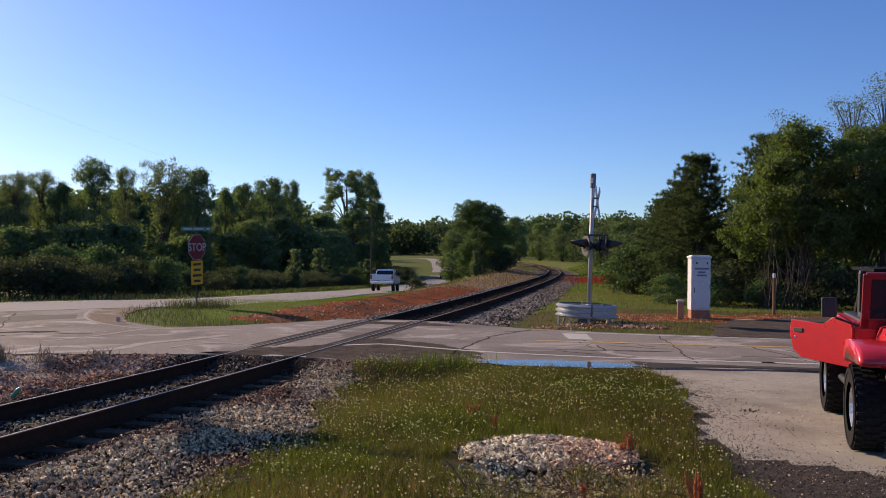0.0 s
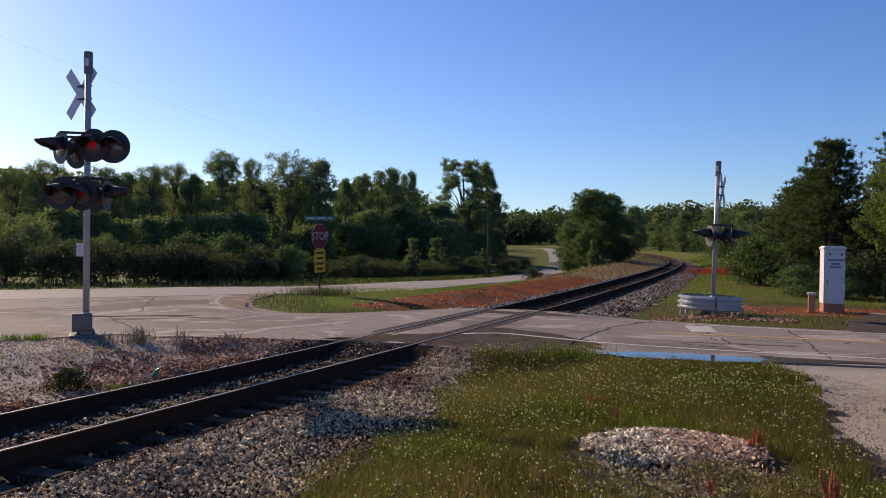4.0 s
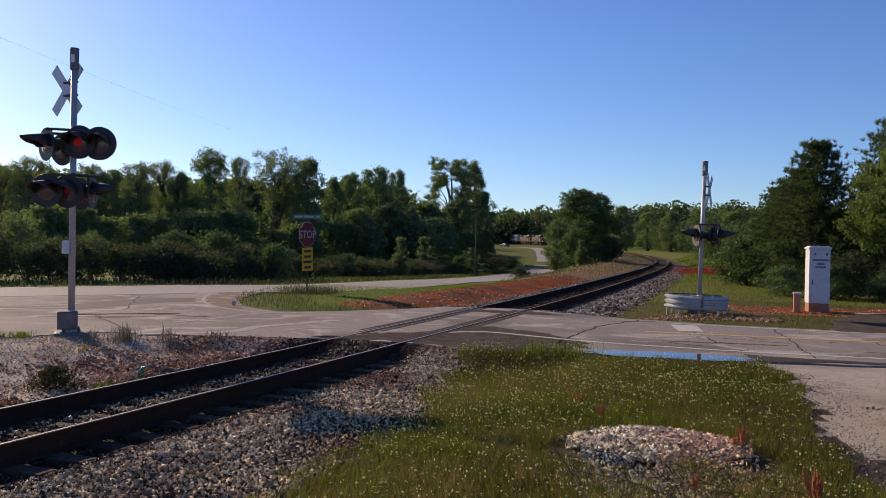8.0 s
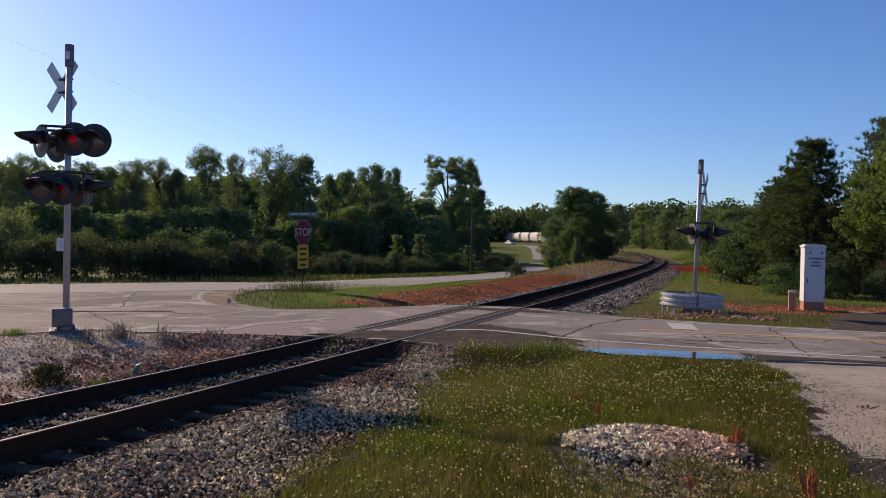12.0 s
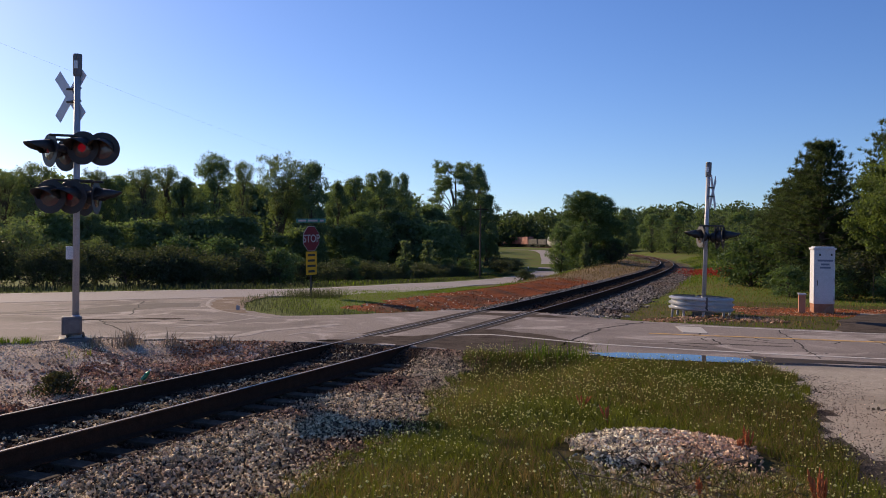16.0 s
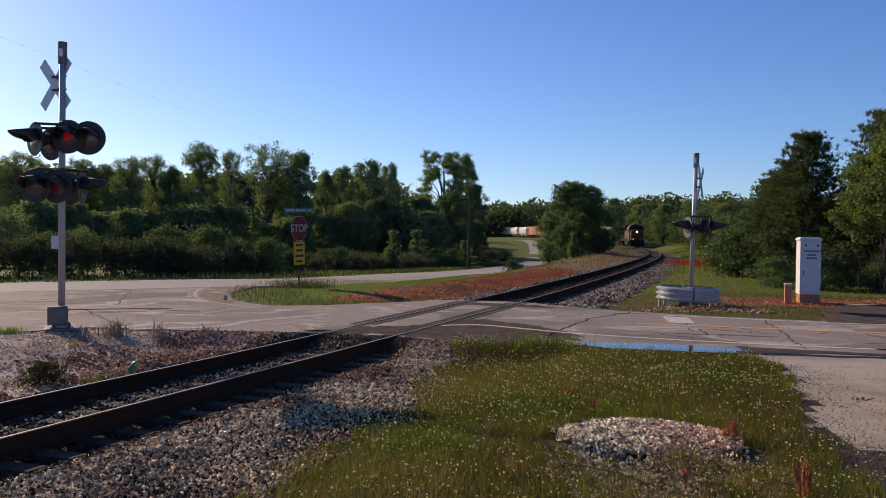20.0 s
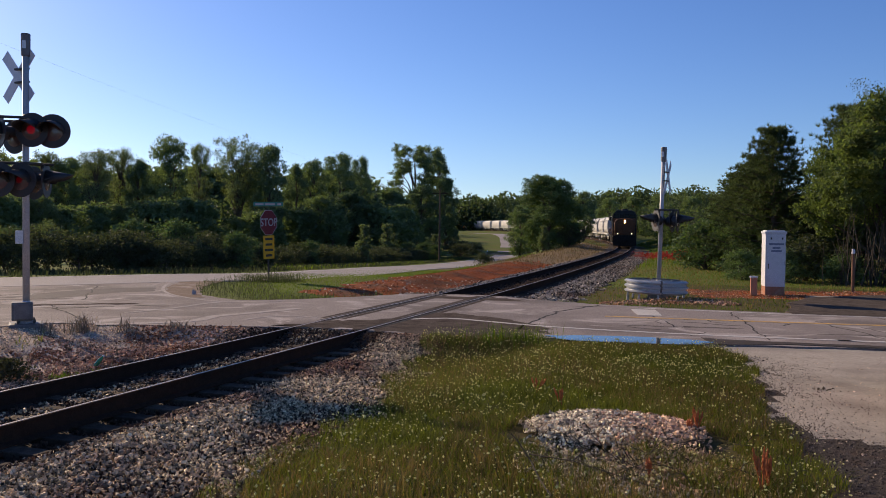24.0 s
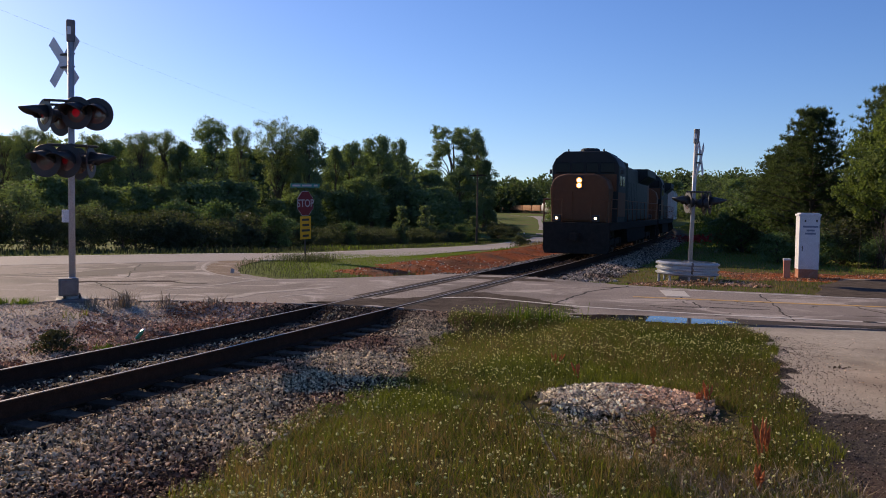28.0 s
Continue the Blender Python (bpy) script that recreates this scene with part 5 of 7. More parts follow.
# the pine and the near trees by the cabinet
pine = kind_of(pine_tree("pine_tree", 8, 6.9, 3.3, "dark long-needled pine behind the signal cabinet"), 6.9)
pine.matrix_world = planted(12.9, 42.5, 0, 1.12, 1.06)
put_tree(pine, 12.3, 46.6, 5.0, 130, 1.2), put_tree(pine, 12.9, 45.0, 5.8, 70, 1.2), put_tree(pine, 16.4, 41.5, 6.4, 220, 1.1), put_tree(pine, 17.5, 45, 8.2, 60, 1.1)
pear = kind_of(broad_tree("tree", 9, 7.6, 3.0, 1.9, 620, 70, 0.082, 0.27, M_LEAF_OLIVE, "rounded glossy green tree with many thin stems"), 7.6)
pear.matrix_world = planted(15.1, 35.2, 0, 1.05, 1.0)

# thin grey stems of the thicket under the rounded tree
rgt = np.random.default_rng(41)
vs, fs = [], []
for k in range(70):
    bx, by = 14.4 + rgt.normal() * 1.0, 34.3 + rgt.normal() * 0.5
    bz = float(ground_z(bx, by)) - 0.05
    ln = rgt.uniform(1.4, 3.4)
    tip = np.array([bx + rgt.normal() * 0.32, by + rgt.normal() * 0.3, bz + ln])
    limb(vs, fs, [np.array([bx, by, bz]), np.array([bx, by, bz]) * 0.5 + tip * 0.5 + rgt.normal(size=3) * 0.12, tip], rgt.uniform(0.012, 0.03), 0.006, 5)
tagged(raw("bare_stems", np.vstack(vs), np.vstack(fs), M_TWIG), "dull bare stems crowded under the rounded tree", "brush", kind="stuff")
put_tree(pear, 18.0, 36.5, 7.8, 140), put_tree(pear, 21.5, 34, 7.2, 250)
twiggy = kind_of(broad_tree("tree", 19, 10.0, 2.2, 3.0, 260, 26, 0.05, 0.3, M_LEAF_PALE, "tall thin tree with fine bare twigs and few leaves", airy=0.3, nl=40, lobe=(0.10, 0.22), vase=0.2, thin=0.3, twigs=130), 10.0)
twiggy.matrix_world = planted(19.8, 41, 10)
put_tree(twiggy, 22.4, 43, 11.4, 100), put_tree(twiggy, 17.6, 43, 9.4, 200)
for x, y, h in ((11.2, 35.6, 1.5), (12.4, 36.4, 1.9), (13.2, 34.6, 1.3), (15.6, 33.8, 1.6), (17.4, 34, 1.8), (19.5, 33, 1.8), (9.9, 36.8, 1.4)):
    put_tree(bush2 if h > 1.5 else bush, x, y, h, rg0.uniform(0, 360), 1.2)
# the prototypes stand as trees of the woods too
for ob, x, y in ((oak, -98, 106), (oak2, -104, 112), (airy, -92, 108), (cedar, -88, 104), (bush, -34, 40), (bush2, -31, 30), (sapling, -12.4, 76), (stem_tree, -95, 120), (vase_tree, -100, 126), (crest_tree, -112, 130), (thick, -82, 110)):
    ob.matrix_world = planted(x, y, 30)


# wooded hills in the distance
def woods_stuff(name, seed, n, place, size, label):
    rg = np.random.default_rng(seed)
    pts = place(rg, n)
    v, f = leaf_cloud(rg, pts, size)
    return tagged(raw(name, v, f, M_FARWOOD), label, "woods", kind="stuff")


def ridge(rg, n):
    """Crowns side by side on a far slope."""
    k = 420
    a = rg.uniform(-0.62, 0.62, k)
    d = rg.uniform(430, 600, k)
    cx_, cy_ = np.sin(a) * d, np.cos(a) * d
    h = rg.uniform(19, 25, k) * (0.85 + 0.15 * np.sin(a * 9))
    i = rg.integers(k, size=n)
    p = unit(rg.normal(size=(n, 3))) * rg.uniform(0.6, 1.0, (n, 1)) * np.column_stack([h[i] * 0.45, h[i] * 0.45, h[i] * 0.5])
    p += np.column_stack([cx_[i], cy_[i], ground_z(cx_[i], cy_[i]) + h[i] * 0.5])
    return p


woods_stuff("far_woods", 31, 200000, ridge, 1.15, "distant wooded ridge hazy green")


def thicket(x0, x1, y0, y1, k, h0, h1, clear):
    """Crowns standing close together over a stretch of land."""
    def place(rg, n):
        cx_, cy_ = rg.uniform(x0, x1, k), rg.uniform(y0, y1, k)
        u, s = track_us(cx_, cy_)
        ok = clear(cx_, cy_, u)
        cx_, cy_ = cx_[ok], cy_[ok]
        h = rg.uniform(h0, h1, len(cx_))
        i = rg.integers(len(cx_), size=n)
        p = unit(rg.normal(size=(n, 3))) * rg.uniform(0.55, 1.0, (n, 1)) * np.column_stack([h[i] * 0.38, h[i] * 0.38, h[i] * 0.52])
        p += np.column_stack([cx_[i], cy_[i], ground_z(cx_[i], cy_[i]) + h[i] * 0.5])
        return p
    return place


woods_stuff("woods", 32, 110000, thicket(14, 80, 120, 320, 190, 5.5, 9.0, lambda x, y, u: u > 6), 0.27, "green woods along the far side of the railway")
woods_stuff("woods", 33, 70000, thicket(-110, 0, 130, 420, 240, 8, 12.5, lambda x, y, u: (x < np.interp(y, [p[1] for p in ROAD[2:]], [p[0] for p in ROAD[2:]]) - 20) & (u < -32) & (y < 300)), 0.5, "green woods beyond the county road")
woods_stuff("woods", 34, 85000, thicket(14, 70, 62, 150, 130, 3.6, 5.6, lambda x, y, u: u > 6.5), 0.18, "low green thicket beside the railway")


# ---------------------------------------------------------------- ties, stones, grass
def jagged_stones(rg, pts, r0, r1):
    """Crushed stones: eight-faced shards with every corner knocked about."""
    n = len(pts)
    c = np.array([(1, 0, 0), (-1, 0, 0), (0, 1, 0), (0, -1, 0), (0, 0, 1), (0, 0, -1)], float)
    v = c[None] * rg.uniform(0.7, 1.5, (n, 6, 1)) + rg.normal(size=(n, 6, 3)) * 0.28
    v *= rg.uniform(0.6, 1.15, (n, 1, 3)) * rg.uniform(r0, r1, (n, 1, 1))
    q = unit(rg.normal(size=(n, 4)))
    w, x, y, z = q.T
    m = np.stack([1 - 2 * (y * y + z * z), 2 * (x * y - z * w), 2 * (x * z + y * w), 2 * (x * y + z * w), 1 - 2 * (x * x + z * z), 2 * (y * z - x * w), 2 * (x * z - y * w), 2 * (y * z + x * w), 1 - 2 * (x * x + y * y)], -1).reshape(n, 3, 3)
    v = np.einsum("nij,nkj->nki", m, v) + pts[:, None]
    f = np.array([(0, 2, 4), (2, 1, 4), (1, 3, 4), (3, 0, 4), (2, 0, 5), (1, 2, 5), (3, 1, 5), (0, 3, 5)])
    return v.reshape(-1, 3), (np.arange(n)[:, None, None] * 6 + f[None]).reshape(-1, 3)


def track_pts(s, u):
    out = np.array([track(a) for a in s])
    return out[:, 0] + np.cos(out[:, 2]) * u, out[:, 1] - np.sin(out[:, 2]) * u


rgs = np.random.default_rng(77)


def ballast(n, s0, s1, u0, u1, r0, r1, lift, keep=None):
    s, u = rgs.uniform(s0, s1, n), rgs.uniform(u0, u1, n)
    x, y = track_pts(s, u)
    k = ~inside(x, y, PAVE) & np.isin(zone(x, y), (1, 5))
    if keep is not None:
        k &= keep(x, y, u, s)
    x, y = x[k], y[k]
    g = ground_z(x, y)
    return np.column_stack([x, y, g + rgs.uniform(-0.01, 1, len(x)) * np.where(g > -0.2, min(lift, 0.03), lift)])


stones = np.vstack([ballast(96000, -7, 9, 1.2, 4.9, 0.02, 0.04, 0.04), ballast(5200, -7, 9, -0.45, 0.62, 0.02, 0.04, 0.055)])
su, ss_ = track_us(stones[:, 0], stones[:, 1])
dirty = rgs.random(len(stones)) < 0.5 * ease(su, 2.0, 3.2) * (0.6 + 0.4 * wobble(stones[:, 0], stones[:, 1], 1.6, 2))
v, f = jagged_stones(rgs, stones[dirty], 0.009, 0.025)
tagged(raw("ballast_stones", v, f, M_RUST_SHADE_GRIT), "dirty brown ballast stones towards the grass", "gravel", kind="stuff")
stones = stones[~dirty]
v, f = jagged_stones(rgs, stones, 0.009, 0.027)
tagged(raw("ballast_stones", v, f, M_STONE), "grey and reddish crushed ballast stones round the track", "gravel", kind="stuff")
# rusty ballast along the rails, darkened to fill in the rails' shadow band
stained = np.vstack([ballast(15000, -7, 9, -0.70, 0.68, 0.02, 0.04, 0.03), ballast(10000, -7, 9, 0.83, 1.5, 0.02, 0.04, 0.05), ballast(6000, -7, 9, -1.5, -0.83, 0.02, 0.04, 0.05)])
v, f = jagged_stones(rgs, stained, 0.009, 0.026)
tagged(raw("stained_ballast", v, f, M_RUST_SHADE_GRIT), "rusty ballast along the rails with their shade in its colour", "gravel", kind="stuff")
fine = ballast(56000, -7, 9, -9.0, -1.2, 0.01, 0.02, 0.016)
fu, fs_ = track_us(fine[:, 0], fine[:, 1])
ragged_edge = 0.7 * wobble(fine[:, 0], fine[:, 1], 0.9, 2.4) + 0.5 * wobble(fine[:, 0], fine[:, 1], 2.6, 1.0) + rgs.normal(size=len(fine)) * 0.35
brown = (fine[:, 0] + ragged_edge > -7.5) | (fu + 0.5 * ragged_edge > -1.8)
v, f = jagged_stones(rgs, fine[brown], 0.009, 0.034)
tagged(raw("rubble", v, f, M_RUBBLE), "reddish brown rubble between the track and the asphalt", "gravel", kind="stuff")
fine = fine[~brown]
v, f = jagged_stones(rgs, fine, 0.005, 0.018)
tagged(raw("fine_gravel", v, f, M_STONE_FINE), "finer pale dusty gravel beside the crossing signal", "gravel", kind="stuff")
far_st = np.vstack([ballast(15000, 15, 62, 1.0, 3.2, 0.03, 0.05, 0.04), ballast(4000, 15, 50, -1.9, -0.9, 0.03, 0.05, 0.04)])
v, f = jagged_stones(rgs, far_st, 0.025, 0.055)
tagged(raw("ballast_stones", v, f, M_STONE_FAR), "dusty grey ballast stones beyond the crossing", "gravel", kind="stuff")
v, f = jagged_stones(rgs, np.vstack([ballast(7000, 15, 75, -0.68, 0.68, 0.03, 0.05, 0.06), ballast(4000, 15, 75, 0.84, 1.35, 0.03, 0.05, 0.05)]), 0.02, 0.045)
tagged(raw("stained_ballast", v, f, M_RUST_SHADE_GRIT), "dark ballast between the rails beyond the road", "gravel", kind="stuff")


# heap of pale stone in the grass
def heap_z(x, y):
    d = np.hypot((x - 1.2) / 1.2, (y - 8.75) / 1.15)
    return 0.13 * np.clip(1 - d * d, 0, 1)


k = rgs.uniform(-1, 1, (24000, 2))
px, py = 1.16 + k[:, 0] * 1.3, 8.9 + k[:, 1] * 0.95 + 0.14 * k[:, 0]
ok = rgs.random(24000) < np.exp(-(np.hypot(k[:, 0], k[:, 1]) / (0.72 + 0.16 * wobble(px, py, 2.6, 1))) ** 6)
px, py = px[ok], py[ok]
hp = np.column_stack([px, py, ground_z(px, py) + heap_z(px, py) + rgs.uniform(-0.02, 0.03, len(px))])
rosy = px + 0.25 * wobble(px, py, 1.5, 4) + rgs.normal(size=len(px)) * 0.25 > 1.3
v, f = jagged_stones(rgs, hp[~rosy], 0.010, 0.026)
tagged(raw("stone_heap", v, f, M_PILE), "low heap of pale crushed stone in the grass", "gravel", kind="stuff")
v, f = jagged_stones(rgs, hp[rosy], 0.009, 0.024)
tagged(raw("stone_heap", v, f, M_PILE_RED), "salmon-coloured end of the stone heap", "gravel", kind="stuff")
bm = B()
lathe(bm, [(1.05, -0.12), (0.7, -0.02), (0.4, 0.04), (0.0, 0.07)], 28)
bmesh.ops.transform(bm, matrix=pose(1.2, 8.8, float(ground_z(1.2, 8.8)) - 0.02) @ Matrix.Diagonal((1.05, 0.9, 1, 1)), verts=bm.verts[:])
smoothed(tagged(part("stone_heap_core", bm, M_GRAVEL), "gravelly mound under the stone heap", "gravel", kind="structure"))
# stones strewn through the straw before it
n = 5200
qa, qr = rgs.uniform(0, 2 * math.pi, n), rgs.random(n) ** 0.6
lx, ly = 1.2 + 1.05 * qr * np.cos(qa), 7.6 + 0.8 * qr * np.sin(qa)
ok = wobble(lx, ly, 2.3, 4) + 0.6 * rgs.normal(size=n) > -0.35
lx, ly = lx[ok], ly[ok]
zs = ground_z(lx, ly) + heap_z(lx, ly) + rgs.uniform(0.0, 0.03, len(lx))
tan_ = lx + rgs.normal(size=len(lx)) * 0.35 > 1.25
for pick, m, label in ((~tan_, M_PILE, "pale stones scattered in the straw before the heap"), (tan_, M_PILE_RED, "salmon stones scattered in the straw before the heap")):
    v, f = jagged_stones(rgs, np.column_stack([lx, ly, zs])[pick], 0.007, 0.021)
    tagged(raw("scattered_stones", v, f, m), label, "gravel", kind="stuff")
# gravel strewn over the driveway
n = 4200
lx, ly = rgs.uniform(2.4, 7.5, n), rgs.uniform(4.5, 14.5, n)
ok = (lx > np.interp(ly, DRIVE_Y, DRIVE_X)) & (rgs.random(n) < np.clip(1.2 - 0.09 * (ly - 5), 0.15, 1) * (0.35 + 0.65 * (wobble(lx, ly, 0.8, 3) > 0)))
lx, ly = lx[ok], ly[ok]
v, f = jagged_stones(rgs, np.column_stack([lx, ly, ground_z(lx, ly) + 0.001]), 0.004, 0.010)
tagged(raw("driveway_gravel", v, f, M_STONE_FINE), "pale loose gravel on the driveway", "gravel", kind="stuff")
# loose stones along the edges
n = 42000
lx, ly = rgs.uniform(1.9, 5.4, n), rgs.uniform(5.0, 14.5, n)
dd = lx - np.interp(ly, DRIVE_Y, DRIVE_X)
ok = (dd > -0.75) & (rgs.random(n) < np.exp(-3.2 * np.maximum(dd - drive_dark(ly) - 0.25 * wobble(lx, ly, 2.2, 1), 0) - 2.5 * np.maximum(-0.35 - dd, 0)))
lx, ly = lx[ok], ly[ok]
v, f = jagged_stones(rgs, np.column_stack([lx, ly, ground_z(lx, ly) + 0.002]), 0.003, 0.009)
tagged(raw("loose_gravel", v, f, M_DARK_GRAVEL), "dark loose gravel along the driveway's ragged edge", "gravel", kind="stuff")
n = 9000
u_, s_ = rgs.uniform(-6.2, -2.0, n), rgs.uniform(15, 45, n)
lx, ly = track_pts(s_, u_)
ok = zone(lx, ly) == 2
lx, ly = lx[ok], ly[ok]
v, f = jagged_stones(rgs, np.column_stack([lx, ly, ground_z(lx, ly) + 0.006]), 0.008, 0.024)
tagged(raw("clay_clods", v, f, M_CLAY), "loose red clay clods on the bank", "clods", kind="stuff")
pick = rgs.random(len(lx)) < 0.1 * (ly < 36)
v, f = jagged_stones(rgs, np.column_stack([lx[pick] + 0.1, ly[pick], ground_z(lx[pick] + 0.1, ly[pick]) + 0.01]), 0.012, 0.04)
tagged(raw("bank_stones", v, f, M_STONE_FINE), "pale stones mixed into the clay bank", "gravel", kind="stuff")
n = 2400
lx, ly = rgs.uniform(6, 14, n), rgs.uniform(26.5, 30.6, n)
ok = zone(lx, ly) == 2
v, f = jagged_stones(rgs, np.column_stack([lx[ok], ly[ok], ground_z(lx[ok], ly[ok]) + 0.006]), 0.008, 0.028)
tagged(raw("loose_stones", v, f, M_RUBBLE), "reddish rubble strewn round the signal cabinet", "gravel", kind="stuff")
n = 2600
lx, ly = rgs.uniform(2.9, 6.6, n), rgs.uniform(24.2, 26.3, n)
ok = ~inside(lx, ly, PAVE) & (rgs.random(n) < np.exp(-1.4 * np.abs(ly - 25.2 + 0.32 * (lx - 4.6))))
v, f = jagged_stones(rgs, np.column_stack([lx[ok], ly[ok], ground_z(lx[ok], ly[ok]) + 0.01]), 0.015, 0.05)
tagged(raw("loose_stones", v, f, M_RUBBLE), "brown loose stones before the guardrail ring", "gravel", kind="stuff")


def blades(rg, x, y, h0, h1, width, lean=0.5):
    """Bent tapering grass blades."""
    n = len(x)
    b = np.column_stack([x, y, ground_z(x, y) + heap_z(x, y) - 0.01])
    h = rg.uniform(h0, h1, (n, 1))
    a = rg.uniform(0, 2 * math.pi, n)
    d = np.column_stack([np.cos(a), np.sin(a), np.zeros(n)])
    w = np.column_stack([-np.sin(a + rg.normal(size=n)), np.cos(a + rg.normal(size=n)), np.zeros(n)]) * (width * rg.uniform(0.6, 1.3, (n, 1)))
    ln = h * lean * rg.uniform(0.1, 1.0, (n, 1))
    mid = b + d * ln * 0.3 + np.array([0, 0, 1]) * h * 0.6
    tip = b + d * ln + np.array([0, 0, 1]) * h
    v = np.stack([b - w, b + w, mid + w * 0.75, mid - w * 0.75, tip], 1).reshape(-1, 3)
    k = np.arange(n)[:, None] * 5
    return v, np.vstack([k + np.array([q]) for q in ((0, 1, 2), (0, 2, 3), (3, 2, 4))])


def meadow(name, n, x0, x1, y0, y1, keep, h0, h1, width, mat, label, lean=0.5, clump=0.0):
    x, y = rgs.uniform(x0, x1, n), rgs.uniform(y0, y1, n)
    if clump:
        c = rgs.integers(0, max(1, n // 24), n)
        x, y = x[c] + rgs.normal(size=n) * clump, y[c] + rgs.normal(size=n) * clump
    u, s = track_us(x, y)
    k = keep(x, y, u, s) & ~inside(x, y, PAVE)
    v, f = blades(rgs, x[k], y[k], h0, h1, width, lean)
    return tagged(raw(name, v, f, mat), label, "grass", kind="stuff")


def in_field(x, y, u, s):
    e = 0.3 * wobble(x, y, 1.7, 0.3) + 0.2 * wobble(x, y, 5.0, 1)
    return (u > field_edge(y) + 0.6 * e) & (x < np.interp(y, DRIVE_Y, DRIVE_X) + 0.3 * e) & (y < 16.9) & (np.hypot((x - 1.2) / 1.2, (y - 8.65) / 1.05) > 0.85 + 0.5 * e) & ~((np.abs(x - 2.35) < 1.5) & (y > 15.42 - 0.13 * (x - 2.0)))


meadow("field_grass", 150000, -3.5, 4.6, 3.6, 17, lambda x, y, u, s: in_field(x, y, u, s) & (wobble(x, y, 0.75, 5.0) < 0.5) & (np.hypot((x - 1.3) / 1.2, (y - 6.7) / 1.5) > 0.75 * rgs.random(len(x)) ** 0.3), 0.03, 0.10, 0.0036, M_GRASS, "olive green field grass around the stone heap", 1.4)
meadow("field_grass", 66000, -3.5, 4.6, 3.6, 17, lambda x, y, u, s: in_field(x, y, u, s) & (np.hypot((x - 1.2) / 1.0, (y - 7.6) / 0.75) > 0.85 * rgs.random(len(x)) ** 0.8), 0.06, 0.17, 0.0036, M_GRASS, "coarse green tufts standing out of the field grass", 1.3, 0.07)
meadow("field_grass", 130000, -3.5, 4.6, 3.6, 17, lambda x, y, u, s: in_field(x, y, u, s) & (wobble(x, y, 0.75, 5.0) > -0.5) & (np.hypot((x - 1.2) / 1.0, (y - 7.6) / 0.75) > 0.85 * rgs.random(len(x)) ** 0.8), 0.04, 0.14, 0.0028, M_GRASS_DRY, "dry brownish stems among the field grass", 1.2)
meadow("tall_grass", 3000, -3.5, 4.6, 3.2, 7.5, in_field, 0.1, 0.24, 0.003, M_GRASS_DRY, "tall straw-coloured seed grass near the heap", 0.5, 0.07)
meadow("straw", 26000, -0.1, 2.7, 5.2, 8.6, lambda x, y, u, s: (np.hypot((x - 1.25) / 1.2, (y - 7.3) / 1.4) < 0.78 + 0.3 * wobble(x, y, 2.2, 3)) & (wobble(x, y, 3.1, 6) > -0.5), 0.015, 0.07, 0.0034, M_STRAW, "pale dead straw lying before the stone heap", 2.6)
meadow("dead_grass", 5000, 0.3, 2.6, 5.2, 6.5, lambda x, y, u, s: wobble(x, y, 1.7, 3.3) > -0.3, 0.04, 0.16, 0.004, M_DEAD, "tangled dead grass on bare ground", 1.6)
meadow("tall_grass", 11000, -3.0, 3.0, 4.0, 17, in_field, 0.07, 0.18, 0.0035, M_GRASS, "taller green tufts in the field", 0.6, 0.12)
meadow("tall_grass", 2600, -1.2, 1.2, 14.9, 17.0, lambda x, y, u, s: rgs.random(len(x)) < np.exp(-2.2 * np.hypot((x - 0.1) / 0.9, (y - 16.0) / 0.8) ** 2), 0.14, 0.4, 0.006, M_GRASS_LUSH, "thick green tuft beside the crossing", 0.6)
meadow("verge_grass", 56000, -10.5, 4, 22.5, 50, lambda x, y, u, s: (u < -2.6) & (zone(x, y) != 2) & (x > np.interp(y, [24, 30, 40, 50], [-10, -10.5, -9.5, -6])) & (edge_gap(x, y) + 0.8 * rgs.random(len(x)) > 1.5), 0.03, 0.085, 0.008, M_GRASS_LUSH, "bright green grass on the island by the stop sign", 0.6)
meadow("verge_grass", 12000, -10.5, 4, 22.5, 34, lambda x, y, u, s: (u < -2.2) & (zone(x, y) != 2) & (edge_gap(x, y) < 2.4), 0.05, 0.22, 0.007, M_HEDGE, "dark weedy grass along the asphalt of the island", 0.7)
meadow("verge_grass", 2200, -9.6, -7.4, 30.4, 32.4, lambda x, y, u, s: rgs.random(len(x)) < np.exp(-np.hypot(x + 8.5, y - 31.3) ** 2), 0.12, 0.42, 0.005, M_HEDGE, "tall weeds round the foot of the stop sign", 0.5)
meadow("verge_grass", 14000, -8, 12, 30, 110, lambda x, y, u, s: (u < -2.0) & (u > -7) & (s > 40), 0.08, 0.22, 0.012, M_TAWNY_GRASS, "dry tawny grass along the railway bank", 0.7)
meadow("verge_grass", 46000, 1, 24, 22, 58, lambda x, y, u, s: (u > 3.0) & (zone(x, y) != 2) & (zone(x, y) != 3), 0.03, 0.09, 0.008, M_GRASS_LUSH, "green verge grass round the far signal", 0.6)
meadow("verge_grass", 12000, 3, 24, 23, 60, lambda x, y, u, s: (u > 2.7) & (zone(x, y) != 3) & ((zone(x, y) != 2) | (rgs.random(len(x)) < 0.3)), 0.05, 0.16, 0.008, M_GRASS_DRY, "dry grass stems in the verge by the cabinet", 0.6)
meadow("roadside_weeds", 2000, -14, -2.8, 11, 17.2, lambda x, y, u, s: (u < -1.6) & ((y > 15.6 - 0.05 * x) | (wobble(x, y, 0.9, 7) > 0.75)), 0.05, 0.2, 0.004, M_DEAD, "thin straw-coloured weeds at the gravel's edge", 0.7)
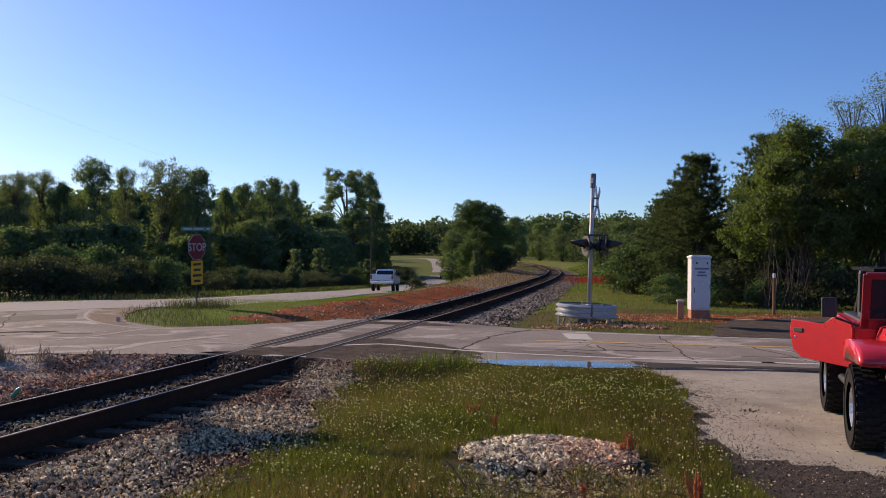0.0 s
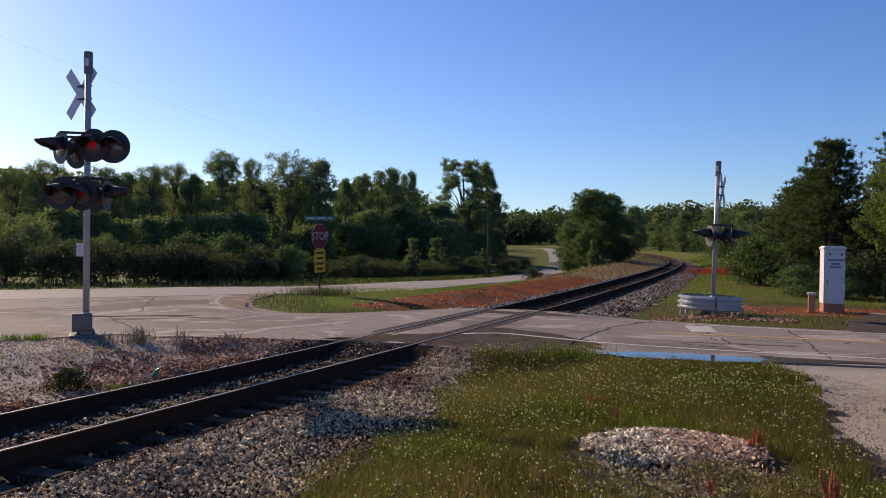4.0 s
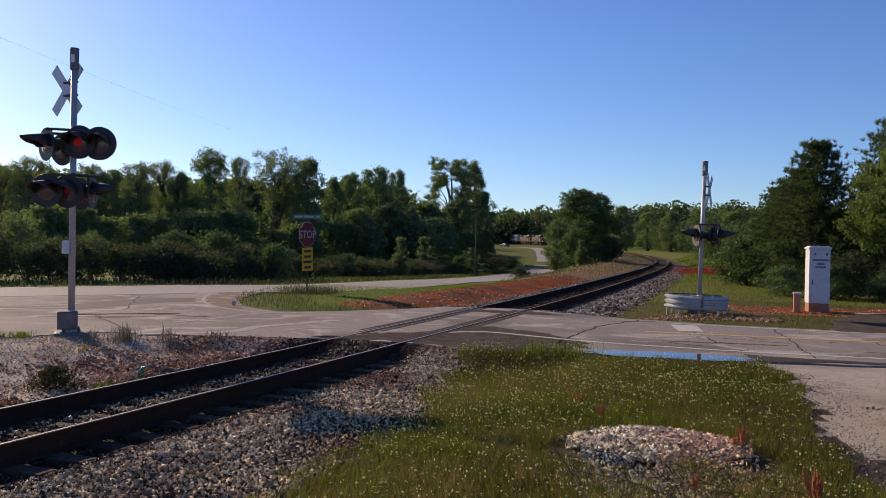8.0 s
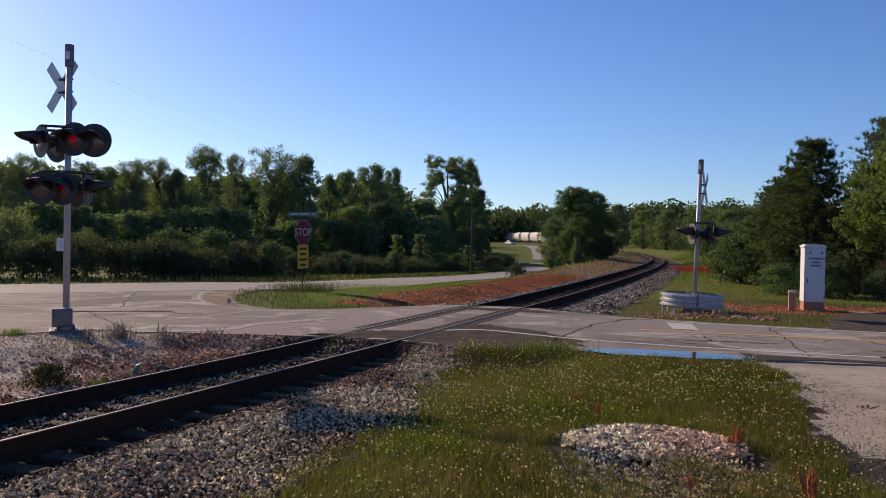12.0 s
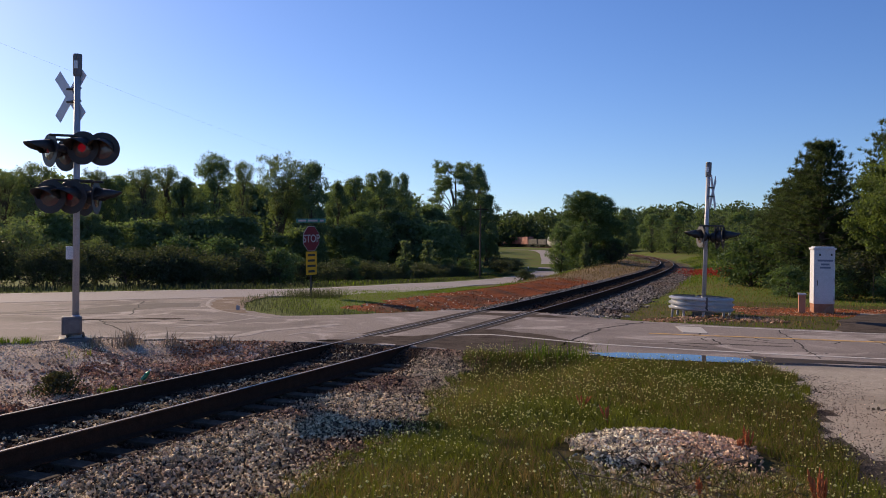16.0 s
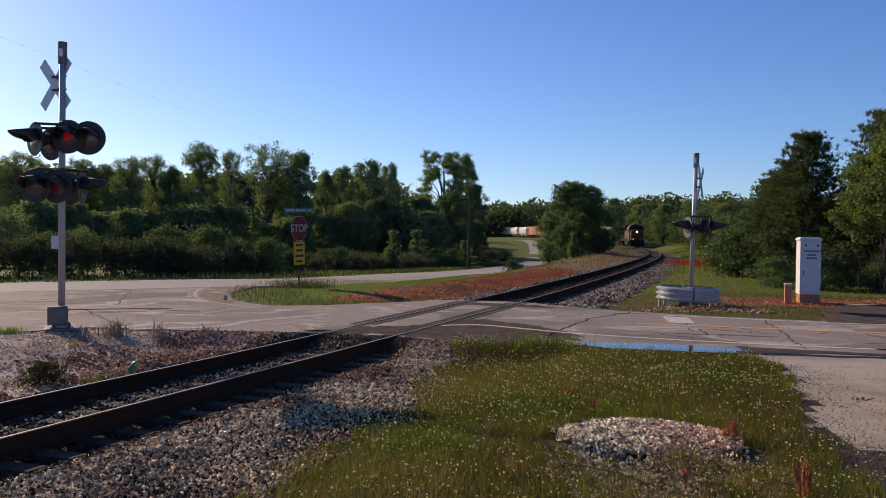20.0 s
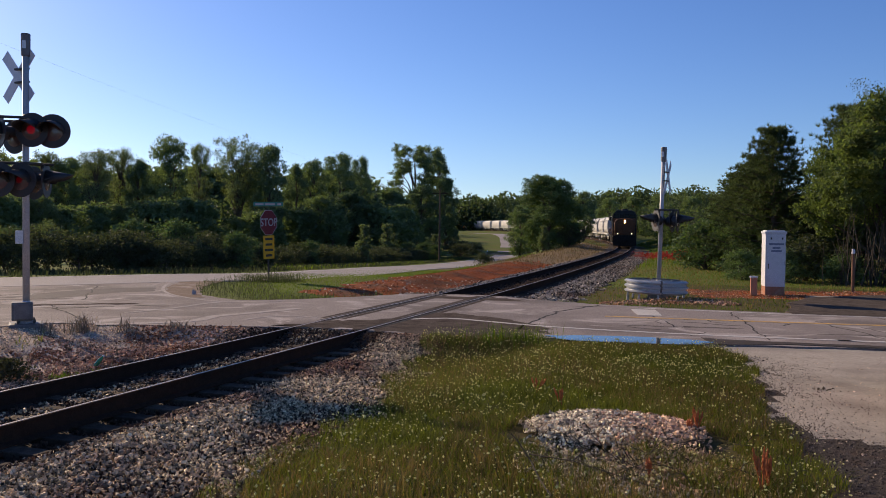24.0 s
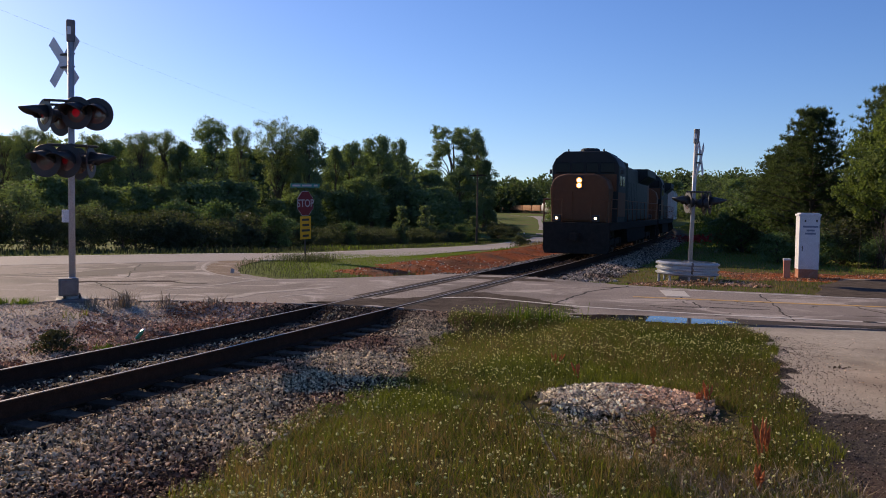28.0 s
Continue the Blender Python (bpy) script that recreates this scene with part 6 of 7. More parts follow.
meadow("roadside_weeds", 2600, -12, -5, 10, 15, lambda x, y, u, s: (u < -2.4) & (wobble(x, y, 0.9, 7) > 0.5), 0.06, 0.2, 0.006, M_GRASS, "low green weeds in the gravel", 0.9)
meadow("pasture", 16000, -18, 3, 46, 130, lambda x, y, u, s: (u < -8) & (np.abs(x - np.interp(y, [p[1] for p in ROAD[2:]], [p[0] for p in ROAD[2:]])) > 3.9), 0.1, 0.3, 0.03, M_GRASS_LUSH, "green roadside grass along the county road", 0.6)

meadow("verge_grass", 40000, 6, 44, 50, 150, lambda x, y, u, s: (u > 2.9) & (zone(x, y) != 2), 0.08, 0.28, 0.02, M_GRASS_LUSH, "rough green grass between the railway and the woods", 0.6)
meadow("verge_grass", 9000, -6, 30, 60, 200, lambda x, y, u, s: (u < -1.9) & (u > -9), 0.1, 0.35, 0.022, M_TAWNY_GRASS, "tawny grass on the railway bank", 0.7)

# rank weeds on the far verge of the county road
d = rgs.uniform(50, 190, 15000)
off = rgs.uniform(3.5, 8.2, 15000)
q0, q1 = np.column_stack(road_at(d)), np.column_stack(road_at(d + 0.5))
dx, dy = q1[:, 0] - q0[:, 0], q1[:, 1] - q0[:, 1]
dl = np.hypot(dx, dy)
v, f = blades(rgs, q0[:, 0] - dy / dl * off, q0[:, 1] + dx / dl * off, 0.12, 0.32, 0.02, 0.5)
tagged(raw("verge_weeds", v, f, M_HEDGE), "dark rank weeds between the county road and the hedge", "weeds", kind="stuff")

# white clover heads
n = 21000
x, y = rgs.uniform(-3.2, 4.4, n), rgs.uniform(4, 16.8, n)
u, s = track_us(x, y)
k = in_field(x, y, u, s) & (0.6 * wobble(x, y, 1.1, 9) + 0.6 * wobble(x, y, 3.1, 2) + 0.8 * rgs.normal(size=n) > 0.0)
x, y = x[k], y[k]
oc = np.array([(1, 0, 0), (-1, 0, 0), (0, 1, 0), (0, -1, 0), (0, 0, 1), (0, 0, -1)], float)
z = ground_z(x, y) + rgs.uniform(0.07, 0.19, len(x))
v = (np.column_stack([x, y, z])[:, None] + oc[None] * (0.004 + 0.0085 * rgs.random((len(x), 1, 1)) ** 2) * rgs.uniform(0.6, 1.6, (len(x), 1, 3))).reshape(-1, 3)
f = np.array([(0, 2, 4), (2, 1, 4), (1, 3, 4), (3, 0, 4), (2, 0, 5), (1, 2, 5), (3, 1, 5), (0, 3, 5)])
tagged(raw("clover_flowers", v, (np.arange(len(x))[:, None, None] * 6 + f[None]).reshape(-1, 3), M_FLOWER), "small white clover heads scattered in the grass", "flowers", kind="stuff")


# crimson blossom beyond the guardrail ring
rgc = np.random.default_rng(52)
n = 5000
x, y = 12.6 + rgc.normal(size=n) * 0.95, 66 + rgc.normal(size=n) * 4.0
v, f = leaf_cloud(rgc, np.column_stack([x, y, ground_z(x, y) + rgc.uniform(0.05, 0.4, n)]), 0.06)
tagged(raw("crimson_flowers", v, f, M_CRIMSON), "crimson blossoms in the grass beside the railway", "flowers", kind="stuff")

# weeds at the gravel's edge beside the crossing signal
for wx, wy, wn_, wh in ((-8.1, 16.2, 160, 0.42), (-7.27, 16.3, 60, 0.32), (-8.7, 16.0, 60, 0.26), (-6.4, 16.5, 60, 0.25), (-10.0, 15.75, 160, 0.16), (-10.4, 15.6, 160, 0.18), (-10.8, 15.3, 160, 0.17), (-6.95, 11.75, 900, 0.34), (-6.2, 12.0, 90, 0.13), (-5.9, 12.3, 90, 0.14), (-5.5, 12.5, 60, 0.12)):
    x, y = wx + rgs.normal(size=wn_) * 0.12, wy + rgs.normal(size=wn_) * 0.12
    if wn_ > 500:
        x, y = wx + rgs.normal(size=wn_) * 0.15, wy + rgs.normal(size=wn_) * 0.13
        v, f = leaf_cloud(rgs, np.column_stack([x, y, ground_z(x, y) + rgs.random(wn_) ** 0.7 * wh * np.exp(-((x - wx) / 0.35) ** 2)]), 0.035)
    else:
        v, f = blades(rgs, x, y, wh * 0.3, wh, 0.008, 0.9)
    tagged(raw("weed_clump", v, f, M_SCRUB if wn_ > 500 else M_GRASS_LUSH if wy < 15 or wx < -9.5 else M_DEAD), "clump of weeds growing out of the gravel", "weeds", kind="stuff")
# dead stems and straw lying over the front of the heap
vs, fs = [], []
for k in range(80):
    bx, by = 1.1 + rgs.normal() * 0.6, 7.75 + rgs.normal() * 0.35
    a, ln = rgs.uniform(0, 6.28), rgs.uniform(0.15, 0.5)
    p0 = np.array([bx, by, float(ground_z(bx, by) + heap_z(bx, by)) + 0.02])
    p2 = p0 + np.array([math.cos(a) * ln, math.sin(a) * ln, rgs.uniform(0.0, 0.16)])
    limb(vs, fs, [p0, (p0 + p2) / 2 + np.array([0, 0, 0.06]), p2], 0.004, 0.002, 4)
tagged(raw("dead_stems", np.vstack(vs), np.vstack(fs), M_TWIG), "dead brown stems strewn before the stone heap", "brush", kind="stuff")


# red dock plants
def dock(x, y, h, seed):
    rg = np.random.default_rng(seed)
    t = empty("dock_plant", pose(x, y, float(ground_z(x, y)) - 0.02), "rusty red dock plant gone to seed", "plant", "dock plants")
    bm = B()
    tips = [(rg.normal() * 0.035, rg.normal() * 0.035, h * rg.uniform(0.8, 1.0)) for _ in range(5)]
    for q in tips:
        rod(bm, (0, 0, 0), q, 0.005, 0.003, 5)
    part("stem", bm, M_DOCK, t)
    for tip in tips:
        # one seed head: a knobbly spindle round the upper stem
        bm = B()
        n = 11
        lathe(bm, [(0.004, 0.45 * h)] + [(0.009 * math.sin(math.pi * (k + 0.6) / n) * rg.uniform(0.7, 1.4) + 0.004, h * (0.45 + 0.55 * (k + 1) / (n + 1))) for k in range(n)] + [(0.0, h * 1.0)], 7)
        for q in bm.verts:
            k = q.co.z / h
            q.co.x, q.co.y, q.co.z = q.co.x * rg.uniform(0.6, 1.5) + tip[0] * k, q.co.y * rg.uniform(0.6, 1.5) + tip[1] * k, k * tip[2]
        part("seed_head", bm, M_DOCK, t)


for i, (x, y, h) in enumerate(((2.12, 6.95, 0.42), (2.2, 7.05, 0.34), (0.75, 10.1, 0.26), (0.5, 11.0, 0.22), (1.9, 6.1, 0.25), (2.05, 8.95, 0.3), (1.95, 8.8, 0.24), (1.3, 7.3, 0.2))):
    dock(x, y, h, i)
# a green bottle lost beside the track
bt = empty("plastic_bottle", pose(-6.26, 13.1, float(ground_z(-6.26, 13.1)) + 0.07, 0, 38, 25), "empty green plastic bottle propped in the gravel", "bottle")
smoothed(part("bottle_body", lathe(B(), [(0.0, -0.11), (0.03, -0.108), (0.034, -0.09), (0.034, 0.03), (0.028, 0.06), (0.013, 0.09), (0.013, 0.105)], 16), glassy("green_plastic", (0.02, 0.22, 0.09), 0.15), bt))
part("cap", lathe(B(), [(0.015, 0.105), (0.016, 0.108), (0.016, 0.122), (0.0, 0.124)], 12), M_SIGN_WHITE, bt, "white screw cap")
# a few dead leaves on the driveway
n = 26
v, f = leaf_cloud(rgs, np.column_stack([4.24 + rgs.normal(size=n) * 0.07, 11.5 + rgs.normal(size=n) * 0.05, np.full(n, float(ground_z(4.24, 11.5)) + 0.012)]), 0.022)
tagged(raw("dead_leaves", v, f, M_BARK), "small dark scatter of dead leaves on the driveway", "leaves", kind="stuff")
# a bare stick in the grass
st = empty("fallen_branch", pose(0.3, 7.1, float(ground_z(0.3, 7.1))), "dark bare branch lying in the grass", "branch")
vs, fs = [], []
limb(vs, fs, [np.array(p) for p in ((0.14, -0.55, 0.06), (0.06, -0.3, 0.12), (0.0, -0.1, 0.2), (-0.1, 0.0, 0.33), (-0.16, -0.02, 0.4))], 0.009, 0.004, 6)
limb(vs, fs, [np.array(p) for p in ((0.0, 0.42, 0.12), (0.35, 0.1, 0.16), (0.75, -0.22, 0.12), (1.0, -0.3, 0.06))], 0.006, 0.003, 5)
limb(vs, fs, [np.array(p) for p in ((0.35, 0.1, 0.16), (0.5, 0.3, 0.22), (0.52, 0.5, 0.24))], 0.006, 0.003, 5)
raw("branch", np.vstack(vs), np.vstack(fs), M_BARK, st)


# ---------------------------------------------------------------- vehicles
M_RED = paint("red_vehicle_paint", (0.62, 0.022, 0.03), 0.3, coat=0.6)
M_RED_DULL = paint("dark_red_frame_paint", (0.22, 0.014, 0.02), 0.4)
M_TYRE = surface("tyre_rubber", (0.014, 0.014, 0.015), (0.03, 0.028, 0.026), 14, 0.85, 0.5)
M_RIM = surface("alloy_rim", (0.5, 0.5, 0.52), (0.62, 0.62, 0.64), 8, 0.3, 0.05, metal=0.8)
M_GLASS = glassy("dark_window_glass", (0.012, 0.016, 0.022), 0.04)
M_WHITE_CAR = paint("white_car_paint", (0.72, 0.74, 0.78), 0.3, coat=0.5)
M_DARK_CAR = paint("dark_car_paint", (0.03, 0.025, 0.03), 0.3, coat=0.5)
M_TAIL = glassy("red_tail_light", (0.35, 0.02, 0.02), 0.2)
M_CHROME = surface("chrome", (0.6, 0.6, 0.62), (0.7, 0.7, 0.72), 5, 0.18, 0.0, metal=0.95)
# locomotive paints darker than their coats, with the front's shade in the colour
M_LOCO_BLUE = paint("locomotive_shaded_blue", (0.0055, 0.0095, 0.0095), 0.65, wear=(0.013, 0.014, 0.013))
M_LOCO_YELLOW = paint("locomotive_shaded_yellow", (0.135, 0.044, 0.010), 0.7, wear=(0.07, 0.028, 0.011))
M_LOCO_GREY = paint("locomotive_shaded_grey", (0.042, 0.048, 0.043), 0.75, wear=(0.024, 0.026, 0.024))
M_CAB_GLASS = glassy("dark_cab_glass", (0.006, 0.009, 0.010), 0.2)
M_CAB_GLASS.node_tree.nodes["Principled BSDF"].inputs["Coat Weight"].default_value = 0.0
M_CAB_GLASS.node_tree.nodes["Principled BSDF"].inputs["Specular IOR Level"].default_value = 0.2
M_TINT_GLASS = glassy("tinted_windscreen", (0.012, 0.03, 0.034), 0.1)
M_TINT_GLASS.node_tree.nodes["Principled BSDF"].inputs["Coat Weight"].default_value = 0.0
M_TINT_GLASS.node_tree.nodes["Principled BSDF"].inputs["Specular IOR Level"].default_value = 0.15
M_CANVAS = surface("black_canvas", (0.010, 0.010, 0.011), (0.018, 0.018, 0.019), 20, 0.95, 0.3)
M_UNDER = surface("grimy_underframe", (0.02, 0.018, 0.016), (0.04, 0.034, 0.03), 7, 0.85, 0.3)
M_LAMP = glow("burning_headlight", (1.0, 0.62, 0.24), 16.0)
M_LAMP_HALO = glow("headlight_halo", (1.0, 0.36, 0.07), 1.3, (0.2, 0.12, 0.06))
M_UNLIT = glassy("unlit_headlight_glass", (0.10, 0.10, 0.09), 0.2)
M_DITCH = glow("burning_ditch_light", (1.0, 0.72, 0.42), 3.0)
M_HOPPER = paint("pale_hopper_paint", (0.50, 0.48, 0.44), 0.6, wear=(0.42, 0.38, 0.33))
M_BOXCAR = paint("faded_red_boxcar_paint", (0.40, 0.14, 0.10), 0.65, wear=(0.28, 0.13, 0.09))
M_ORANGE = paint("rusty_orange_car_paint", (0.42, 0.19, 0.08), 0.65, wear=(0.25, 0.13, 0.07))
M_GONDOLA = paint("black_gondola_paint", (0.04, 0.037, 0.035), 0.7, wear=(0.10, 0.06, 0.04))


def wheel(parent, x, y, r, w, name="wheel", knobs=0, rim=M_RIM, side=1):
    """A tyre with a dished rim; knobs are tread lugs round it."""
    hub = empty(name, Matrix.Identity(4), "", "")
    hub.parent = parent
    hub.matrix_local = pose(x, y, r)
    q = pose(0, 0, 0, 0, 90, 0)
    bm = lathe(B(), [(r * 0.6, -w / 2), (r * 0.88, -w / 2), (r * 0.97, -w * 0.4), (r, -w * 0.25), (r, w * 0.25), (r * 0.97, w * 0.4), (r * 0.88, w / 2), (r * 0.6, w / 2)], 32, q, False)
    ty = part("tyre", bm, M_TYRE, hub)
    if knobs:
        bm = B()
        for k in range(knobs):
            a = 2 * math.pi * k / knobs
            for xx, ww in ((-w * 0.36, w * 0.2), (-w * 0.1, w * 0.18), (w * 0.12, w * 0.18), (w * 0.37, w * 0.2)):
                a2 = a + (0.0 if abs(xx) > w * 0.2 else math.pi / knobs)
                box(bm, (xx, r * 0.99 * math.cos(a2), r * 0.99 * math.sin(a2)), (ww, 0.05, 0.035), pose(0, 0, 0, math.degrees(a2), 0, 0))
            box(bm, (side * w * 0.49, r * 0.9 * math.cos(a), r * 0.9 * math.sin(a)), (0.02, 0.045, 0.09), pose(0, 0, 0, math.degrees(a), 0, 0))
        tagged(part("tread", bm, M_TYRE, ty), kind="stuff")
    bm = lathe(B(), [(r * 0.62, -w * 0.35), (r * 0.6, w * 0.35), (r * 0.5, w * 0.42), (r * 0.4, w * 0.2), (r * 0.16, w * 0.26), (r * 0.12, w * 0.36), (0.0, w * 0.37)], 24, q if side > 0 else pose(0, 0, 0, 0, -90, 0))
    part("rim", bm, rim, hub)
    return hub


def jeep(at, yaw):
    """An open off-road car; y is ahead, x to its right, the front axle at the origin."""
    t = empty("offroad_car", pose(*at, 0, 0, yaw), "bright red open off-road car on the gravel driveway", "car")
    R = 0.44
    for x, y in ((0.78, 0), (-0.78, 0), (0.78, -2.37), (-0.78, -2.37)):
        wheel(t, x, y, R, 0.32, knobs=30, side=1 if x > 0 else -1)
    bm = B()
    box(bm, (0, -1.2, 0.62), (0.95, 3.5, 0.16), bevel=0.03)
    for y in (0, -2.37):
        rod(bm, (-0.7, y, R), (0.7, y, R), 0.06, seg=10)
        lathe(bm, [(0.0, -0.15), (0.12, -0.1), (0.14, 0), (0.12, 0.1), (0, 0.15)], 12, pose(0.1, y, R))
    part("chassis", bm, M_BLACK, t)
    # tub
    bm = B()
    box(bm, (0, -1.95, 1.0), (1.52, 1.9, 0.56), bevel=0.05)
    part("tub", bm, M_RED, t)
    bm = B()
    box(bm, (0, -1.95, 1.255), (1.3, 1.7, 0.1), bevel=0.03)
    part("cockpit", bm, M_BLACK, t)
    bm = B()
    box(bm, (0, -0.2, 1.05), (1.16, 1.5, 0.46), bevel=0.13, taper=(0.93, 0.98))
    part("hood", bm, M_RED, t)
    bm = B()
    box(bm, (0, 0.57, 0.98), (1.18, 0.07, 0.56), bevel=0.03)
    gr = part("grille", bm, M_RED, t)
    for k in range(7):
        bm = B()
        box(bm, (-0.27 + 0.09 * k, 0.606, 1.0), (0.045, 0.012, 0.3), bevel=0.008)
        part("slot", bm, M_BLACK, gr)
    for sx in (-1, 1):
        bm = lathe(B(), [(0.0, 0.03), (0.06, 0.025), (0.095, 0.0), (0.1, -0.02)], 20, pose(sx * 0.44, 0.61, 1.03, -90, 0, 0))
        part("headlight", bm, M_CHROME, t, "round chrome headlight")
        # fenders with a rounded front lip
        bm = B()
        out = [(-0.62, 0.86), (-0.61, 0.95), (-0.57, 1.03), (-0.5, 1.09), (-0.4, 1.125), (-0.25, 1.15), (0.05, 1.165), (0.25, 1.155), (0.38, 1.13), (0.49, 1.085), (0.57, 1.02), (0.61, 0.94), (0.5, 0.95), (0.3, 1.0), (-0.36, 0.98), (-0.5, 0.93), (-0.56, 0.86)]
        prism(bm, out, 0.42, pose(sx * 0.72, -0.02, 0, 0, 0, 90), bevel=0.05)
        smoothed(part("fender", bm, M_RED, t))
        bm = B()
        prism(bm, [(-0.56, 0.86), (-0.5, 1.0), (-0.3, 1.06), (0.35, 1.06), (0.5, 1.0), (0.56, 0.86), (0.5, 0.86), (0.44, 0.95), (0.3, 1.0), (-0.3, 1.0), (-0.44, 0.95), (-0.5, 0.86)], 0.26, pose(sx * 0.84, -2.37, 0, 0, 0, 90), bevel=0.015)
        part("rear_flare", bm, M_BLACK, t)
        # mirror on its arm
        bm = B()
        rod(bm, (sx * 0.72, -0.98, 1.24), (sx * 0.98, -0.9, 1.34), 0.014, seg=8)
        arm = part("mirror_arm", bm, M_BLACK, t)
        bm = B()
        box(bm, (sx * 1.05, -0.88, 1.46), (0.17, 0.07, 0.24), bevel=0.025)
        part("mirror", bm, M_BLACK, arm)
        bm = B()
        rod(bm, (sx * 0.78, -0.6, 0.52), (sx * 0.78, -1.85, 0.52), 0.045, seg=10)
        part("side_step", bm, M_BLACK, t)
    # windscreen frame and glass
    W = pose(0, -0.98, 1.22, -14, 0, 0)
    bm = B()
    for c, s in (((0, 0, 0.06), (1.4, 0.06, 0.14)), ((0, 0, 0.64), (1.32, 0.06, 0.08)), ((-0.65, 0, 0.33), (0.09, 0.06, 0.66)), ((0.65, 0, 0.33), (0.09, 0.06, 0.66))):
        box(bm, c, s, bevel=0.015)
    bmesh.ops.transform(bm, matrix=W, verts=bm.verts[:])
    ws = part("windscreen_frame", bm, M_RED_DULL, t)
    bm = B()
    box(bm, (0, 0, 0.36), (1.22, 0.012, 0.48))
    bmesh.ops.transform(bm, matrix=W, verts=bm.verts[:])
    part("windscreen", bm, M_TINT_GLASS, ws)
    # roll bar and soft top
    bm = B()
    for sx in (-0.5, 0.5):
        rod(bm, (sx, -1.0, 1.86), (sx, -1.95, 1.9), 0.035, seg=10)
        rod(bm, (sx, -1.95, 1.25), (sx, -1.95, 1.9), 0.035, seg=10)
        rod(bm, (sx, -1.95, 1.9), (sx, -2.75, 1.25), 0.035, seg=10)
    rod(bm, (-0.56, -1.95, 1.9), (0.56, -1.95, 1.9), 0.035, seg=10)
    part("roll_bar", bm, M_BLACK, t)
    bm = B()
    box(bm, (0, -1.85, 1.9), (1.12, 1.75, 0.05), bevel=0.02)
    part("soft_top", bm, M_CANVAS, t, "black canvas top")
    for sx in (-0.36, 0.36):
        bm = B()
        box(bm, (sx, -1.62, 1.3), (0.5, 0.5, 0.14), bevel=0.05)
        box(bm, (sx, -1.86, 1.6), (0.48, 0.14, 0.6), pose(0, 0, 0, -8, 0, 0), bevel=0.05)
        part("seat", bm, M_BLACK, t)
    # bumper and hooks
    bm = B()
    box(bm, (0, 0.78, 0.66), (1.36, 0.14, 0.13), bevel=0.02)
    bp = part("bumper", bm, M_BLACK, t)
    for sx in (-0.42, 0.42):
        bm = B()
        rod(bm, (sx, 0.86, 0.6), (sx, 0.86, 0.72), 0.022, seg=8)
        part("tow_hook", bm, M_CHROME, bp)
    bm = B()
    rod(bm, (-0.62, 0.1, 0.52), (0.55, 0.16, 0.5), 0.02, seg=8)
    rod(bm, (0.5, 0.1, 0.3), (0.5, 0.0, 0.92), 0.035, seg=10)
    rod(bm, (-0.5, 0.1, 0.3), (-0.5, 0.0, 0.92), 0.035, seg=10)
    part("suspension", bm, M_CHROME, t)
    # right door, hinged at its front edge
    door = empty("door", Matrix.Identity(4), "", "")
    door.parent = t
    door.matrix_local = pose(0.765, -1.0, 0.76)
    out = [(-0.88, 0.5), (-0.5, 0.46), (-0.38, 0.47), (-0.28, 0.56), (-0.18, 0.6), (-0.02, 0.52), (0.0, 0.4), (0.0, 0.0), (-0.05, -0.02), (-0.72, 0.03), (-0.84, 0.12), (-0.9, 0.32)]
    bm = prism(B(), out, 0.05, pose(0, 0, 0, 0, 0, 90), bevel=0.012)
    part("skin", bm, M_RED, door, "red half door")
    bm = B()
    box(bm, (0.03, -0.76, 0.37), (0.012, 0.13, 0.05), bevel=0.004)
    part("handle", bm, M_BLACK, door)
    bm = lathe(B(), [(0.0, 0.008), (0.014, 0.006), (0.018, 0.0)], 12, pose(0.026, -0.81, 0.28, 0, 90, 0))
    part("lock", bm, M_CHROME, door)
    for z in (0.1, 0.42):
        bm = B()
        rod(bm, (0.02, 0.0, z - 0.04), (0.02, 0.0, z + 0.04), 0.018, seg=8)
        part("hinge", bm, M_RED, door)
    return t, door


car_red, red_door = jeep((5.42, 9.1, -0.02), 162)


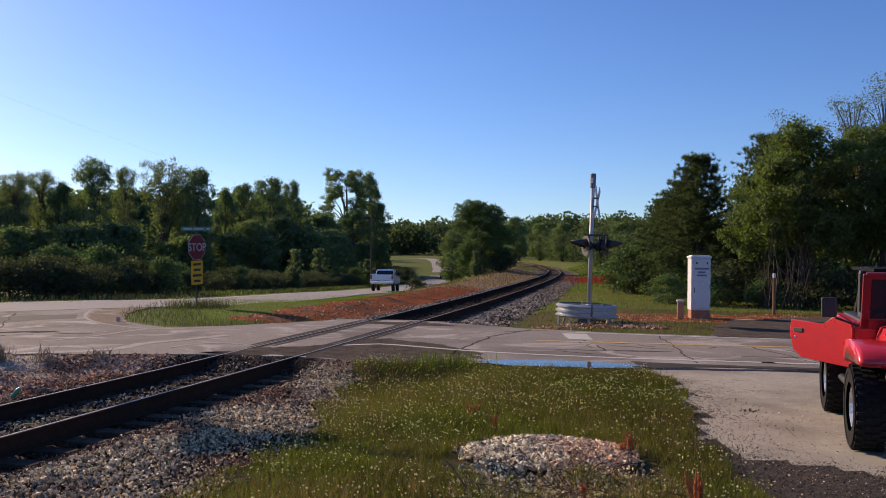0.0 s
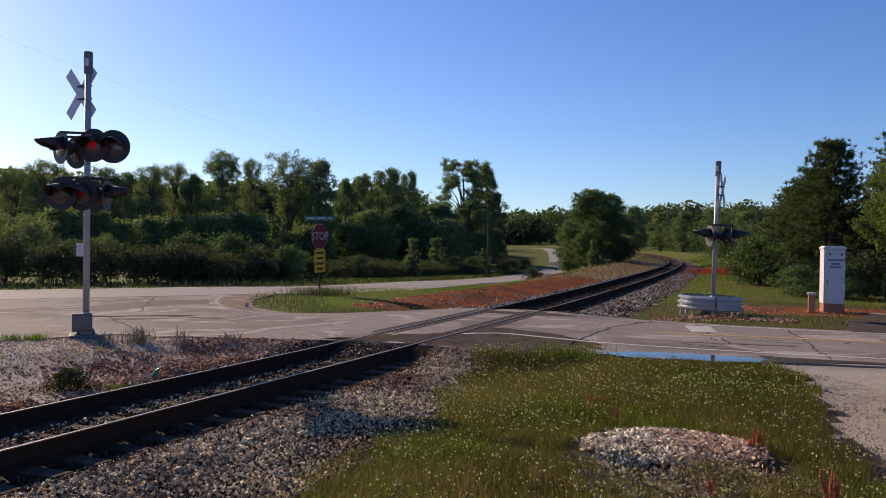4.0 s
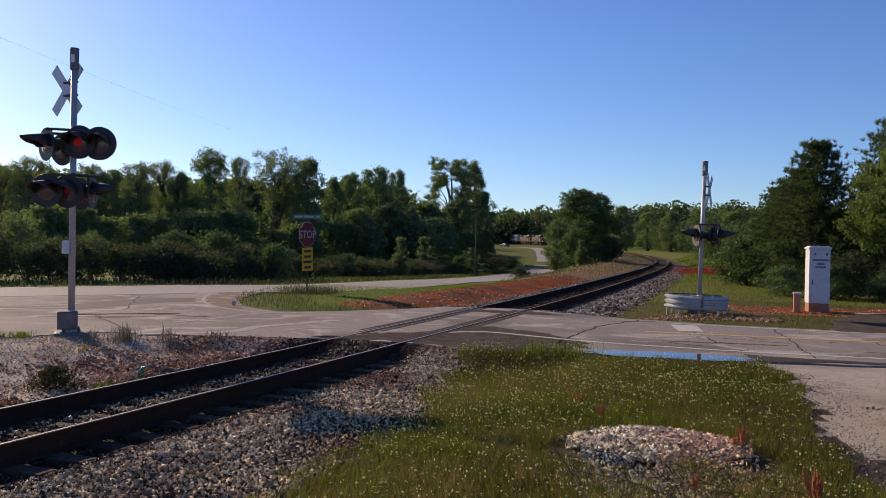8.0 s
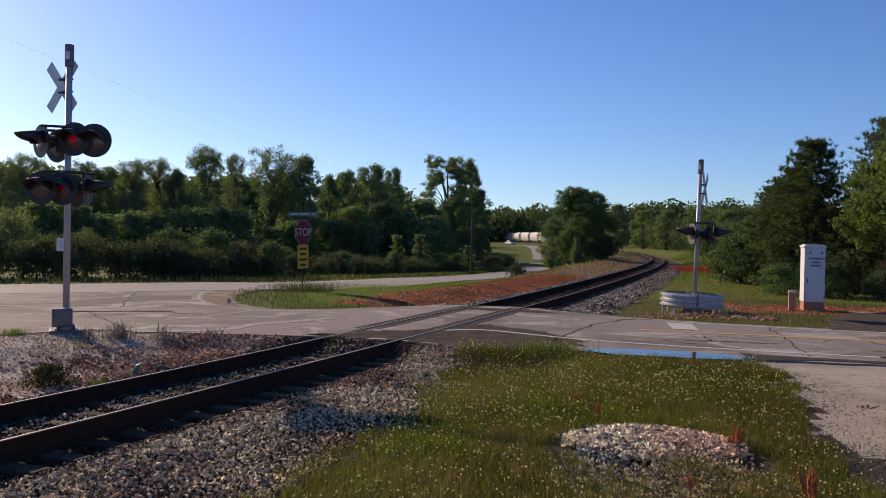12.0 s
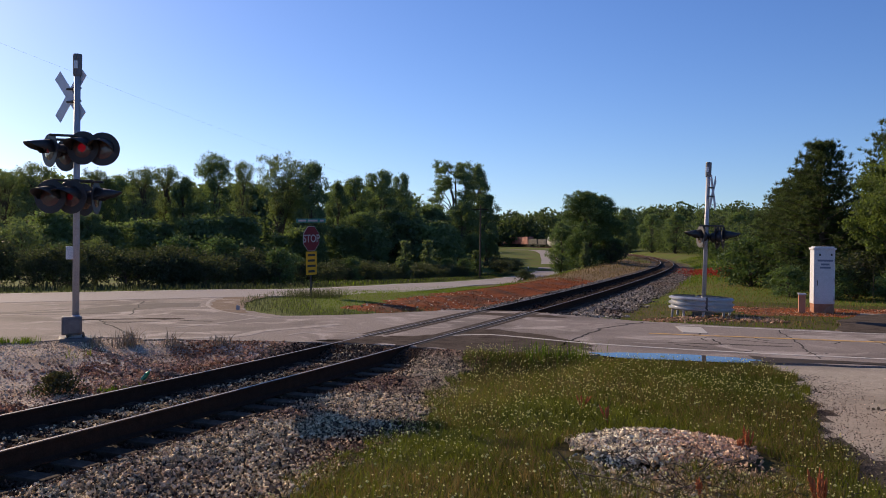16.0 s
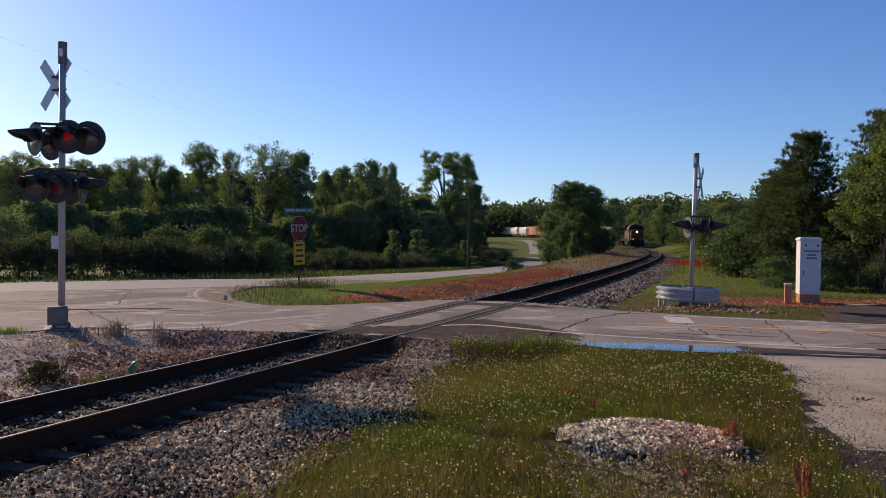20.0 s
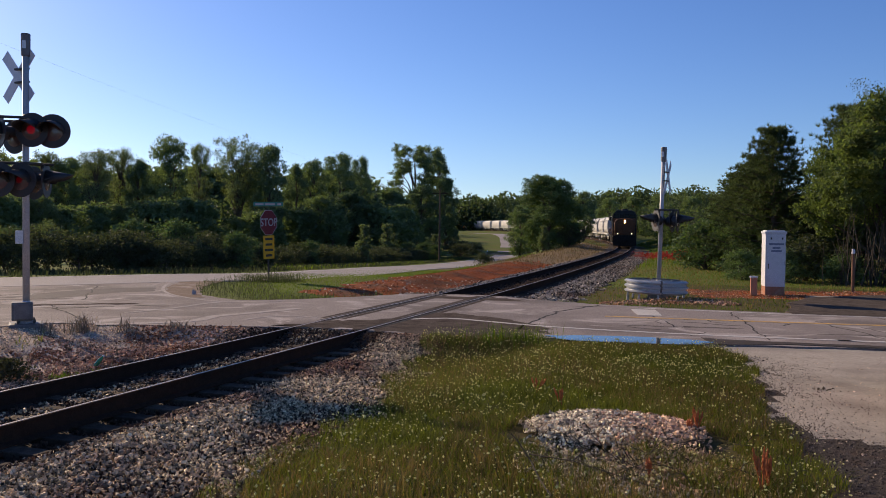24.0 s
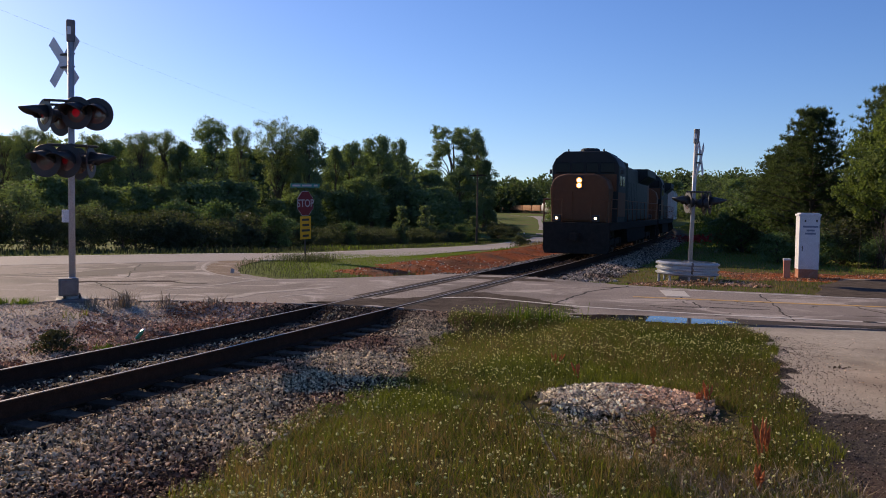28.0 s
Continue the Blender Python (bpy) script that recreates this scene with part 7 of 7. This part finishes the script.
def road_car(name, label, kind_, body):
    """A pickup or a car; y is ahead, origin under its middle."""
    t = empty(name, Matrix.Identity(4), label, "pickup truck" if kind_ == "pickup" else "car")
    L = 5.5 if kind_ == "pickup" else 4.7
    up = 0.22 if kind_ == "pickup" else 0.0
    r = 0.39 if kind_ == "pickup" else 0.34
    for x in (-0.82, 0.82):
        for y in (-L * 0.29, L * 0.31):
            wheel(t, x, y, r, 0.25, side=1 if x > 0 else -1)
    bm = B()
    box(bm, (0, 0, 0.66 + up), (1.9, L, 0.5), bevel=0.1)
    box(bm, (0, 0, 0.45 + up), (1.8, L * 0.94, 0.2), bevel=0.04)
    if kind_ == "pickup":
        box(bm, (0, -L * 0.31, 0.98 + up), (1.88, L * 0.36, 0.3), bevel=0.05)
        box(bm, (0, L * 0.36, 0.93 + up), (1.8, L * 0.24, 0.2), bevel=0.07)
    else:
        box(bm, (0, L * 0.33, 0.9), (1.76, L * 0.3, 0.22), bevel=0.08)
        box(bm, (0, -L * 0.2, 0.95), (1.84, L * 0.56, 0.22), bevel=0.06)
    part("body", bm, body, t)
    c, ln = (0.35, 2.0) if kind_ == "pickup" else (-0.45, 2.9)
    bm = B()
    box(bm, (0, c, 1.28 + up), (1.66, ln, 0.58), bevel=0.06, taper=(0.84, 0.72))
    cab = part("cab", bm, body, t)
    bm = B()
    box(bm, (0, c, 1.26 + up), (1.5, ln * 1.01, 0.4), bevel=0.03, taper=(0.86, 0.78))
    part("windscreens", bm, M_GLASS, cab)
    bm = B()
    box(bm, (0, c, 1.26 + up), (1.665, ln * 0.74, 0.38), bevel=0.03, taper=(0.86, 0.78))
    part("side_windows", bm, M_GLASS, cab)
    if kind_ == "pickup":
        bm = B()
        box(bm, (0, -L * 0.3, 1.11 + up), (1.6, L * 0.32, 0.06), bevel=0.01)
        part("bed_floor", bm, M_BLACK, t)
        bm = B()
        box(bm, (0, -L / 2 - 0.005, 0.92 + up), (1.5, 0.03, 0.42), bevel=0.012)
        part("tailgate", bm, body, t)
    for x in (-0.86, 0.86):
        bm = B()
        box(bm, (x, -L / 2 - 0.002, 0.92 + up), (0.15, 0.04, 0.34), bevel=0.012)
        part("tail_light", bm, M_TAIL, t)
        bm = B()
        box(bm, (x * 1.16, c + ln * 0.36, 1.18 + up), (0.18, 0.08, 0.18), bevel=0.02)
        part("mirror", bm, M_BLACK, t)
    bm = B()
    box(bm, (0, -L / 2 - 0.05, 0.55 + up), (1.84, 0.14, 0.17), bevel=0.03)
    part("rear_bumper", bm, M_CHROME if kind_ == "pickup" else M_BLACK, t)
    bm = B()
    box(bm, (0, -L / 2 - 0.125, 0.57 + up), (0.3, 0.01, 0.12))
    part("plate", bm, M_SIGN_WHITE, t)
    return t


pickup = road_car("pickup_truck", "white pickup truck driving away on the county road", "pickup", M_WHITE_CAR)
dark_car = road_car("car", "dark car driving away on the county road", "car", M_DARK_CAR)


# ---------------------------------------------------------------- the train
def bogie(parent, y, axles, r=0.48):
    """A three- or two-axle railway truck."""
    b = empty("bogie", Matrix.Identity(4), "", "")
    b.parent = parent
    b.matrix_local = pose(0, y, 0)
    sp = 1.85 if axles == 3 else 1.78
    bm = B()
    for sx in (-1, 1):
        box(bm, (sx * 1.05, 0, 0.55), (0.16, sp * (axles - 1) + 0.9, 0.28), bevel=0.04)
        for k in range(axles):
            box(bm, (sx * 1.08, (k - (axles - 1) / 2) * sp, 0.48), (0.2, 0.36, 0.4), bevel=0.03)
    box(bm, (0, 0, 0.62), (2.1, 0.5, 0.24), bevel=0.03)
    part("side_frame", bm, M_UNDER, b)
    for k in range(axles):
        bm = B()
        yy = (k - (axles - 1) / 2) * sp
        for sx in (-1, 1):
            lathe(bm, [(0.0, -0.07), (r, -0.06), (r + 0.03, 0.04), (r + 0.03, 0.07), (0.0, 0.07)], 24, pose(sx * 0.74, yy, r, 0, -90 * sx, 0))
        rod(bm, (-0.74, yy, r), (0.74, yy, r), 0.08, seg=10)
        part("wheelset", bm, M_DARK_STEEL, b)
    return b


def locomotive(lit):
    """A heavy diesel; y ahead with the front coupler at 0, z from the rail."""
    L, W = 22.3, 3.0
    t = empty("locomotive", Matrix.Identity(4), "dark blue and yellow diesel locomotive with lit headlights on the track", "locomotive", "train")
    for y in (-4.3, -L + 4.3):
        bogie(t, y, 3, 0.53)
    bm = B()
    box(bm, (0, -L / 2, 1.28), (2.9, L - 1.4, 0.34), bevel=0.03)
    part("frame", bm, M_UNDER, t)
    bm = B()
    prism(bm, [(-4.2, 1.1), (4.2, 1.1), (3.7, 0.4), (-3.7, 0.4)], 2.7, pose(0, -L / 2, 0, 0, 0, 90), bevel=0.05)
    part("fuel_tank", bm, M_UNDER, t)
    bm = B()
    prism(bm, [(-1.35, 0.12), (1.35, 0.12), (1.42, 0.3), (1.42, 1.45), (-1.42, 1.45), (-1.42, 0.3)], 0.22, pose(0, -0.75, 0), bevel=0.03)
    part("pilot", bm, M_UNDER, t, "black snow plough pilot")
    bm = B()
    box(bm, (0, -0.35, 0.85), (0.32, 0.7, 0.34), bevel=0.05)
    part("coupler", bm, M_UNDER, t)
    # nose: broad with sloped shoulders
    bm = B()
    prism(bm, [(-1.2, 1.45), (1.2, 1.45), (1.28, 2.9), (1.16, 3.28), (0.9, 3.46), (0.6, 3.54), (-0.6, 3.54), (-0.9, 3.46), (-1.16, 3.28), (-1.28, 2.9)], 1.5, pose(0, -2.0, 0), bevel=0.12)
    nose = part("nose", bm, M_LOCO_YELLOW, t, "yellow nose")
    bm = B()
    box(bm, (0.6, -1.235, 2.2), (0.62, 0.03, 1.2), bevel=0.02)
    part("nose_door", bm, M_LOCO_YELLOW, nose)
    bm = B()
    box(bm, (0, -1.28, 3.16), (0.34, 0.14, 0.6), bevel=0.05)
    part("headlight_housing", bm, M_BLACK, nose)
    for z in (3.04, 3.26):
        bm = lathe(B(), [(0.0, 0.03), (0.06, 0.02), (0.08, 0.0)], 18, pose(0, -1.2, z, -90, 0, 0))
        part("headlight", bm, M_LAMP if lit else M_UNLIT, nose, "burning amber headlight" if lit else "unlit headlight")
        # glowing ring draws the lamp's orange halo; plain chrome where unlit
        bm = lathe(B(), [(0.08, 0.0), (0.13, -0.01), (0.135, -0.03)], 18, pose(0, -1.2, z, -90, 0, 0), caps=False)
        part("reflector", bm, M_LAMP_HALO if lit else M_CHROME, nose)
    for sx in (-1, 1):
        bm = B()
        box(bm, (sx * 0.83, -0.72, 1.62), (0.3, 0.22, 0.3), bevel=0.04)
        d = part("ditch_light_housing", bm, M_BLACK, t)
        bm = lathe(B(), [(0.0, 0.03), (0.05, 0.02), (0.065, 0.0)], 18, pose(sx * 0.83, -0.6, 1.63, -90, 0, 0))
        part("ditch_light", bm, M_DITCH if lit else M_UNLIT, d, "burning ditch light" if lit else "unlit ditch light")
        for x in (0.62, 1.38):
            bm = B()
            rod(bm, (sx * x, -0.66, 1.45), (sx * x, -0.66, 2.42), 0.02, seg=6)
            part("end_stanchion", bm, M_LOCO_YELLOW, t)
        bm = B()
        rod(bm, (sx * 0.62, -0.66, 2.42), (sx * 1.38, -0.66, 2.42), 0.02, seg=6)
        part("end_rail", bm, M_LOCO_YELLOW, t)
        for k in range(5):
            bm = B()
            box(bm, (sx * 1.2, -0.75 - 0.12 * k, 0.42 + 0.24 * k), (0.5, 0.22, 0.04), bevel=0.008)
            part("step", bm, M_UNDER, t)
        for z in (2.05, 2.45):
            bm = B()
            rod(bm, (sx * 1.45, -0.85, z), (sx * 1.45, -L + 0.9, z), 0.018, seg=6)
            part("handrail", bm, M_LOCO_YELLOW, t)
        for y in np.linspace(-0.85, -L + 0.9, 12):
            bm = B()
            rod(bm, (sx * 1.45, y, 1.45), (sx * 1.45, y, 2.45), 0.018, seg=6)
            part("stanchion", bm, M_LOCO_YELLOW, t)
    # cab with a rounded roof
    bm = B()
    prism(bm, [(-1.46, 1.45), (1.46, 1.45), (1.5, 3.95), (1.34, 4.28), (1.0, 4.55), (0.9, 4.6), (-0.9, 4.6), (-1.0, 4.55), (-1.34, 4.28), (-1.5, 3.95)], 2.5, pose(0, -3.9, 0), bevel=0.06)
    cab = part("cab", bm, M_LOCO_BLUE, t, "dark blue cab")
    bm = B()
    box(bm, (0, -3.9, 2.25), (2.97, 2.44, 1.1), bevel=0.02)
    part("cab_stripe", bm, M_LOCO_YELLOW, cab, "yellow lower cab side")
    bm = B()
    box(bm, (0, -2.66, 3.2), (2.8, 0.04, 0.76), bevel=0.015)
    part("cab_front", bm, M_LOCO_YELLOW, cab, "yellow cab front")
    for x, w in ((-1.0, 0.62), (-0.32, 0.52), (0.32, 0.52), (1.0, 0.62)):
        bm = B()
        box(bm, (x, -2.63, 3.86), (w, 0.03, 0.46), bevel=0.03)
        part("cab_window", bm, M_CAB_GLASS, cab)
    for sx in (-1, 1):
        for y in (-3.45, -4.35):
            bm = B()
            box(bm, (sx * 1.478, y, 3.4), (0.03, 0.7, 0.66), bevel=0.02)
            part("cab_window", bm, M_CAB_GLASS, cab)
        bm = B()
        box(bm, (sx * 0.72, -2.68, 4.28), (0.42, 0.04, 0.12), bevel=0.01)
        part("number_board", bm, M_LOCO_GREY, cab)
        bm = B()
        box(bm, (sx * 1.6, -2.9, 3.7), (0.12, 0.05, 0.2), bevel=0.02)
        part("mirror", bm, M_BLACK, cab)
    bm = B()
    lathe(bm, [(0.45, 4.62), (0.45, 4.74), (0.35, 4.8), (0.0, 4.82)], 18, pose(0, -3.9, 0))
    part("roof_unit", bm, M_LOCO_BLUE, cab)
    for x in (-0.7, 0.9):
        bm = B()
        rod(bm, (x, -3.4, 4.4), (x, -3.4, 4.75), 0.05, 0.03, 8)
        part("antenna", bm, M_BLACK, cab)
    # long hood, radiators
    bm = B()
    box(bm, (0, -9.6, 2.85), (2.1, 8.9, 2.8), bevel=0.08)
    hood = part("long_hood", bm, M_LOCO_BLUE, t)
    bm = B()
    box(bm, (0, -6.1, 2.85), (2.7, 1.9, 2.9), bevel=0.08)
    part("equipment_blower", bm, M_LOCO_GREY, hood, "grey blower section in shaded paint")
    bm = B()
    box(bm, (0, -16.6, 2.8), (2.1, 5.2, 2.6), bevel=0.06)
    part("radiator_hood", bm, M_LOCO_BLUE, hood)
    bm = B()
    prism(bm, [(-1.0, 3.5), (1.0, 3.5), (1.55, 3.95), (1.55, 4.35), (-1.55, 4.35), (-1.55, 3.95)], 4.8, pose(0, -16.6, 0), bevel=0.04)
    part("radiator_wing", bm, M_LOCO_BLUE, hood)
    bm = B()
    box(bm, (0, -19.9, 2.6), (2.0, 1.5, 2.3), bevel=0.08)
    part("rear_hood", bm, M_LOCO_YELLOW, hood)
    for k in range(9):
        for sx in (-1, 1):
            bm = B()
            box(bm, (sx * 1.06, -7.6 - 0.72 * k, 2.6), (0.03, 0.62, 1.7), bevel=0.01)
            part("hood_door", bm, M_LOCO_BLUE, hood)
    bm = B()
    box(bm, (0, -10.2, 4.05), (0.9, 1.4, 0.22), bevel=0.05)
    part("exhaust_stack", bm, M_BLACK, hood)
    bm = B()
    box(bm, (0, -L + 0.75, 0.9), (2.8, 0.2, 1.0), bevel=0.04)
    part("rear_plate", bm, M_UNDER, t)
    return t


def hopper(name, mat, label, style):
    """A freight car 17.4 m over its couplers; front coupler at 0."""
    L = 17.4
    t = empty(name, Matrix.Identity(4), label, "freight car", "train")
    for y in (-2.4, -L + 2.4):
        bogie(t, y, 2)
    if style == "hopper":
        bm = B()
        pr = [(-0.9, 1.2), (0.9, 1.2), (1.42, 1.75), (1.55, 2.4), (1.55, 3.3), (1.42, 3.95), (1.05, 4.4), (0.5, 4.58), (-0.5, 4.58), (-1.05, 4.4), (-1.42, 3.95), (-1.55, 3.3), (-1.55, 2.4), (-1.42, 1.75)]
        prism(bm, pr, 13.6, pose(0, -L / 2, 0), bevel=0.04)
        body = part("body", bm, mat, t)
        bm = B()
        box(bm, (0, -L / 2, 4.63), (0.9, 13.0, 0.08), bevel=0.02)
        part("running_board", bm, M_GALV, body)
        for y in (-5, -8.7, -12.4):
            bm = B()
            prism(bm, [(-1.3, 1.4), (1.3, 1.4), (0.35, 0.55), (-0.35, 0.55)], 2.0, pose(0, y, 0, 0, 0, 90), bevel=0.03)
            part("discharge_bay", bm, mat, body)
        for sx in (-1, 1):
            bm = B()
            box(bm, (sx * 1.5, -L / 2, 1.5), (0.1, L - 2.2, 0.28), bevel=0.02)
            part("side_sill", bm, mat, t)
            for k in range(4):
                bm = B()
                box(bm, (sx * 1.52, -3.4 - 3.5 * k, 2.85), (0.1, 0.1, 2.3), bevel=0.02)
                part("rib", bm, mat, body)
        for y, sl in ((-1.75, 1), (-L + 1.75, -1)):
            bm = B()
            for x in (-1.2, -0.4, 0.4, 1.2):
                rod(bm, (x, y + 0.3 * sl, 1.4), (x, y - 0.1 * sl, 4.2), 0.05, seg=6)
            part("end_frame", bm, mat, t)
    else:
        h = 3.9 if style == "box" else 2.7
        bm = B()
        box(bm, (0, -L / 2, 1.1 + h / 2 - 0.1), (3.05, L - 2.0, h - 0.3), bevel=0.05)
        body = part("body", bm, mat, t)
        for sx in (-1, 1):
            for k in range(11):
                bm = B()
                box(bm, (sx * 1.55, -1.8 - 1.38 * k, 1.0 + h / 2), (0.12, 0.14, h - 0.4), bevel=0.02)
                part("rib", bm, mat, body)
            if style == "box":
                bm = B()
                box(bm, (sx * 1.56, -L / 2, 1.0 + h / 2), (0.08, 3.0, h - 0.5), bevel=0.02)
                part("sliding_door", bm, mat, body)
        bm = B()
        box(bm, (0, -L / 2, 1.05 + h - 0.2), (3.1, L - 1.95, 0.14), bevel=0.03)
        part("top_rim" if style != "box" else "roof", bm, mat, body)
    bm = B()
    box(bm, (0, -L / 2, 1.05), (0.5, L - 1.0, 0.3), bevel=0.03)
    part("centre_sill", bm, M_UNDER, t)
    for y in (-0.35, -L + 0.35):
        bm = B()
        box(bm, (0, y, 0.88), (0.28, 0.7, 0.3), bevel=0.04)
        part("coupler", bm, M_DARK_STEEL, t)
    return t


loco_a, loco_b = locomotive(True), locomotive(False)
hop = hopper("covered_hopper", M_HOPPER, "pale grey covered hopper car in the train", "hopper")
boxc = hopper("boxcar", M_BOXCAR, "faded red boxcar in the train", "box")
oran = hopper("gondola", M_ORANGE, "rusty orange high-sided gondola in the train", "gondola_high")
gond = hopper("gondola", M_GONDOLA, "black low gondola in the train", "low")
I4 = Matrix.Identity(4)
TRAIN = [(loco_a, 22.3), (loco_b, 22.3)]
for proto, count in ((hop, 5), (gond, 2), (boxc, 3), (hop, 8), (oran, 5), (hop, 3)):
    for k in range(count):
        first = not any(o is proto for o, _ in TRAIN)
        TRAIN.append((proto if first else copy_thing(proto, I4), 17.4))
for o in (TRAIN[1][0],):
    o["label"] = "second dark blue diesel locomotive coupled behind the leader"


def on_track(s_front, length, inset):
    """The pose of a rail vehicle whose front coupler stands at s_front, pulled towards smaller s."""
    s1, s2 = s_front + inset, s_front + length - inset
    x1, y1, _ = track(s1)
    x2, y2, _ = track(s2)
    z1, z2 = float(track_z(s1)) + 0.025, float(track_z(s2)) + 0.025
    d = Vector((x1 - x2, y1 - y2, z1 - z2)).normalized()
    yaw = math.degrees(math.atan2(-d.x, d.y))
    p = Vector((x1, y1, z1)) + d * inset
    return pose(p.x, p.y, p.z, math.degrees(math.asin(d.z)), 0, yaw)


HEAD_END = 26.8


def run_left(t):
    """Metres the train has still to run at time t; it gathers speed from 15.6 to 18.2 m/s."""
    ts = np.linspace(t, 28, 200)
    v = np.interp(ts, [9, 17], [15.6, 18.2])
    return float(np.sum((v[1:] + v[:-1]) / 2 * np.diff(ts)))


def along_road(d, lane):
    x, y, z = road_at(d)
    x2, y2, z2 = road_at(d + 1.5)
    l = math.hypot(x2 - x, y2 - y)
    yaw = math.degrees(math.atan2(-(x2 - x), y2 - y))
    return pose(x + (y2 - y) / l * lane, y - (x2 - x) / l * lane, z, math.degrees(math.atan2(z2 - z, l)), 0, yaw)


def motions():
    times = [0.5 * k for k in range(57)]
    back = 0.0
    for car, length in TRAIN:
        inset = 4.3 if length > 20 else 2.4
        walk(car, [(t, on_track(HEAD_END + run_left(t) + back, length, inset)) for t in times])
        back += length
    # cars on the county road, which go away from the crossing
    y_of = lambda y: float(np.interp(y, ROAD_LINE[:, 1], ROAD_LEN))
    d0, d1 = y_of(72.5), y_of(183)
    walk(pickup, [(t, along_road(d0 + 23.2 * t, 1.0)) for t in times if d0 + 23.2 * t < ROAD_LEN[-1] - 3] + [(28.0, along_road(ROAD_LEN[-1] - 2.5, 1.0))])
    walk(dark_car, [(t, along_road(d1 + 22.0 * t, 1.0)) for t in times if d1 + 22.0 * t < ROAD_LEN[-1] - 3] + [(28.0, along_road(ROAD_LEN[-1] - 2.5, 1.0))])
    # the red car's door swings shut
    hinge = lambda a: pose(0.765, -1.0, 0.76, 0, 0, a)
    walk(red_door, [(0, hinge(46)), (4.0, hinge(46)), (5.0, hinge(20)), (5.6, hinge(0)), (28.0, hinge(0))])


# ---------------------------------------------------------------- ties of the track
tie_mesh = None
count = 0
s = -11.0
while count < 290:
    if not 6.9 < s < 16.4:
        x, y, h = track(s)
        if tie_mesh is None:
            bm = B()
            box(bm, (0, 0, -0.12), (2.6, 0.22, 0.18), bevel=0.012)
            ob = part("tie", bm, M_TIE, railway)
            tie_mesh = ob.data
        else:
            ob = new("tie", tie_mesh)
            ob.parent = railway
        k = math.sin(count * 12.9898) * 43758.5453
        k -= math.floor(k)
        ob.matrix_local = pose(x, y, float(track_z(s)) - 0.175 + 0.012 * (k - 0.5), 0.6 * (k - 0.5), 0, -math.degrees(h) + 2.5 * (k - 0.5))
        count += 1
    s += 0.54 if s < 120 else 0.8

motions()
